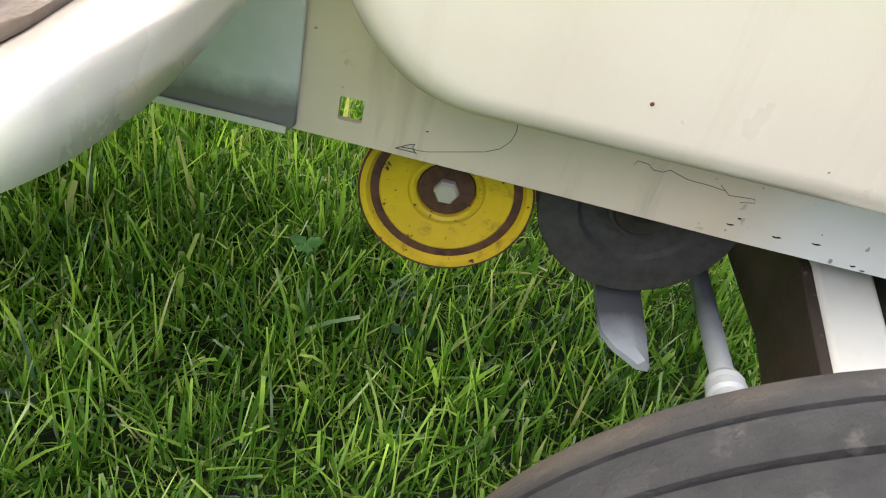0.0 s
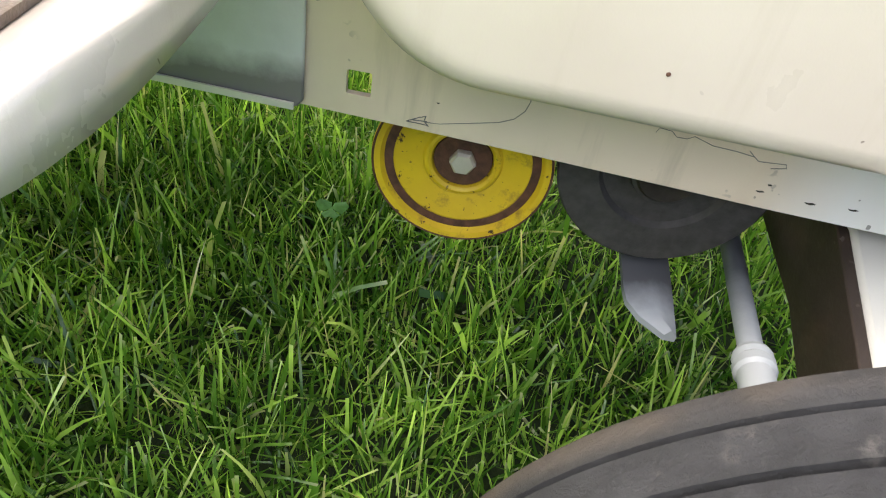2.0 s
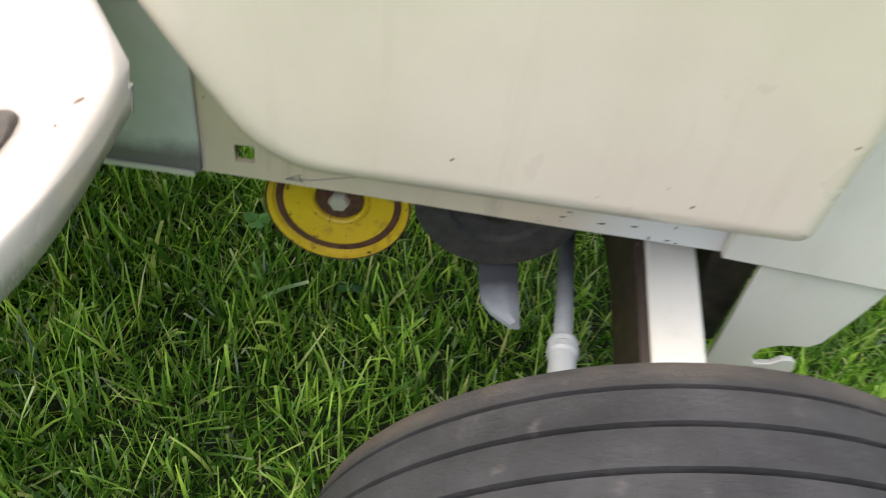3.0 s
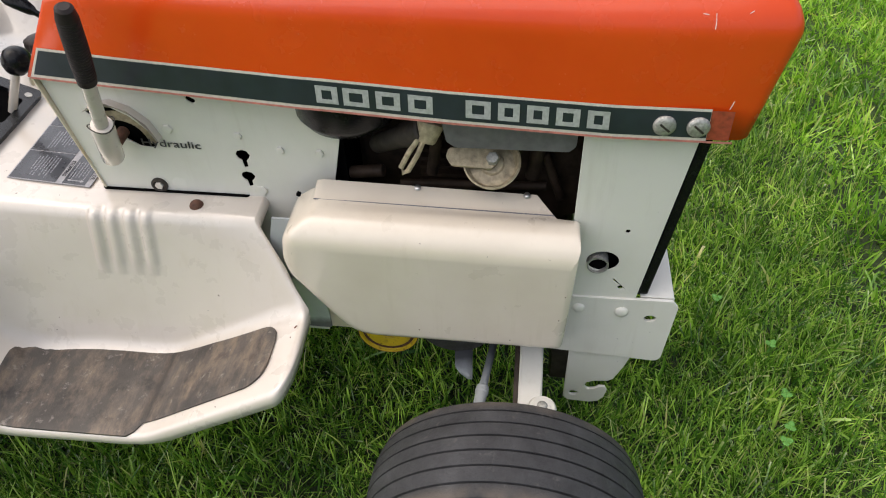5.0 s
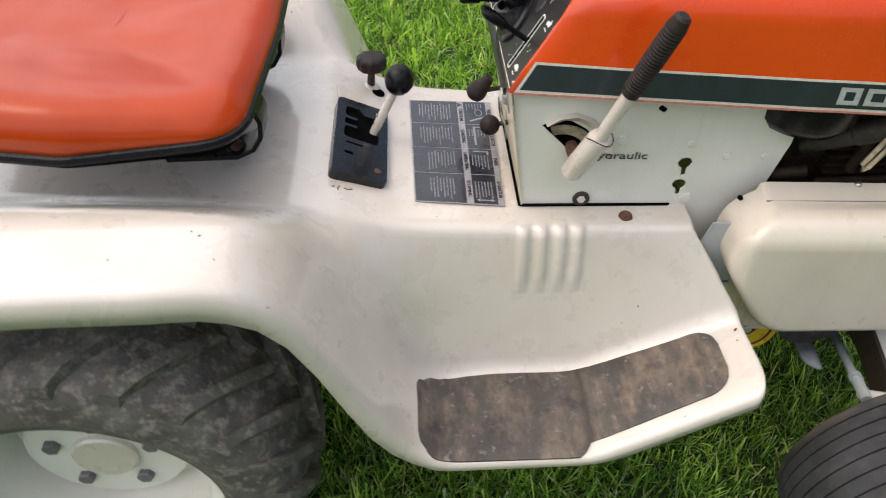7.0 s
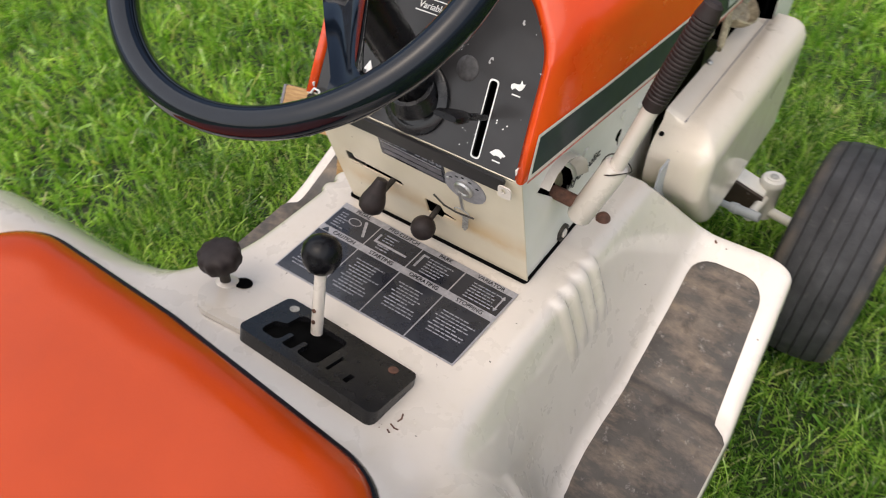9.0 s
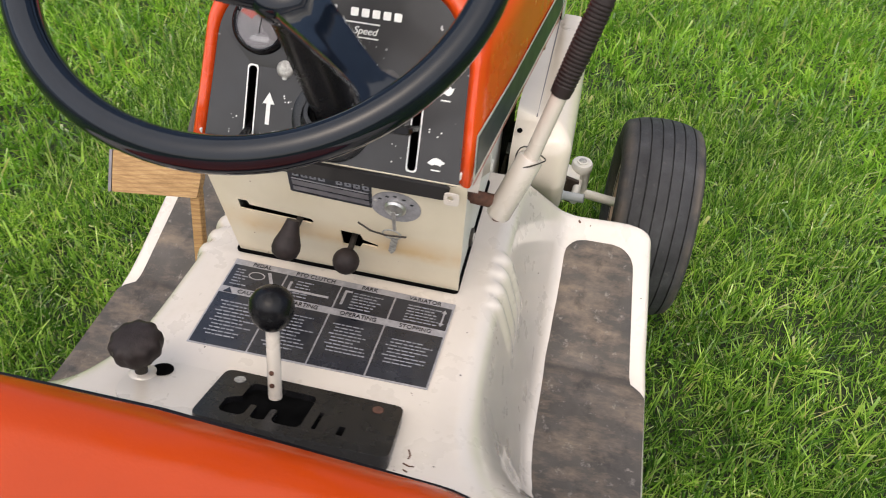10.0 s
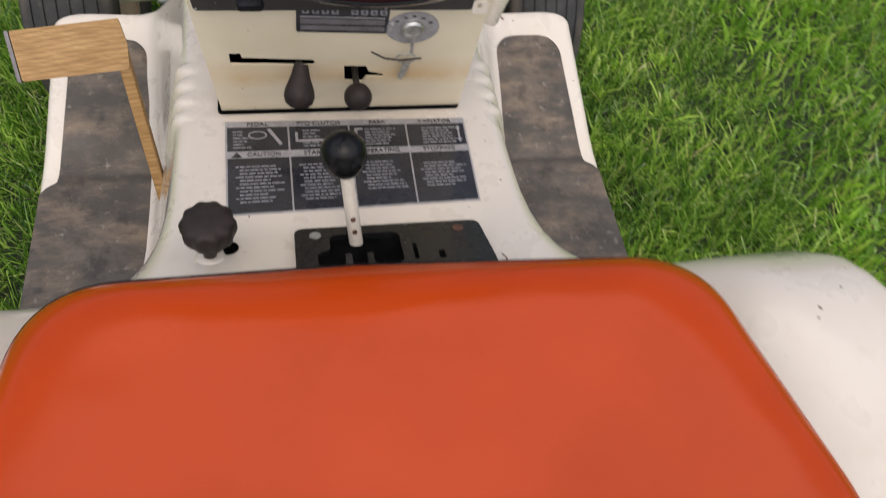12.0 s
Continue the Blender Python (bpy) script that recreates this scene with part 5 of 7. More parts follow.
def chassis():
    for s in (-1, 1):
        y = CY + s * 0.176
        bm = bmesh.new()
        holes = [rounded([(0.3275, 0.3060), (0.3395, 0.3060), (0.3395, 0.3185), (0.3275, 0.3185)], 0.001, 2)]
        plate(bm, [(0.302, 0.2955), (0.42, 0.2915), (0.545, 0.2865), (0.66, 0.2835), (0.66, 0.50), (0.302, 0.50)], lambda u, v, w: Vector((u, y - s * w, v)), 0.004, holes)
        rail = part("frame_rail", bm, FRAME, tractor, "worn cream painted frame side plate", 30, 0.0008)
        if s < 0:
            # pen-like scratches and chips with their own shapes
            for pts in ([(0.414, 0.326), (0.4145, 0.320), (0.413, 0.3145), (0.409, 0.3095), (0.402, 0.3060), (0.394, 0.3040), (0.384, 0.3015), (0.374, 0.2990), (0.367, 0.2985)], [(0.475, 0.3170), (0.476, 0.3195), (0.482, 0.3190), (0.485, 0.3165), (0.490, 0.3165), (0.493, 0.3185), (0.503, 0.3155), (0.514, 0.3150), (0.523, 0.3140)], [(0.520, 0.3165), (0.526, 0.3120), (0.532, 0.3125), (0.539, 0.3130), (0.540, 0.3110), (0.533, 0.3095)]):
                bm = bmesh.new()
                sweep(bm, [(x, y - 0.0002, z) for x, z in pts], 0.00019, 6, up=(0, 1, 0))
                part("scratch", bm, SHROUD, rail, "thin dark curved scratch")
            for x, z, a, b in ((0.5365, 0.3005, 0.0011, 0.0008), (0.5335, 0.2960, 0.0022, 0.0007), (0.559, 0.2945, 0.0028, 0.0009), (0.580, 0.2955, 0.0026, 0.0008), (0.604, 0.2875, 0.0018, 0.0009), (0.610, 0.2860, 0.0015, 0.0007), (0.372, 0.3100, 0.0008, 0.0005)):
                bm = bmesh.new()
                plate(bm, [(x + k * a * rr, z + h * b * rr) for (k, h), rr in zip(((1, 0.3), (0.5, 1), (-0.3, 0.7), (-1, 0.5), (-0.8, -0.6), (0.1, -1), (0.6, -0.3)), (1, 0.8, 0.5, 1, 0.7, 0.6, 0.9))], lambda u, v, w: Vector((u, y - 0.0001 - w, v)), 0.0003)
                part("paint_chip", bm, GREASE, rail, "dark paint chip")
        if s < 0:
            bm = bmesh.new()
            for pts in ([(0.358, 0.2972), (0.364, 0.3005), (0.3672, 0.3018)], [(0.358, 0.2972), (0.364, 0.2972), (0.3685, 0.2970)], [(0.3672, 0.3018), (0.3665, 0.2990), (0.3690, 0.2965)], [(0.361, 0.2985), (0.368, 0.2990)]):
                sweep(bm, [(x, y - 0.0002, z) for x, z in pts], 0.00026, 6, up=(0, 1, 0))
            part("arrow_scrawl", bm, SHROUD, rail, "dark scrawled arrow head on the plate")
        bm = bmesh.new()
        box(bm, (0.309, y - s * 0.012, 0.36), (0.03, 0.012, 0.12))
        part("seam_backing", bm, DARK, rail, "dark joint behind the two plates")
        # rear panel below the footrest, grey with a darker lower edge
        bm = bmesh.new()
        y2 = CY + s * 0.181
        plate(bm, [(-0.12, 0.305), (0.305, 0.296), (0.308, 0.300), (0.308, 0.41), (-0.12, 0.41)], lambda u, v, w: Vector((u, y2 - s * w, v)), 0.003)
        pan = part("rear_frame_panel", bm, PANEL, tractor, "pale grey frame panel with a grimy lower edge", 30, 0.001)
        bm = bmesh.new()
        plate(bm, [(0.225, 0.405), (0.308, 0.405), (0.308, 0.52), (0.255, 0.52)], lambda u, v, w: Vector((u, y2 - s * w, v)), 0.003)
        part("gusset", bm, GREYP, pan, "pale grey gusset plate above the frame")
        bm = bmesh.new()
        plate(bm, [(-0.12, 0.3045), (0.304, 0.2955), (0.304, 0.2990), (-0.12, 0.3085)], lambda u, v, w: Vector((u, y2 + s * (0.0009 + w), v)), 0.0014)
        part("bottom_flange", bm, WHITE, pan, "pale folded lower flange")


chassis()


def belt_guard():
    """Pressed cover over the engine side: rounded rear end, deep rim, seam along the top."""
    outline = rounded([(0.272, 0.474), (0.280, 0.530), (0.320, 0.5572), (0.664, 0.545), (0.655, 0.343), (0.353, 0.3485)], [0.060, 0.045, 0.06, 0.010, 0.012, 0.075], 10)
    bm = bmesh.new()
    n = len(outline)
    area = sum(outline[i - 1][0] * outline[i][1] - outline[i][0] * outline[i - 1][1] for i in range(n))
    turn = 1 if area > 0 else -1
    round_in = lambda r, depth: r - math.sqrt(r * r - (r - depth) ** 2) if depth < r else 0.0
    loops = []
    for depth in (0.0, 0.0015, 0.004, 0.008, 0.013, 0.019, 0.026, 0.035, 0.040, 0.051, 0.053, 0.066, 0.085):
        ring = []
        for i, (x, z) in enumerate(outline):
            d = (Vector(outline[(i + 1) % n]) - Vector(outline[i - 1])).normalized()
            inward = Vector((-d.y, d.x)) * turn
            rear = max(0.0, inward.x) ** 2
            q = Vector((x, z)) + inward * round_in(0.010 + 0.014 * rear, depth)
            lid = 0.557 - 0.012 * (x - 0.272) / 0.392
            q.y = min(q.y, lid - round_in(0.038, depth))
            if depth > 0.055 and z > lid - 0.003:
                q.y += 0.011 * (depth - 0.055) / 0.030
            # the upper front corner is cut back towards the engine
            if depth > 0.052 and q.y > 0.48:
                q.x = min(q.x, 0.634 - 0.027 * (depth - 0.052) / 0.033)
            ring.append(bm.verts.new((q.x, -0.229 + depth, q.y)))
        loops.append(ring)
    for p, q in zip(loops, loops[1:]):
        for i in range(n):
            bm.faces.new((p[i], p[(i + 1) % n], q[(i + 1) % n], q[i]))
    mid = Vector((0.47, -0.229, 0.45))
    inner = [bm.verts.new(mid.lerp(v.co, 0.97)) for v in loops[0]]
    for i in range(n):
        bm.faces.new((loops[0][i], loops[0][(i + 1) % n], inner[(i + 1) % n], inner[i]))
    bm.faces.new(inner)
    bmesh.ops.remove_doubles(bm, verts=bm.verts, dist=0.00005)
    g = part("belt_guard", bm, GUARD, tractor, "cream painted pressed steel engine side cover", 50)
    bm = bmesh.new()
    sweep(bm, [(0.318, -0.172, 0.5560), (0.45, -0.172, 0.5522), (0.630, -0.172, 0.5467)], 0.0009, 6)
    part("seam", bm, SHROUD, g, "thin folded seam along the top")
    for x, z in ((0.452, 0.5625), (0.594, 0.5582)):
        button((x, -0.148, z), (0, -0.2, 1), 0.0045, 0.003, STEEL, g, "rivet", "small metal rivet")
    bm = bmesh.new()
    lathe(bm, (0.293, -0.152, 0.545), (-0.7, -0.3, 0.6), [(0.0035, 0.0), (0.0035, 0.004), (0, 0.004)], 10)
    part("hole", bm, DARK, g, "small dark hole")
    for x, z in ((0.651, 0.457), (0.646, 0.410), (0.582, 0.362), (0.455, 0.372)):
        button((x, -0.229, z), (0, -1, 0), 0.0009, 0.0004, RUST, g, "paint_chip", "tiny rust spot")


belt_guard()


def engine():
    bm = bmesh.new()
    box(bm, (0.50, 0.045, 0.50), (0.29, 0.20, 0.34))
    block = part("engine_block", bm, ENGINE, tractor, "dark oily engine block", 30, 0.01)
    for i in range(6):
        bm = bmesh.new()
        box(bm, (0.53, -0.062, 0.50 + i * 0.014), (0.17, 0.03, 0.005))
        part("cooling_fin", bm, ENGINE, block)
    bm = bmesh.new()
    lathe(bm, (0.362, -0.098, 0.632), (0, 0, 1), [(0, 0), (0.035, 0.001), (0.058, 0.009), (0.068, 0.024), (0.070, 0.06)], 36)
    part("air_cleaner", bm, BLACKP, block, "black domed air cleaner bowl", 60)
    # oil filler tube with a pale cap and pull ring
    bm = bmesh.new()
    rod(bm, (0.389, -0.085, 0.584), (0.462, -0.140, 0.648), 0.013, 0.016)
    tube = part("filler_tube", bm, GREASE, block, "dark oil filler tube with a pale worn collar")
    bm = bmesh.new()
    rod(bm, (0.434, -0.119, 0.624), (0.466, -0.143, 0.652), 0.0165, 0.0165)
    part("collar", bm, GREASE, tube, "greasy brown collar")
    bm = bmesh.new()
    rod(bm, (0.472, -0.136, 0.658), (0.466, -0.150, 0.636), 0.018, 0.012)
    part("cap", bm, DUSTY, tube, "worn pale cap")
    bm = bmesh.new()
    sweep(bm, [(0.466, -0.154, 0.646), (0.457, -0.158, 0.624), (0.444, -0.160, 0.600), (0.437, -0.160, 0.596), (0.435, -0.159, 0.604), (0.446, -0.157, 0.626), (0.460, -0.152, 0.646)], 0.0036, 8, True)
    part("cap_ring", bm, DUSTY, tube, "pale worn bent pull ring")
    # round cover with an arm
    ax = (0, -0.55, 0.83)
    bm = bmesh.new()
    lathe(bm, (0.548, -0.142, 0.605), ax, [(0.026, -0.022), (0.033, -0.012), (0.0365, 0.002), (0.0345, 0.0035), (0.031, -0.004), (0.0285, -0.008)], 36)
    disc = part("pulley_cover", bm, DUSTY, block, "pale dusty round engine cover with a nut", 40)
    bm = bmesh.new()
    lathe(bm, (0.548, -0.142, 0.605), ax, [(0.029, -0.008), (0.016, -0.006), (0.014, -0.002), (0, -0.001)], 32)
    part("dished_face", bm, DUSTY, disc, "dusty dished face")
    bm = bmesh.new()
    on = frame_plane((0.548, -0.144, 0.608), (1, 0, 0), (0, 0.83, 0.55))
    plate(bm, rounded([(-0.058, 0.002), (-0.050, -0.009), (0.0, -0.012), (0.012, 0.004), (0.0, 0.014), (-0.055, 0.014)], 0.006, 4), on, 0.005)
    part("arm", bm, DUSTY, disc, "pale arm", 30, 0.001)
    bolt_head((0.549, -0.147, 0.613), ax, 0.0085, 0.008, SCREW, disc, "nut")
    # grey fan shroud below the hood
    bm = bmesh.new()
    plate(bm, rounded([(0.485, 0.700), (0.650, 0.700), (0.648, 0.650), (0.640, 0.642), (0.505, 0.642), (0.494, 0.650)], 0.008, 4), lambda u, v, w: Vector((u, -0.165 + w, v)), 0.10)
    part("fan_shroud", bm, SHROUD, block, "grey sheet metal fan shroud", 30, 0.004)
    for x0, z0, x1, z1, r in ((0.615, 0.59, 0.640, 0.52, 0.006), (0.352, 0.545, 0.40, 0.555, 0.009), (0.42, 0.53, 0.62, 0.54, 0.006), (0.60, 0.55, 0.61, 0.63, 0.010), (0.465, 0.55, 0.475, 0.62, 0.008)):
        bm = bmesh.new()
        rod(bm, (x0, -0.10, z0), (x1, -0.105, z1), r)
        part("pipe", bm, ENGINE, block, "dark engine pipe")
    # dark filler added to close the view through to the grass
    bm = bmesh.new()
    lathe(bm, (0.632, -0.085, 0.545), (0, 1, 0), [(0, 0), (0.075, 0.0), (0.085, 0.012), (0.085, 0.16), (0, 0.16)], 32)
    part("engine_backing", bm, ENGINE, block, "dark round backing added beside the engine", 40)
    bm = bmesh.new()
    box(bm, (0.615, CY + 0.01, 0.44), (0.08, 0.20, 0.22))
    part("crankcase", bm, ENGINE, block, "dark oily crankcase", 30, 0.008)
    bm = bmesh.new()
    box(bm, (0.34, CY, 0.58), (0.02, 0.23, 0.22))
    part("firewall", bm, DARK, block, "black firewall behind the engine")
    for s in (-1, 1):
        bm = bmesh.new()
        box(bm, (0.50, CY + s * 0.115, 0.36), (0.30, 0.012, 0.10))
        part("engine_base", bm, ENGINE, block)


engine()


# ---------- pulleys, axle and rods below the frame ----------
def arched_bar(bm, x, half, deep, lift):
    """A bar across the tractor whose ends come down towards the wheels."""
    prev = None
    for y, top in ((-0.268, 0.238), (-0.240, 0.246), (-0.155, 0.272), (0.0, 0.280), (0.155, 0.272), (0.240, 0.246), (0.268, 0.238)):
        cur = [bm.verts.new((x + sx * half, CY + y, top + lift - sz * deep)) for sx, sz in ((-1, 0), (1, 0), (1, 1), (-1, 1))]
        if prev:
            for k in range(4):
                bm.faces.new((prev[k], prev[(k + 1) % 4], cur[(k + 1) % 4], cur[k]))
        else:
            bm.faces.new(cur)
        prev = cur
    bm.faces.new(prev)


def underside():
    # yellow pulley, rusty ring groove, dark hub with a worn steel bolt
    o = Vector((0.389, -0.152, 0.2655))
    ax = Vector((0.02, -1, 0.02))
    R = 0.0485
    bm = bmesh.new()
    lathe(bm, o, ax, [(0, -0.016), (R, -0.016), (R, -0.013), (R * 0.8, -0.008), (R, -0.003), (R + 0.0006, -0.001), (R - 0.0012, 0.001), (R * 0.91, 0.0006), (R * 0.87, -0.0028), (R * 0.78, -0.0034), (R * 0.755, -0.0028), (R * 0.45, -0.0058), (R * 0.42, -0.0040), (R * 0.385, -0.0036), (R * 0.35, -0.0050), (R * 0.33, -0.0090), (0, -0.0090)], 72)
    pul = part("idler_pulley", bm, YELLOW, tractor, "yellow painted steel idler pulley with a rusty ring", 35)
    for r0, r1, h in ((R * 0.770, R * 0.872, -0.0028), (R * 0.975, R * 1.004, 0.0008)):
        bm = bmesh.new()
        lathe(bm, o, ax, [(r0, h), ((r0 + r1) / 2, h + 0.0004), (r1, h)], 72)
        part("rust_ring", bm, RUST, pul, "rusty worn ring")
    bm = bmesh.new()
    lathe(bm, o, ax, [(R * 0.335, -0.009), (R * 0.325, -0.0062), (R * 0.22, -0.0058), (0, -0.0070)], 40)
    hub = part("hub", bm, RUST, pul, "rusty dark hub", 40)
    bm = bmesh.new()
    lathe(bm, o, ax, [(0.0073, -0.0070), (0.0073, -0.0025), (0.006, -0.0008), (0, -0.0005)], 6)
    part("bolt", bm, WORN, hub, "worn bright bolt head", 30)
    # dark drive disc
    o = Vector((0.4965, -0.146, 0.282))
    R = 0.0585
    bm = bmesh.new()
    lathe(bm, o, (0.02, -1, 0), [(0, -0.022), (R, -0.022), (R, -0.019), (R * 0.85, -0.011), (R, -0.002), (R, 0.0), (R * 0.98, 0.001), (R * 0.62, 0.0006), (R * 0.58, -0.003), (R * 0.36, -0.004), (R * 0.33, 0.002), (R * 0.2, 0.003), (0, 0.003)], 72)
    drv = part("drive_pulley", bm, DISC, tractor, "dark grey steel drive pulley", 35)
    bm = bmesh.new()
    lathe(bm, o, (0.02, -1, 0), [(R * 0.30, 0.002), (R * 0.27, 0.004), (R * 0.15, 0.003), (0, 0.003)], 32)
    part("hub", bm, GREASE, drv, "greasy dark hub")
    # pale tongue below the disc, curved end
    bm = bmesh.new()
    tong = []
    for i in range(15):
        f = i / 14
        y = -0.06 - 0.121 * f
        z = 0.222 - 0.006 * f - 0.016 * f * f
        half = 0.0145
        x = 0.5025 + 0.008 * f
        if f > 0.80:            # the end is cut on a slant, its forward side the longer
            g = (f - 0.80) / 0.20
            left = 0.022 * g ** 2.2
            half, x = half - left / 2, x + left / 2
        tong.append([bm.verts.new((x - half, y, z)), bm.verts.new((x, y + 0.001, z + 0.0035)), bm.verts.new((x + half, y, z)), bm.verts.new((x + half, y, z - 0.004)), bm.verts.new((x - half, y, z - 0.004))])
    for p, q in zip(tong, tong[1:]):
        for k in range(5):
            bm.faces.new((p[k], p[(k + 1) % 5], q[(k + 1) % 5], q[k]))
    bm.faces.new(tong[0])
    bm.faces.new(tong[-1])
    part("belt_guide", bm, TONGUE, tractor, "pale grey curved belt guide tongue", 40)
    # tie rods
    for s in (-1, 1):
        a, b = Vector((0.572, CY, 0.212)), Vector((0.5405, CY + s * 0.262, 0.2395))
        bm = bmesh.new()
        rod(bm, a, b, 0.0062)
        tie = part("tie_rod", bm, TIEROD, tractor, "pale grey painted steering tie rod")
        d = (b - a).normalized()
        bm = bmesh.new()
        lathe(bm, b - d * 0.036, d, [(0.0062, 0), (0.0090, 0.001), (0.0100, 0.004), (0.0090, 0.007), (0.0103, 0.009), (0.0103, 0.014), (0.0088, 0.016), (0.0088, 0.055), (0, 0.056)], 16)
        part("rod_end", bm, GREYP, tie, "pale grey rod end with a lock nut", 30)
    # axle beam: white top bar with a greasy rear face
    bm = bmesh.new()
    arched_bar(bm, 0.616, 0.018, 0.030, 0.0)
    axle = part("front_axle", bm, WHITE, tractor, "white painted front axle beam", 30, 0.003)
    bm = bmesh.new()
    arched_bar(bm, 0.5945, 0.0035, 0.058, -0.002)
    part("axle_web", bm, RUSTY, axle, "greasy rust-stained side web of the axle", 30, 0.001)
    bm = bmesh.new()
    box(bm, (0.616, CY, 0.30), (0.10, 0.16, 0.09))
    part("axle_mount", bm, GREASE, axle, "greasy dark axle mount", 30, 0.004)
    for s in (-1, 1):
        bm = bmesh.new()
        box(bm, (0.664, CY + s * 0.135, 0.236), (0.034, 0.050, 0.115))
        part("axle_side_block", bm, GREASE, axle, "dark block beside the axle", 30, 0.004)
        bm = bmesh.new()
        lathe(bm, (0.634, CY + s * 0.268, 0.165), (0, 0, 1), [(0, 0), (0.0195, 0.001), (0.0195, 0.072), (0.0210, 0.074), (0.0210, 0.086), (0.0185, 0.090), (0.012, 0.0905), (0.0115, 0.093), (0, 0.0935)], 28)
        king = part("kingpin", bm, WHITE, axle, "white painted steering kingpin")
        button((0.634, CY + s * 0.268, 0.2555), (0, 0, 1), 0.0085, 0.005, SCREW, king, "nut")
        bm = bmesh.new()
        rod(bm, (0.634, CY + s * 0.262, 0.180), (0.600, CY + s * 0.40, 0.188), 0.0095)
        part("spindle", bm, WHITE, axle, "white stub axle")
        bm = bmesh.new()
        rod(bm, (0.634, CY + s * 0.268, 0.215), (0.5385, CY + s * 0.262, 0.232), 0.008)
        part("steering_arm", bm, WHITE, axle, "white steering arm")


underside()


# ---------- wheels ----------
def front_wheel():
    """Ribbed implement tyre on a cream rim with a yellow hub, built round the origin with its axle along y."""
    w = tagged(new("front_wheel"), "black ribbed front tyre on a cream rim")
    w.parent = tractor
    R, half = 0.194, 0.074
    prof = [(0.108, -0.058), (0.112, -0.064), (0.135, -0.0725), (0.158, -0.0745), (0.174, -0.0715), (0.182, -0.066)]
    tread = []
    grooves = [-0.050, -0.030, -0.010, 0.010, 0.030, 0.050]
    crown = lambda y: R - 0.013 * (y / half) ** 2 - 0.006 * (y / half) ** 6
    tread.append((crown(-0.062), -0.062))
    for g in grooves:
        for dy, dr in ((-0.0015, 0), (-0.0007, -0.0036), (0.0007, -0.0036), (0.0015, 0)):
            tread.append((crown(g + dy) + dr, g + dy))
        tread.append((crown(g + 0.010), g + 0.010))
    prof += tread + [(r, -y) for r, y in reversed(prof)]
    bm = bmesh.new()
    lathe(bm, (0, 0, 0), (0, 1, 0), prof, 96)
    part("tyre", bm, RUBBER, w, "weathered black ribbed tyre", 40)
    bm = bmesh.new()
    lathe(bm, (0, 0, 0), (0, -1, 0), [(0.100, -0.060), (0.112, -0.060), (0.115, -0.052), (0.104, -0.046), (0.098, -0.03), (0.092, 0.0), (0.098, 0.03), (0.104, 0.046), (0.115, 0.052), (0.114, 0.060), (0.106, 0.060), (0.099, 0.052), (0.092, 0.034), (0.080, 0.026), (0.050, 0.024), (0.030, 0.030), (0.0, 0.030)], 64)
    rim = part("rim", bm, FRAME, w, "dull cream painted steel rim", 40)
    bm = bmesh.new()
    lathe(bm, (0, 0, 0), (0, -1, 0), [(0.036, 0.024), (0.036, 0.029), (0.028, 0.032), (0.025, 0.046), (0.022, 0.050), (0, 0.051)], 36)
    part("hub_cap", bm, YELLOW, rim, "yellow painted hub", 40)
    for k in range(4):
        a = k * math.pi / 2 + 0.4
        bolt_head((0.068 * math.cos(a), -0.026, 0.068 * math.sin(a)), (0, -1, 0), 0.008, 0.008, CREAM, rim, "wheel_bolt")
    return w


fw = front_wheel()


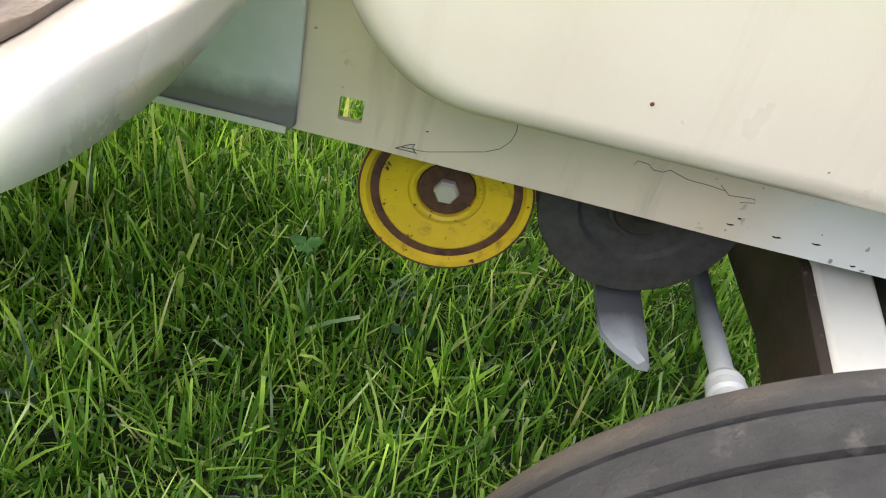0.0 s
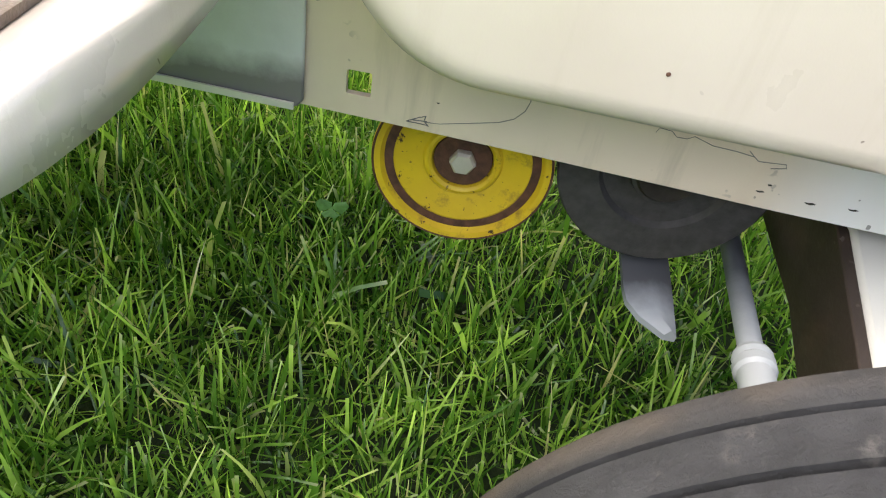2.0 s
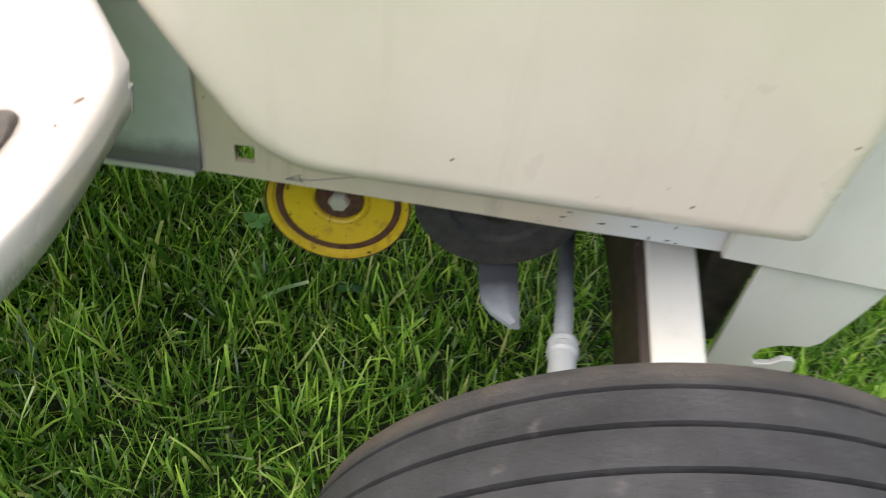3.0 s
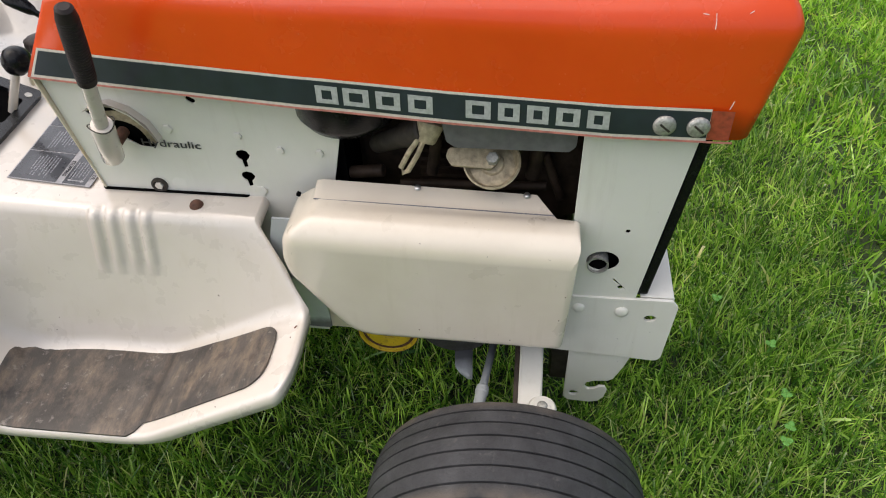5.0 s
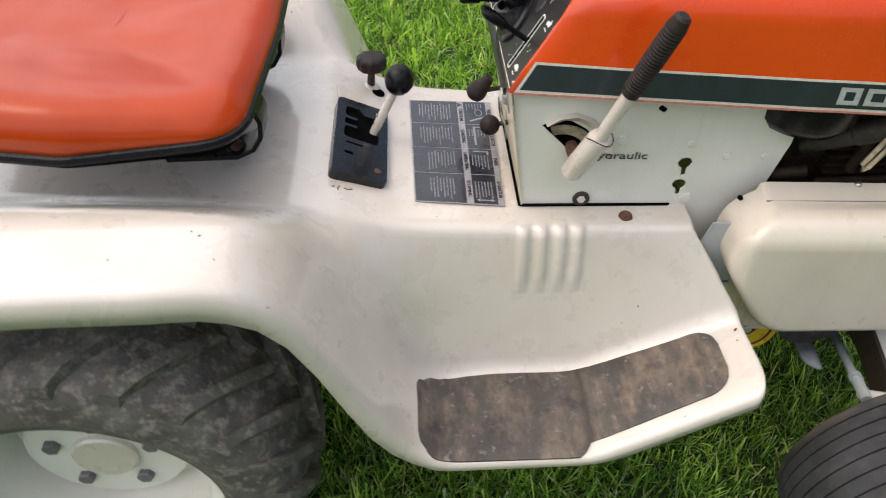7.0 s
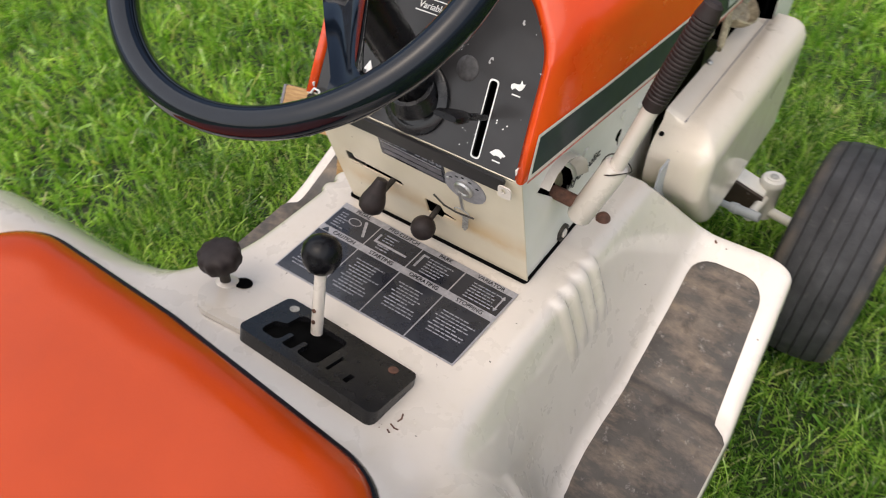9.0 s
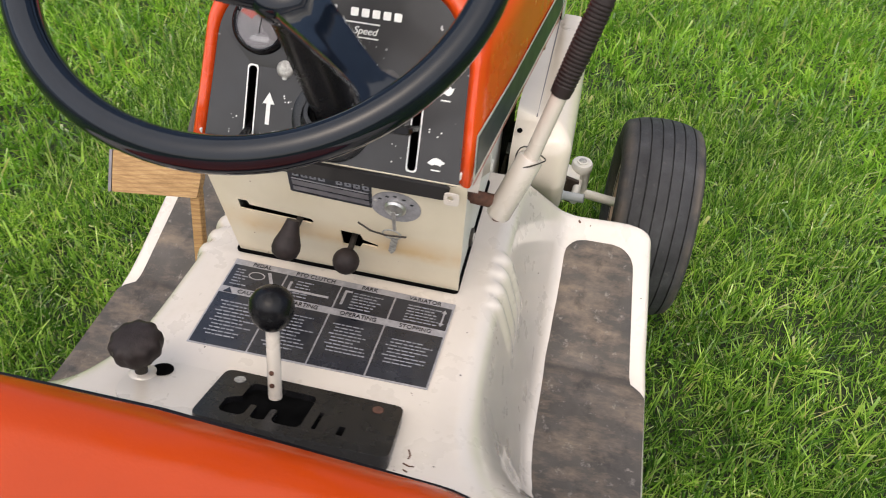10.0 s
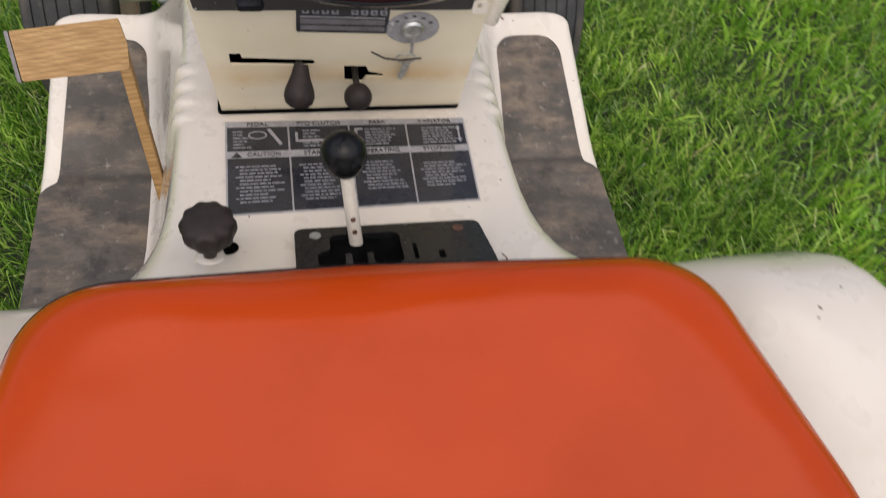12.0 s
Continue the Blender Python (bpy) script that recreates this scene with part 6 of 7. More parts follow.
def rear_wheel():
    w = tagged(new("rear_wheel"), "black bar-tread rear tyre on a white rim")
    w.parent = tractor
    prof = [(0.166, -0.086), (0.174, -0.098), (0.200, -0.108), (0.232, -0.1045), (0.252, -0.094), (0.264, -0.070), (0.270, -0.035), (0.272, 0.0)]
    prof = prof + [(r, -y) for r, y in reversed(prof[:-1])]
    bm = bmesh.new()
    lathe(bm, (0, 0, 0), (0, 1, 0), prof, 72)
    tyre = part("tyre", bm, AGRUB, w, "dusty black rear tyre", 40)
    lug_h = 0.019
    for k in range(22):
        for s in (-1, 1):
            bm = bmesh.new()
            rows = []
            a0 = 2 * math.pi * (k + (0.5 if s > 0 else 0)) / 22
            for i in range(7):
                f = i / 6
                y = s * (0.004 + 0.098 * f)
                a = a0 + 0.34 * f
                base = 0.271 - 0.030 * max(0, f - 0.35) ** 1.3 - 0.012 * max(0, f - 0.85) * 6
                top = base + lug_h * (1 - 0.25 * f)
                row = []
                for da, r in ((-0.055, base - 0.006), (-0.036, top), (0.036, top), (0.055, base - 0.006)):
                    row.append(bm.verts.new((r * math.cos(a + da), y, r * math.sin(a + da))))
                rows.append(row)
            for p, q in zip(rows, rows[1:]):
                for j in range(3):
                    bm.faces.new((p[j], p[j + 1], q[j + 1], q[j]))
            bm.faces.new(rows[0])
            bm.faces.new(rows[-1])
            part("lug", bm, AGRUB, tyre, "", 40, 0)
    bm = bmesh.new()
    lathe(bm, (0, 0, 0), (0, -1, 0), [(0.156, -0.092), (0.166, -0.090), (0.168, -0.082), (0.152, -0.070), (0.146, 0.0), (0.156, 0.070), (0.174, 0.082), (0.176, 0.091), (0.172, 0.096), (0.166, 0.092), (0.160, 0.082), (0.146, 0.066), (0.147, 0.060), (0.141, 0.044), (0.137, 0.010), (0.131, -0.016), (0.118, -0.018), (0.110, 0.004), (0.104, 0.016), (0.096, 0.019), (0.040, 0.019), (0.0, 0.019)], 72)
    rim = part("rim", bm, WHITE, w, "white painted deep steel rim with rust stains", 40)
    bm = bmesh.new()
    lathe(bm, (0, 0, 0), (0, -1, 0), [(0.043, 0.017), (0.043, 0.026), (0.040, 0.029), (0.0, 0.029)], 40)
    part("hub_cap", bm, CREAM, rim, "cream hub disc", 40)
    for k in range(5):
        a = k * 2 * math.pi / 5 + 0.3
        bolt_head((0.068 * math.cos(a), -0.018, 0.068 * math.sin(a)), (0, -1, 0), 0.012, 0.010, SHROUD, rim, "wheel_bolt", label="dark wheel bolt")
    return w


rw = rear_wheel()
for w, x, y, z in ((fw, 0.587, 0.406, 0.183), (rw, -0.571, 0.336, 0.283)):
    copy_thing(w, pose(x, CY + y, z, 0, 31, 180))
    w.matrix_basis = pose(x, CY - y, z)


# ---------- seat ----------
def seat():
    """Cushion with a rolled edge and black piping, on looped leaf springs."""
    x0, x1 = -0.345, -0.80
    edge = rounded([(x0 + 0.002, -0.230), (x0 + 0.014, 0.02), (x0 + 0.012, 0.222), (-0.52, 0.250), (x1, 0.240), (x1, -0.250), (-0.52, -0.260)], [0.062, 0.0, 0.062, 0.10, 0.08, 0.08, 0.10], 10)
    c = Vector((-0.57, 0.0))
    rings = [(0.0, 0.700, 1.0), (0.0, 0.706, 1.004), (0.0, 0.720, 1.008), (0.0, 0.735, 0.995), (0.012, 0.748, 0.96), (0.0, 0.755, 0.91), (0.0, 0.754, 0.80), (0.0, 0.748, 0.62), (0.0, 0.742, 0.40), (0.0, 0.740, 0.2)]
    rise = lambda x, z: 0.028 * max(0.0, (x - c.x) / 0.235) * max(0.0, (0.742 - z) / 0.042)     # the front edge is thinner
    bm = bmesh.new()
    loops = []
    for _, z, sc in rings:
        loops.append([bm.verts.new((c.x + (x - c.x) * sc, CY + y * sc, z + rise(x, z) + 0.03 * (-(x - c.x) * sc) / 0.25 - 0.010 * max(0.0, 1 - abs(y * sc) / 0.14) * (1 if sc < 0.99 else 0) * max(0.0, (x - c.x) / 0.23 - 0.45) + 0.0022 * noise.noise(Vector((x * 9, y * 9, z * 9))))) for x, y in edge])
    n = len(edge)
    for p, q in zip(loops, loops[1:]):
        for i in range(n):
            bm.faces.new((p[i], p[(i + 1) % n], q[(i + 1) % n], q[i]))
    bm.faces.new(loops[-1])
    bm.faces.new(loops[0])
    cushion = part("seat_cushion", bm, VINYL, tractor, "smooth orange vinyl seat cushion with black piping", 70)
    bm = bmesh.new()
    sweep(bm, [(c.x + (x - c.x) * 1.002, CY + y * 1.004, 0.697 + rise(x, 0.697) + 0.03 * (-(x - c.x)) / 0.25) for x, y in edge], 0.0065, 8, True)
    part("piping", bm, BLACKP, cushion, "black edge piping under the cushion")
    bm = bmesh.new()
    plate(bm, [(c.x + (x - c.x) * 0.97, CY + y * 0.97) for x, y in edge], lambda u, v, w: Vector((u, v, 0.690 - w + rise(u, 0.705) + 0.03 * (-(u - c.x)) / 0.25)), 0.008)
    part("seat_pan", bm, DARK, cushion, "black steel seat pan")
    # looped strap springs at the front
    for s in (-1, 1):
        bm = bmesh.new()
        y0 = 0.017 + s * 0.109
        loop = [Vector((-0.47, 0, 0.688)), Vector((-0.395, 0, 0.688)), Vector((-0.368, 0, 0.684)), Vector((-0.350, 0, 0.671)), Vector((-0.342, 0, 0.650)), Vector((-0.344, 0, 0.628)), Vector((-0.356, 0, 0.609)), Vector((-0.378, 0, 0.598)), Vector((-0.47, 0, 0.595))]
        prev = None
        for i, p in enumerate(loop):
            a, b = loop[max(0, i - 1)], loop[min(len(loop) - 1, i + 1)]
            d = (b - a).normalized()
            nn = Vector((d.z, 0, -d.x)) * 0.003
            cur = [bm.verts.new(p + nn + Vector((0, y0 - 0.024, 0))), bm.verts.new(p + nn + Vector((0, y0 + 0.024, 0))), bm.verts.new(p - nn + Vector((0, y0 + 0.024, 0))), bm.verts.new(p - nn + Vector((0, y0 - 0.024, 0)))]
            if prev:
                for k in range(4):
                    bm.faces.new((prev[k], prev[(k + 1) % 4], cur[(k + 1) % 4], cur[k]))
            else:
                bm.faces.new(cur)
            prev = cur
        bm.faces.new(prev)
        sp = part("seat_spring", bm, BLACKP, cushion, "black looped strap spring under the seat", 50)
        bm = bmesh.new()
        lathe(bm, (-0.380, y0 - 0.004, 0.5995), (0, 0, 1), [(0.010, 0), (0.010, 0.006), (0.007, 0.008), (0, 0.0085)], 6)
        part("spring_bolt", bm, RUST, sp, "rusty bolt through the strap")


seat()


# ---------- shift gate, levers, knobs ----------
def shift_gate():
    o = Vector((-0.190, -0.0245, 0.5385))
    up = Vector((-0.073, 0, 0.031)).normalized()
    gate = frame_plane(o, (0, -1, 0), up)          # u to the right, v to the rear
    n = gate(0, 0, 1) - gate(0, 0, 0)
    sg = 1 if n.z > 0 else -1
    on = lambda u, v, w: gate(u, v, sg * w)
    outline = rounded([(-0.0915, 0.0), (0.0885, 0.0), (0.0930, 0.079), (-0.0905, 0.079)], 0.010, 5)
    h = [
        # gear pattern: one cross slot with three legs
        rounded([(-0.059, 0.014), (0.007, 0.014), (0.007, 0.066), (-0.021, 0.066), (-0.020, 0.047), (-0.026, 0.047), (-0.026, 0.066), (-0.040, 0.066), (-0.040, 0.047), (-0.046, 0.047), (-0.046, 0.066), (-0.071, 0.066), (-0.071, 0.044), (-0.059, 0.038)], [0.008, 0.008, 0.008, 0.008, 0.002, 0.002, 0.004, 0.004, 0.002, 0.002, 0.008, 0.008, 0.006, 0.004], 4),
        rounded([(0.017, 0.036), (0.021, 0.036), (0.021, 0.062), (0.017, 0.062)], 0.001, 2),
        rounded([(0.040, 0.050), (0.046, 0.050), (0.046, 0.063), (0.040, 0.063)], 0.001, 2),
    ]
    bm = bmesh.new()
    plate(bm, rounded([(-0.180, -0.004), (-0.120, -0.004), (0.085, 0.006), (0.089, 0.073), (-0.088, 0.073), (-0.150, 0.080), (-0.180, 0.055)], [0.02, 0.02, 0.006, 0.006, 0.02, 0.03, 0.03], 6), lambda u, v, w: on(u, v, w - 0.005), 0.0055)
    part("gate_pad", bm, CREAM, fender_deck, "pressed flat pad under the gear gate", 40, 0.0022, 3)
    bm = bmesh.new()
    plate(bm, outline, lambda u, v, w: on(u, v, w - 0.009), 0.019, h)
    g = part("shift_gate", bm, GATEP, tractor, "black plastic gear shift gate with stepped slots", 30, 0.0034, 3)
    for u, v, m in ((-0.072, 0.014, SCREW), (0.066, 0.014, RUST)):
        bm = bmesh.new()
        lathe(bm, on(u, v, 0.010), n * sg, [(0.0055, 0), (0.0055, 0.0008), (0, 0.0012)], 16)
        part("screw", bm, m, g, "small screw head in the gate")
    bm = bmesh.new()
    plate(bm, rounded([(-0.074, 0.010), (0.062, 0.010), (0.062, 0.069), (-0.074, 0.069)], 0.004, 3), lambda u, v, w: on(u, v, 0.0012 + w), 0.002)
    part("gate_floor", bm, DARK, g, "dark inside of the gate")
    # shift lever with a black ball
    foot, ball = Vector((-0.214, 0.0075, 0.533)), Vector((-0.1665, 0.0185, 0.632))
    bm = bmesh.new()
    rod(bm, foot, ball, 0.0068, 0.0064, 20)
    lever = part("shift_lever", bm, CREAM, tractor, "cream painted gear lever with a black ball knob")
    for f in (0.42, 0.30):
        p = foot.lerp(ball, f)
        button(p + Vector((-0.0062, 0.0, 0.003)), (-1, 0, 0.5), 0.0025, 0.0006, RUST, lever, "paint_chip", "dark chip in the paint")
    bm = bmesh.new()
    d = (ball - foot).normalized()
    lathe(bm, ball - d * 0.021, d, [(0.009, 0.0), (0.0145, 0.004), (0.0195, 0.012), (0.0212, 0.021), (0.0195, 0.031), (0.0140, 0.038), (0.007, 0.0415), (0, 0.0424)], 32)
    part("ball_knob", bm, BLACKP, lever, "worn black ball knob", 70)
    # fluted knob on a pressed boss
    k = Vector((-0.2105, 0.139, 0.592))
    bm = bmesh.new()
    seg = 72
    rows = []
    for z, r, fl in ((-0.010, 0.013, 0), (-0.008, 0.0225, 0.6), (-0.002, 0.0245, 1), (0.006, 0.0245, 1), (0.010, 0.0225, 0.8), (0.0125, 0.017, 0.3), (0.0135, 0.008, 0)):
        rows.append([bm.verts.new(k + Vector(((r - fl * 0.0011 * (1 + math.cos(10 * 2 * math.pi * i / seg))) * math.cos(2 * math.pi * i / seg), (r - fl * 0.0011 * (1 + math.cos(10 * 2 * math.pi * i / seg))) * math.sin(2 * math.pi * i / seg), z))) for i in range(seg)])
    for p, q in zip(rows, rows[1:]):
        for i in range(seg):
            bm.faces.new((p[i], p[(i + 1) % seg], q[(i + 1) % seg], q[i]))
    bm.faces.new(rows[-1])
    bm.faces.new(rows[0])
    kn = part("height_knob", bm, GRIP, tractor, "dark fluted round knob on the deck", 50)
    bm = bmesh.new()
    rod(bm, k - Vector((0.004, -0.006, 0.06)), k, 0.006)
    part("stem", bm, GREASE, kn)
    bm = bmesh.new()
    lathe(bm, (k.x + 0.009, k.y - 0.010, 0.5440), (0.39, 0, 0.92), [(0.0105, 0), (0.0105, 0.0016), (0, 0.0018)], 16)
    part("hole", bm, DARK, fender_deck, "dark oval hole in the deck")
    bm = bmesh.new()
    lathe(bm, (k.x - 0.002, k.y + 0.004, 0.5445), (0.39, 0, 0.92), [(0.016, -0.002), (0.014, 0.004), (0.010, 0.007), (0, 0.0075)], 32)
    part("boss", bm, CREAM, fender_deck, "pressed cream boss under the knob", 60)


shift_gate()


def hydraulic_lever():
    a, b, c, d = Vector((0.054, -0.160, 0.606)), Vector((0.073, -0.183, 0.668)), Vector((0.091, -0.201, 0.738)), Vector((0.1195, -0.229, 0.845))
    bm = bmesh.new()
    lathe(bm, a - (b - a).normalized() * 0.012, b - a, [(0, 0), (0.0125, 0.002), (0.0145, 0.006), (0.0145, 0.078), (0.0130, 0.082), (0, 0.083)], 28)
    lev = part("hydraulic_lever", bm, CREAM, tractor, "cream painted lever with a black ribbed grip")
    bm = bmesh.new()
    rod(bm, b, c + (d - c) * 0.1, 0.0086)
    part("shaft", bm, CREAM, lev, "cream lever shaft")
    bm = bmesh.new()
    L = (d - c).length
    prof = [(0.0088, 0.0), (0.0108, 0.002), (0.0112, 0.008)]
    i = 0.012
    while i < L - 0.016:
        g = 0.0112 + 0.0012 * math.sin(math.pi * i / L)
        prof += [(g, i), (g - 0.0008, i + 0.0010), (g - 0.0008, i + 0.0018), (g, i + 0.0028)]
        i += 0.0042
    prof += [(0.0106, L - 0.010), (0.0094, L - 0.003), (0.006, L), (0, L)]
    lathe(bm, c, d - c, prof, 28)
    part("grip", bm, GRIP, lev, "dark ribbed rubber grip", 30)
    # wire clip and pivot bracket behind
    bm = bmesh.new()
    sweep(bm, [b + Vector((0.016 * math.cos(t), 0.016 * math.sin(t), 0.004 * math.sin(2 * t))) for t in [2 * math.pi * k / 20 for k in range(20)]], 0.0008, 6, True)
    part("wire_clip", bm, GREASE, lev, "thin dark wire clip")
    bm = bmesh.new()
    rod(bm, (0.056, -0.12, 0.615), (0.056, -0.168, 0.612), 0.008)
    part("pivot", bm, RUST, lev, "rusty pivot bolt")


hydraulic_lever()


# ---------- brake pedal ----------
def pedal():
    """Wooden pedal block on a wooden leg, with a dark edge strip."""
    bm = bmesh.new()
    # block: outer end at y 0.36, inner end over the leg
    a, b = Vector((0.094, 0.364, 0.514)), Vector((0.110, 0.260, 0.514))
    along = (b - a).normalized()
    n = Vector((-0.75, -0.18, 0.62)).normalized()
    up = n.cross(along).normalized()
    if up.z < 0:
        up = -up
    L = (b - a).length
    place = lambda u, v, w: a + along * u + up * v - n * w
    plate(bm, rounded([(0.0, -0.028), (L + 0.010, -0.028), (L + 0.014, 0.0), (L + 0.010, 0.030), (0.0, 0.028)], 0.003, 3), place, 0.020)
    blk = part("brake_pedal", bm, WOOD, tractor, "worn wooden brake pedal block on a leg", 30, 0.002)
    bm = bmesh.new()
    plate(bm, rounded([(-0.005, -0.028), (-0.001, -0.028), (-0.001, 0.028), (-0.005, 0.028)], 0.001, 2), place, 0.022)
    part("end_strip", bm, SHROUD, blk, "grey end strip of the pedal")
    bm = bmesh.new()
    p, q = b + up * -0.005 - n * 0.006 + along * 0.0055, Vector((0.030, 0.236, 0.325))
    d = (q - p)
    x = Vector((0, 1, 0))
    y = d.normalized().cross(x).normalized()
    secs = [[bm.verts.new(c + x * sx * 0.0068 + y * sy * 0.007) for sx, sy in ((-1, -1), (1, -1), (1, 1), (-1, 1))] for c in (p, p.lerp(q, 0.5), q)]
    for s1, s2 in zip(secs, secs[1:]):
        for k in range(4):
            bm.faces.new((s1[k], s1[(k + 1) % 4], s2[(k + 1) % 4], s2[k]))
    bm.faces.new(secs[0])
    bm.faces.new(secs[-1])
    part("pedal_leg", bm, WOOD, blk, "narrow wooden leg of the pedal", 30, 0.0015)


pedal()


# ---------- instruction label ----------
def label_plate():
    place = lambda u, v, w: Vector((-0.020 - v * (1.055 - 0.25 * u) - 0.016 * u, 0.135 - u - 0.026 * v * (1 - u / 0.1325), 0.5198 + 0.0665 * v + w))     # u to the right, v to the rear
    bm = bmesh.new()
    plate(bm, [(0, 0), (0.265, 0), (0.265, 0.126), (0, 0.126)], place, 0.0008)
    base = part("instruction_label", bm, LABELS, tractor, "silver and black printed operating label on the deck", 30)
    top = [(0.002, 0.066, "PEDAL"), (0.068, 0.132, "PTO CLUTCH"), (0.134, 0.196, "PARK"), (0.198, 0.263, "VARIATOR")]
    low = [(0.002, 0.066, "CAUTION"), (0.068, 0.132, "STARTING"), (0.134, 0.196, "OPERATING"), (0.198, 0.263, "STOPPING")]
    rng = random.Random(4)

    def words(text, u, v, size):
        lettering(text, size, lambda x, y, w: place(u + x, v - y, 0.0011 + w), LABELK, base)

    for cells, v0, v1, vt in ((top, 0.009, 0.043, 0.0048), (low, 0.053, 0.124, 0.0482)):
        for i, (a, b, text) in enumerate(cells):
            bm = bmesh.new()
            plate(bm, [(a, v0), (b, v0), (b, v1), (a, v1)], lambda u, v, w: place(u, v, 0.0008 + w), 0.0004)
            cell = part("label_cell", bm, LABELK, base, "", 30)
            words(text, (a + b) / 2 + (0.006 if text == "CAUTION" else 0), vt, 0.0078)
            rows = 6 if v0 < 0.02 else 11
            for r in range(rows):
                v = v0 + (0.006 if v0 < 0.02 else 0.011) + r * (0.0045 if v0 < 0.02 else 0.0046)
                if v > v1 - 0.004 or (v0 > 0.02 and rng.random() < 0.06):
                    continue
                if v0 < 0.02 and i < 1:
                    s0, s1 = a + 0.006, a + rng.uniform(0.014, 0.028)
                elif v0 < 0.02 and i == 1:
                    s0, s1 = a + 0.014, a + rng.uniform(0.028, 0.036)
                elif v0 < 0.02:
                    s0, s1 = a + 0.016, b - rng.uniform(0.010, 0.022)
                else:
                    s0, s1 = a + (0.008 if r % 3 == 0 else 0.012), b - rng.uniform(0.005, 0.024)
                    if (i == 3 and (r < 1 or r > 8)) or (i == 2 and r > 8):
                        continue
                # a line of unreadable print: several plain dashes of word length
                x = s0
                bm = bmesh.new()
                while x < s1:
                    wl = rng.uniform(0.003, 0.009)
                    e = min(x + wl, s1)
                    if e - x > 0.001:
                        plate(bm, [(x, v), (e, v), (e, v + 0.0015), (x, v + 0.0015)], lambda u, q, w: place(u, q, 0.0012 + w), 0.0002)
                    x = e + 0.0012
                part("print_line", bm, PRINT, cell, "", 30)
    # caution triangle, lever diagrams and arrow as plain shapes
    def mark(outline, material=LABELS, name="diagram", holes=()):
        bm = bmesh.new()
        plate(bm, outline, lambda u, v, w: place(u, v, 0.0013 + w), 0.0003, holes)
        part(name, bm, material, base, "", 30)

    mark([(0.006, 0.052), (0.0115, 0.0445), (0.017, 0.052)], LABELK, "warning_triangle")
    mark([(0.044, 0.013), (0.048, 0.012), (0.060, 0.034), (0.057, 0.036)])
    mark(ellipse(0.034, 0.021, 0.010, 0.006, 16), LABELS, "diagram", [ellipse(0.034, 0.021, 0.0085, 0.0048, 16)])
    mark([(0.074, 0.018), (0.077, 0.018), (0.077, 0.029), (0.124, 0.029), (0.124, 0.032), (0.074, 0.032)])
    mark([(0.139, 0.014), (0.148, 0.014), (0.148, 0.0165), (0.142, 0.0165), (0.142, 0.036), (0.139, 0.036)])
    mark([(0.256, 0.013), (0.259, 0.018), (0.257, 0.018), (0.257, 0.034), (0.259, 0.034), (0.256, 0.039), (0.253, 0.034), (0.255, 0.034), (0.255, 0.018), (0.253, 0.018)])


label_plate()


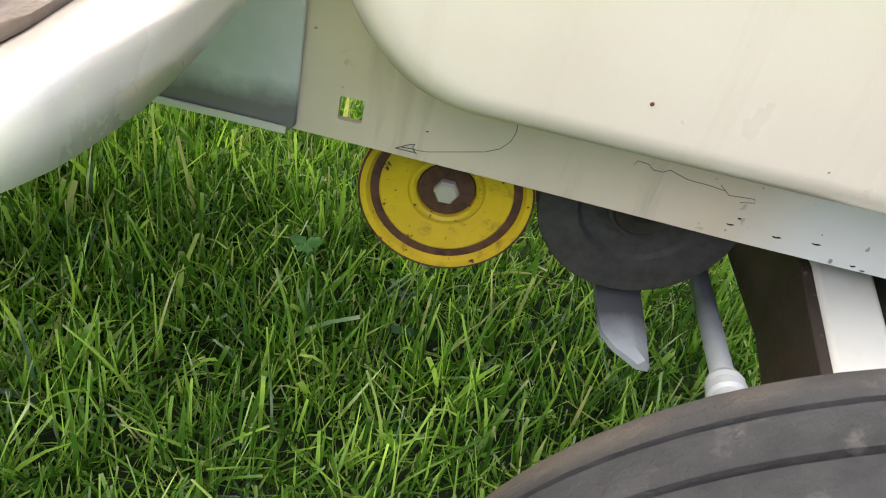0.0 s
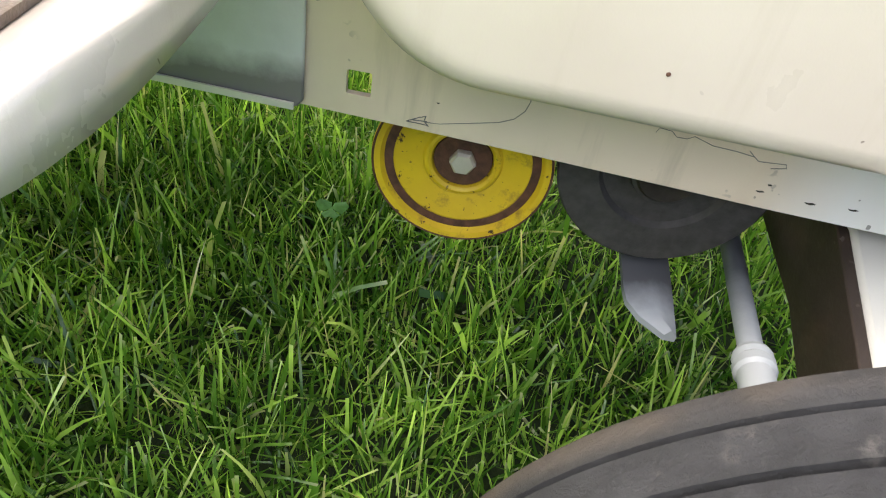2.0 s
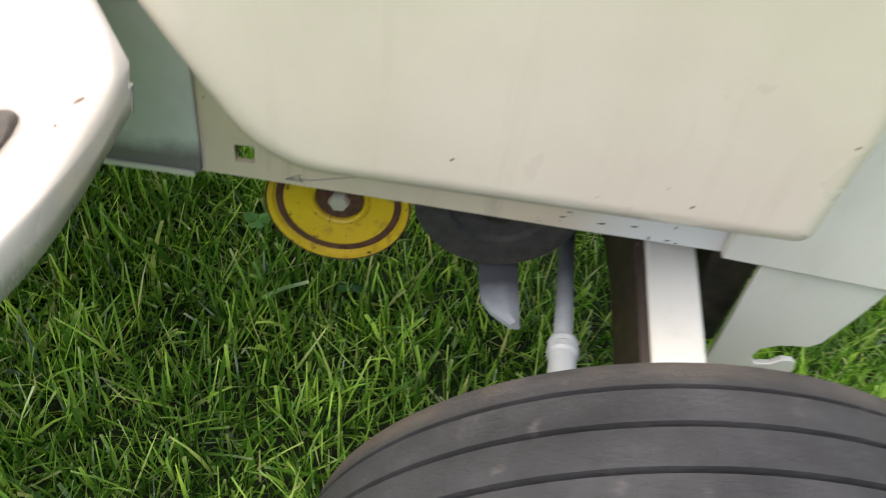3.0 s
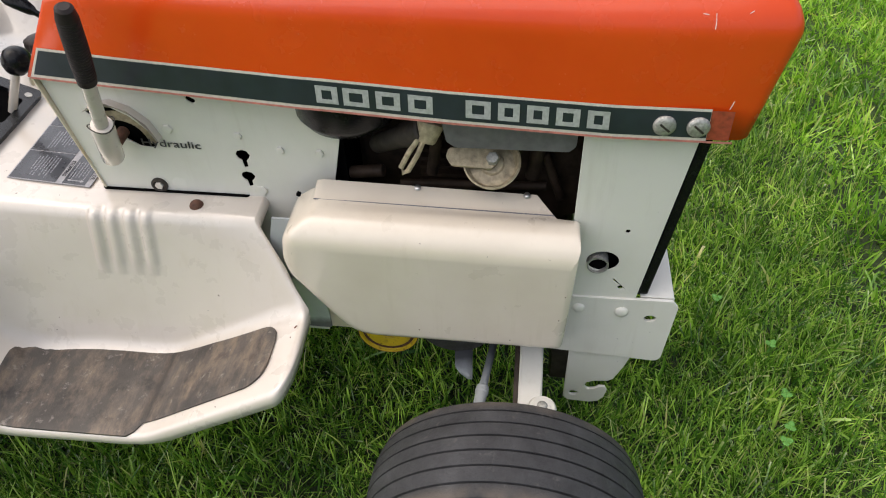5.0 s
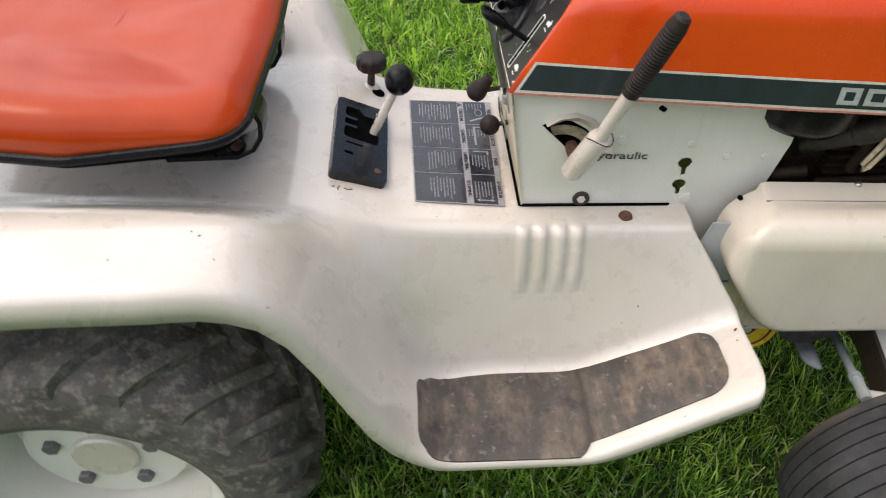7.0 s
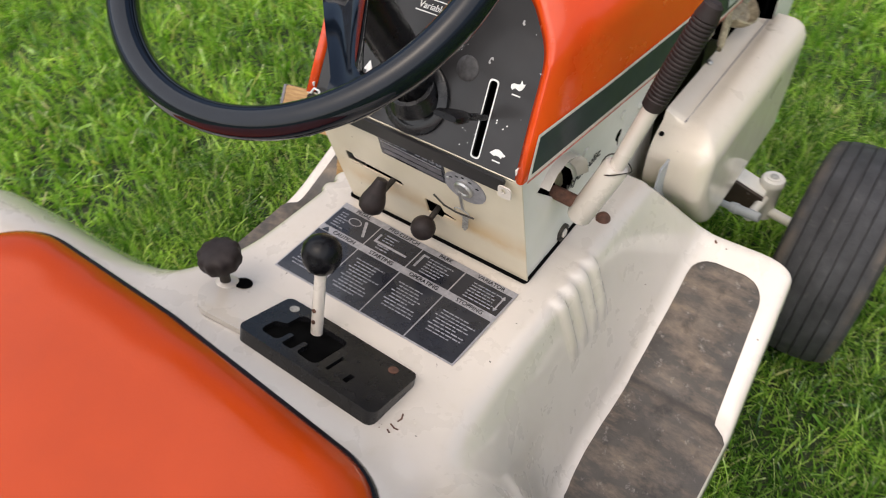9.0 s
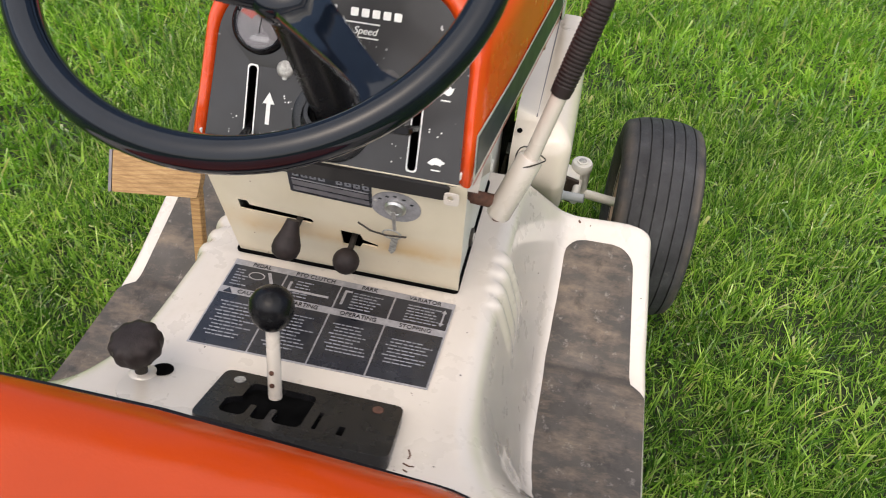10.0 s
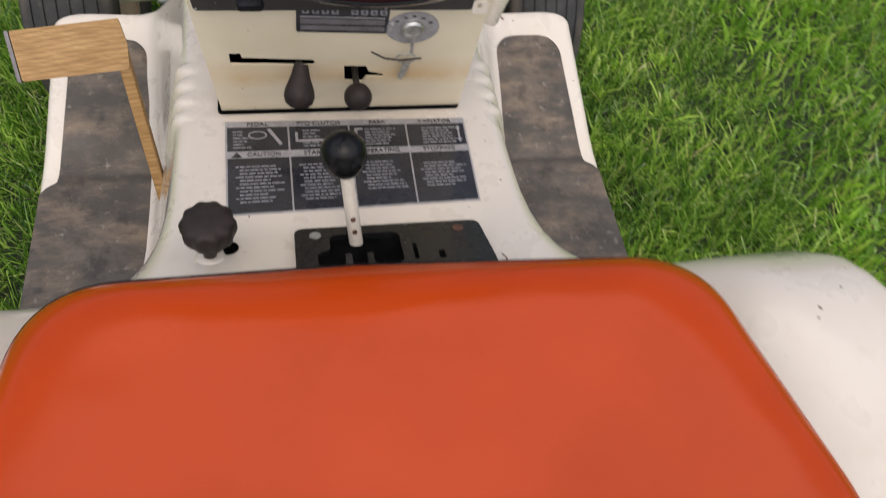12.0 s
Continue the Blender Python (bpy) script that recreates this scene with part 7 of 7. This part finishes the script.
# ---------- chips in the deck paint, scratches on the hood ----------
def deck_marks():
    bpy.context.view_layer.update()
    rng = random.Random(7)
    spots = [(0.290, -0.262, 0.0032), (0.287, -0.279, 0.0016), (0.100, -0.2535, 0.0016), (0.092, -0.2525, 0.0022), (0.083, -0.253, 0.0012), (-0.371, -0.341, 0.0022), (-0.380, -0.335, 0.0016), (-0.352, -0.372, 0.0014), (-0.30, -0.405, 0.0014), (0.115, -0.352, 0.0012), (0.20, -0.368, 0.0014), (-0.10, -0.238, 0.0012), (0.165, -0.215, 0.0018), (0.145, -0.222, 0.0010), (-0.060, -0.150, 0.0010), (-0.155, 0.11, 0.0014), (0.190, 0.365, 0.0016), (-0.12, -0.155, 0.0014), (-0.245, -0.155, 0.0012), (-0.45, -0.38, 0.0016)]
    for x, y, r in spots:
        ok, at, nor, _ = fender_deck.ray_cast(Vector((x, y, 1.2)), Vector((0, 0, -1)))
        if not ok:
            continue
        d, a, b = basis(nor)
        ring = [(1.0, 0.1), (0.5, 0.8), (-0.2, 0.6), (-1.0, 0.5), (-0.7, -0.5), (0.0, -0.8), (0.7, -0.6)]
        k = rng.uniform(0, 6.28)
        bm = bmesh.new()
        pts = [(r * (u * math.cos(k) - v * math.sin(k) * 0.7), r * (u * math.sin(k) + v * math.cos(k) * 0.7)) for u, v in ring]
        plate(bm, pts, lambda u, v, w: at + a * u + b * v + d * (w - 0.0001), 0.0003)
        part("paint_chip", bm, RUST if r > 0.0015 else GREASE, fender_deck, "dark chip in the paint")
    # small rubbed marks in the paint beside the gear gate
    for pts in ([(-0.232, -0.129), (-0.238, -0.132), (-0.243, -0.131)], [(-0.249, -0.128), (-0.251, -0.134), (-0.250, -0.138)], [(-0.256, -0.130), (-0.258, -0.134)]):
        line = []
        for x, y in pts:
            ok, at, nor, _ = fender_deck.ray_cast(Vector((x, y, 1.2)), Vector((0, 0, -1)))
            if ok:
                line.append(at)
        if len(line) > 1:
            bm = bmesh.new()
            sweep(bm, line, 0.0009, 6, up=(0, 0, 1))
            part("scratch", bm, RUST, fender_deck, "small brown rubbed mark in the paint")
    # short pale scratches near the nose of the hood
    ob = bpy.data.objects["hood"]
    for pts in ([(0.768, -0.21, 0.826), (0.769, -0.21, 0.818), (0.769, -0.21, 0.812)], [(0.755, -0.21, 0.826), (0.761, -0.21, 0.825)], [(0.806, -0.21, 0.732), (0.803, -0.21, 0.722)], [(0.800, -0.21, 0.826), (0.804, -0.21, 0.828)]):
        line = []
        for p in pts:
            ok, at, nor, _ = ob.ray_cast(Vector((p[0], -0.4, p[2])), Vector((0, 1, 0)))
            if ok:
                line.append(at)
        if len(line) > 1:
            bm = bmesh.new()
            sweep(bm, line, 0.0004, 6, up=(0, 1, 0))
            part("scratch", bm, WHITEI, ob, "short pale scratch in the orange paint")


deck_marks()
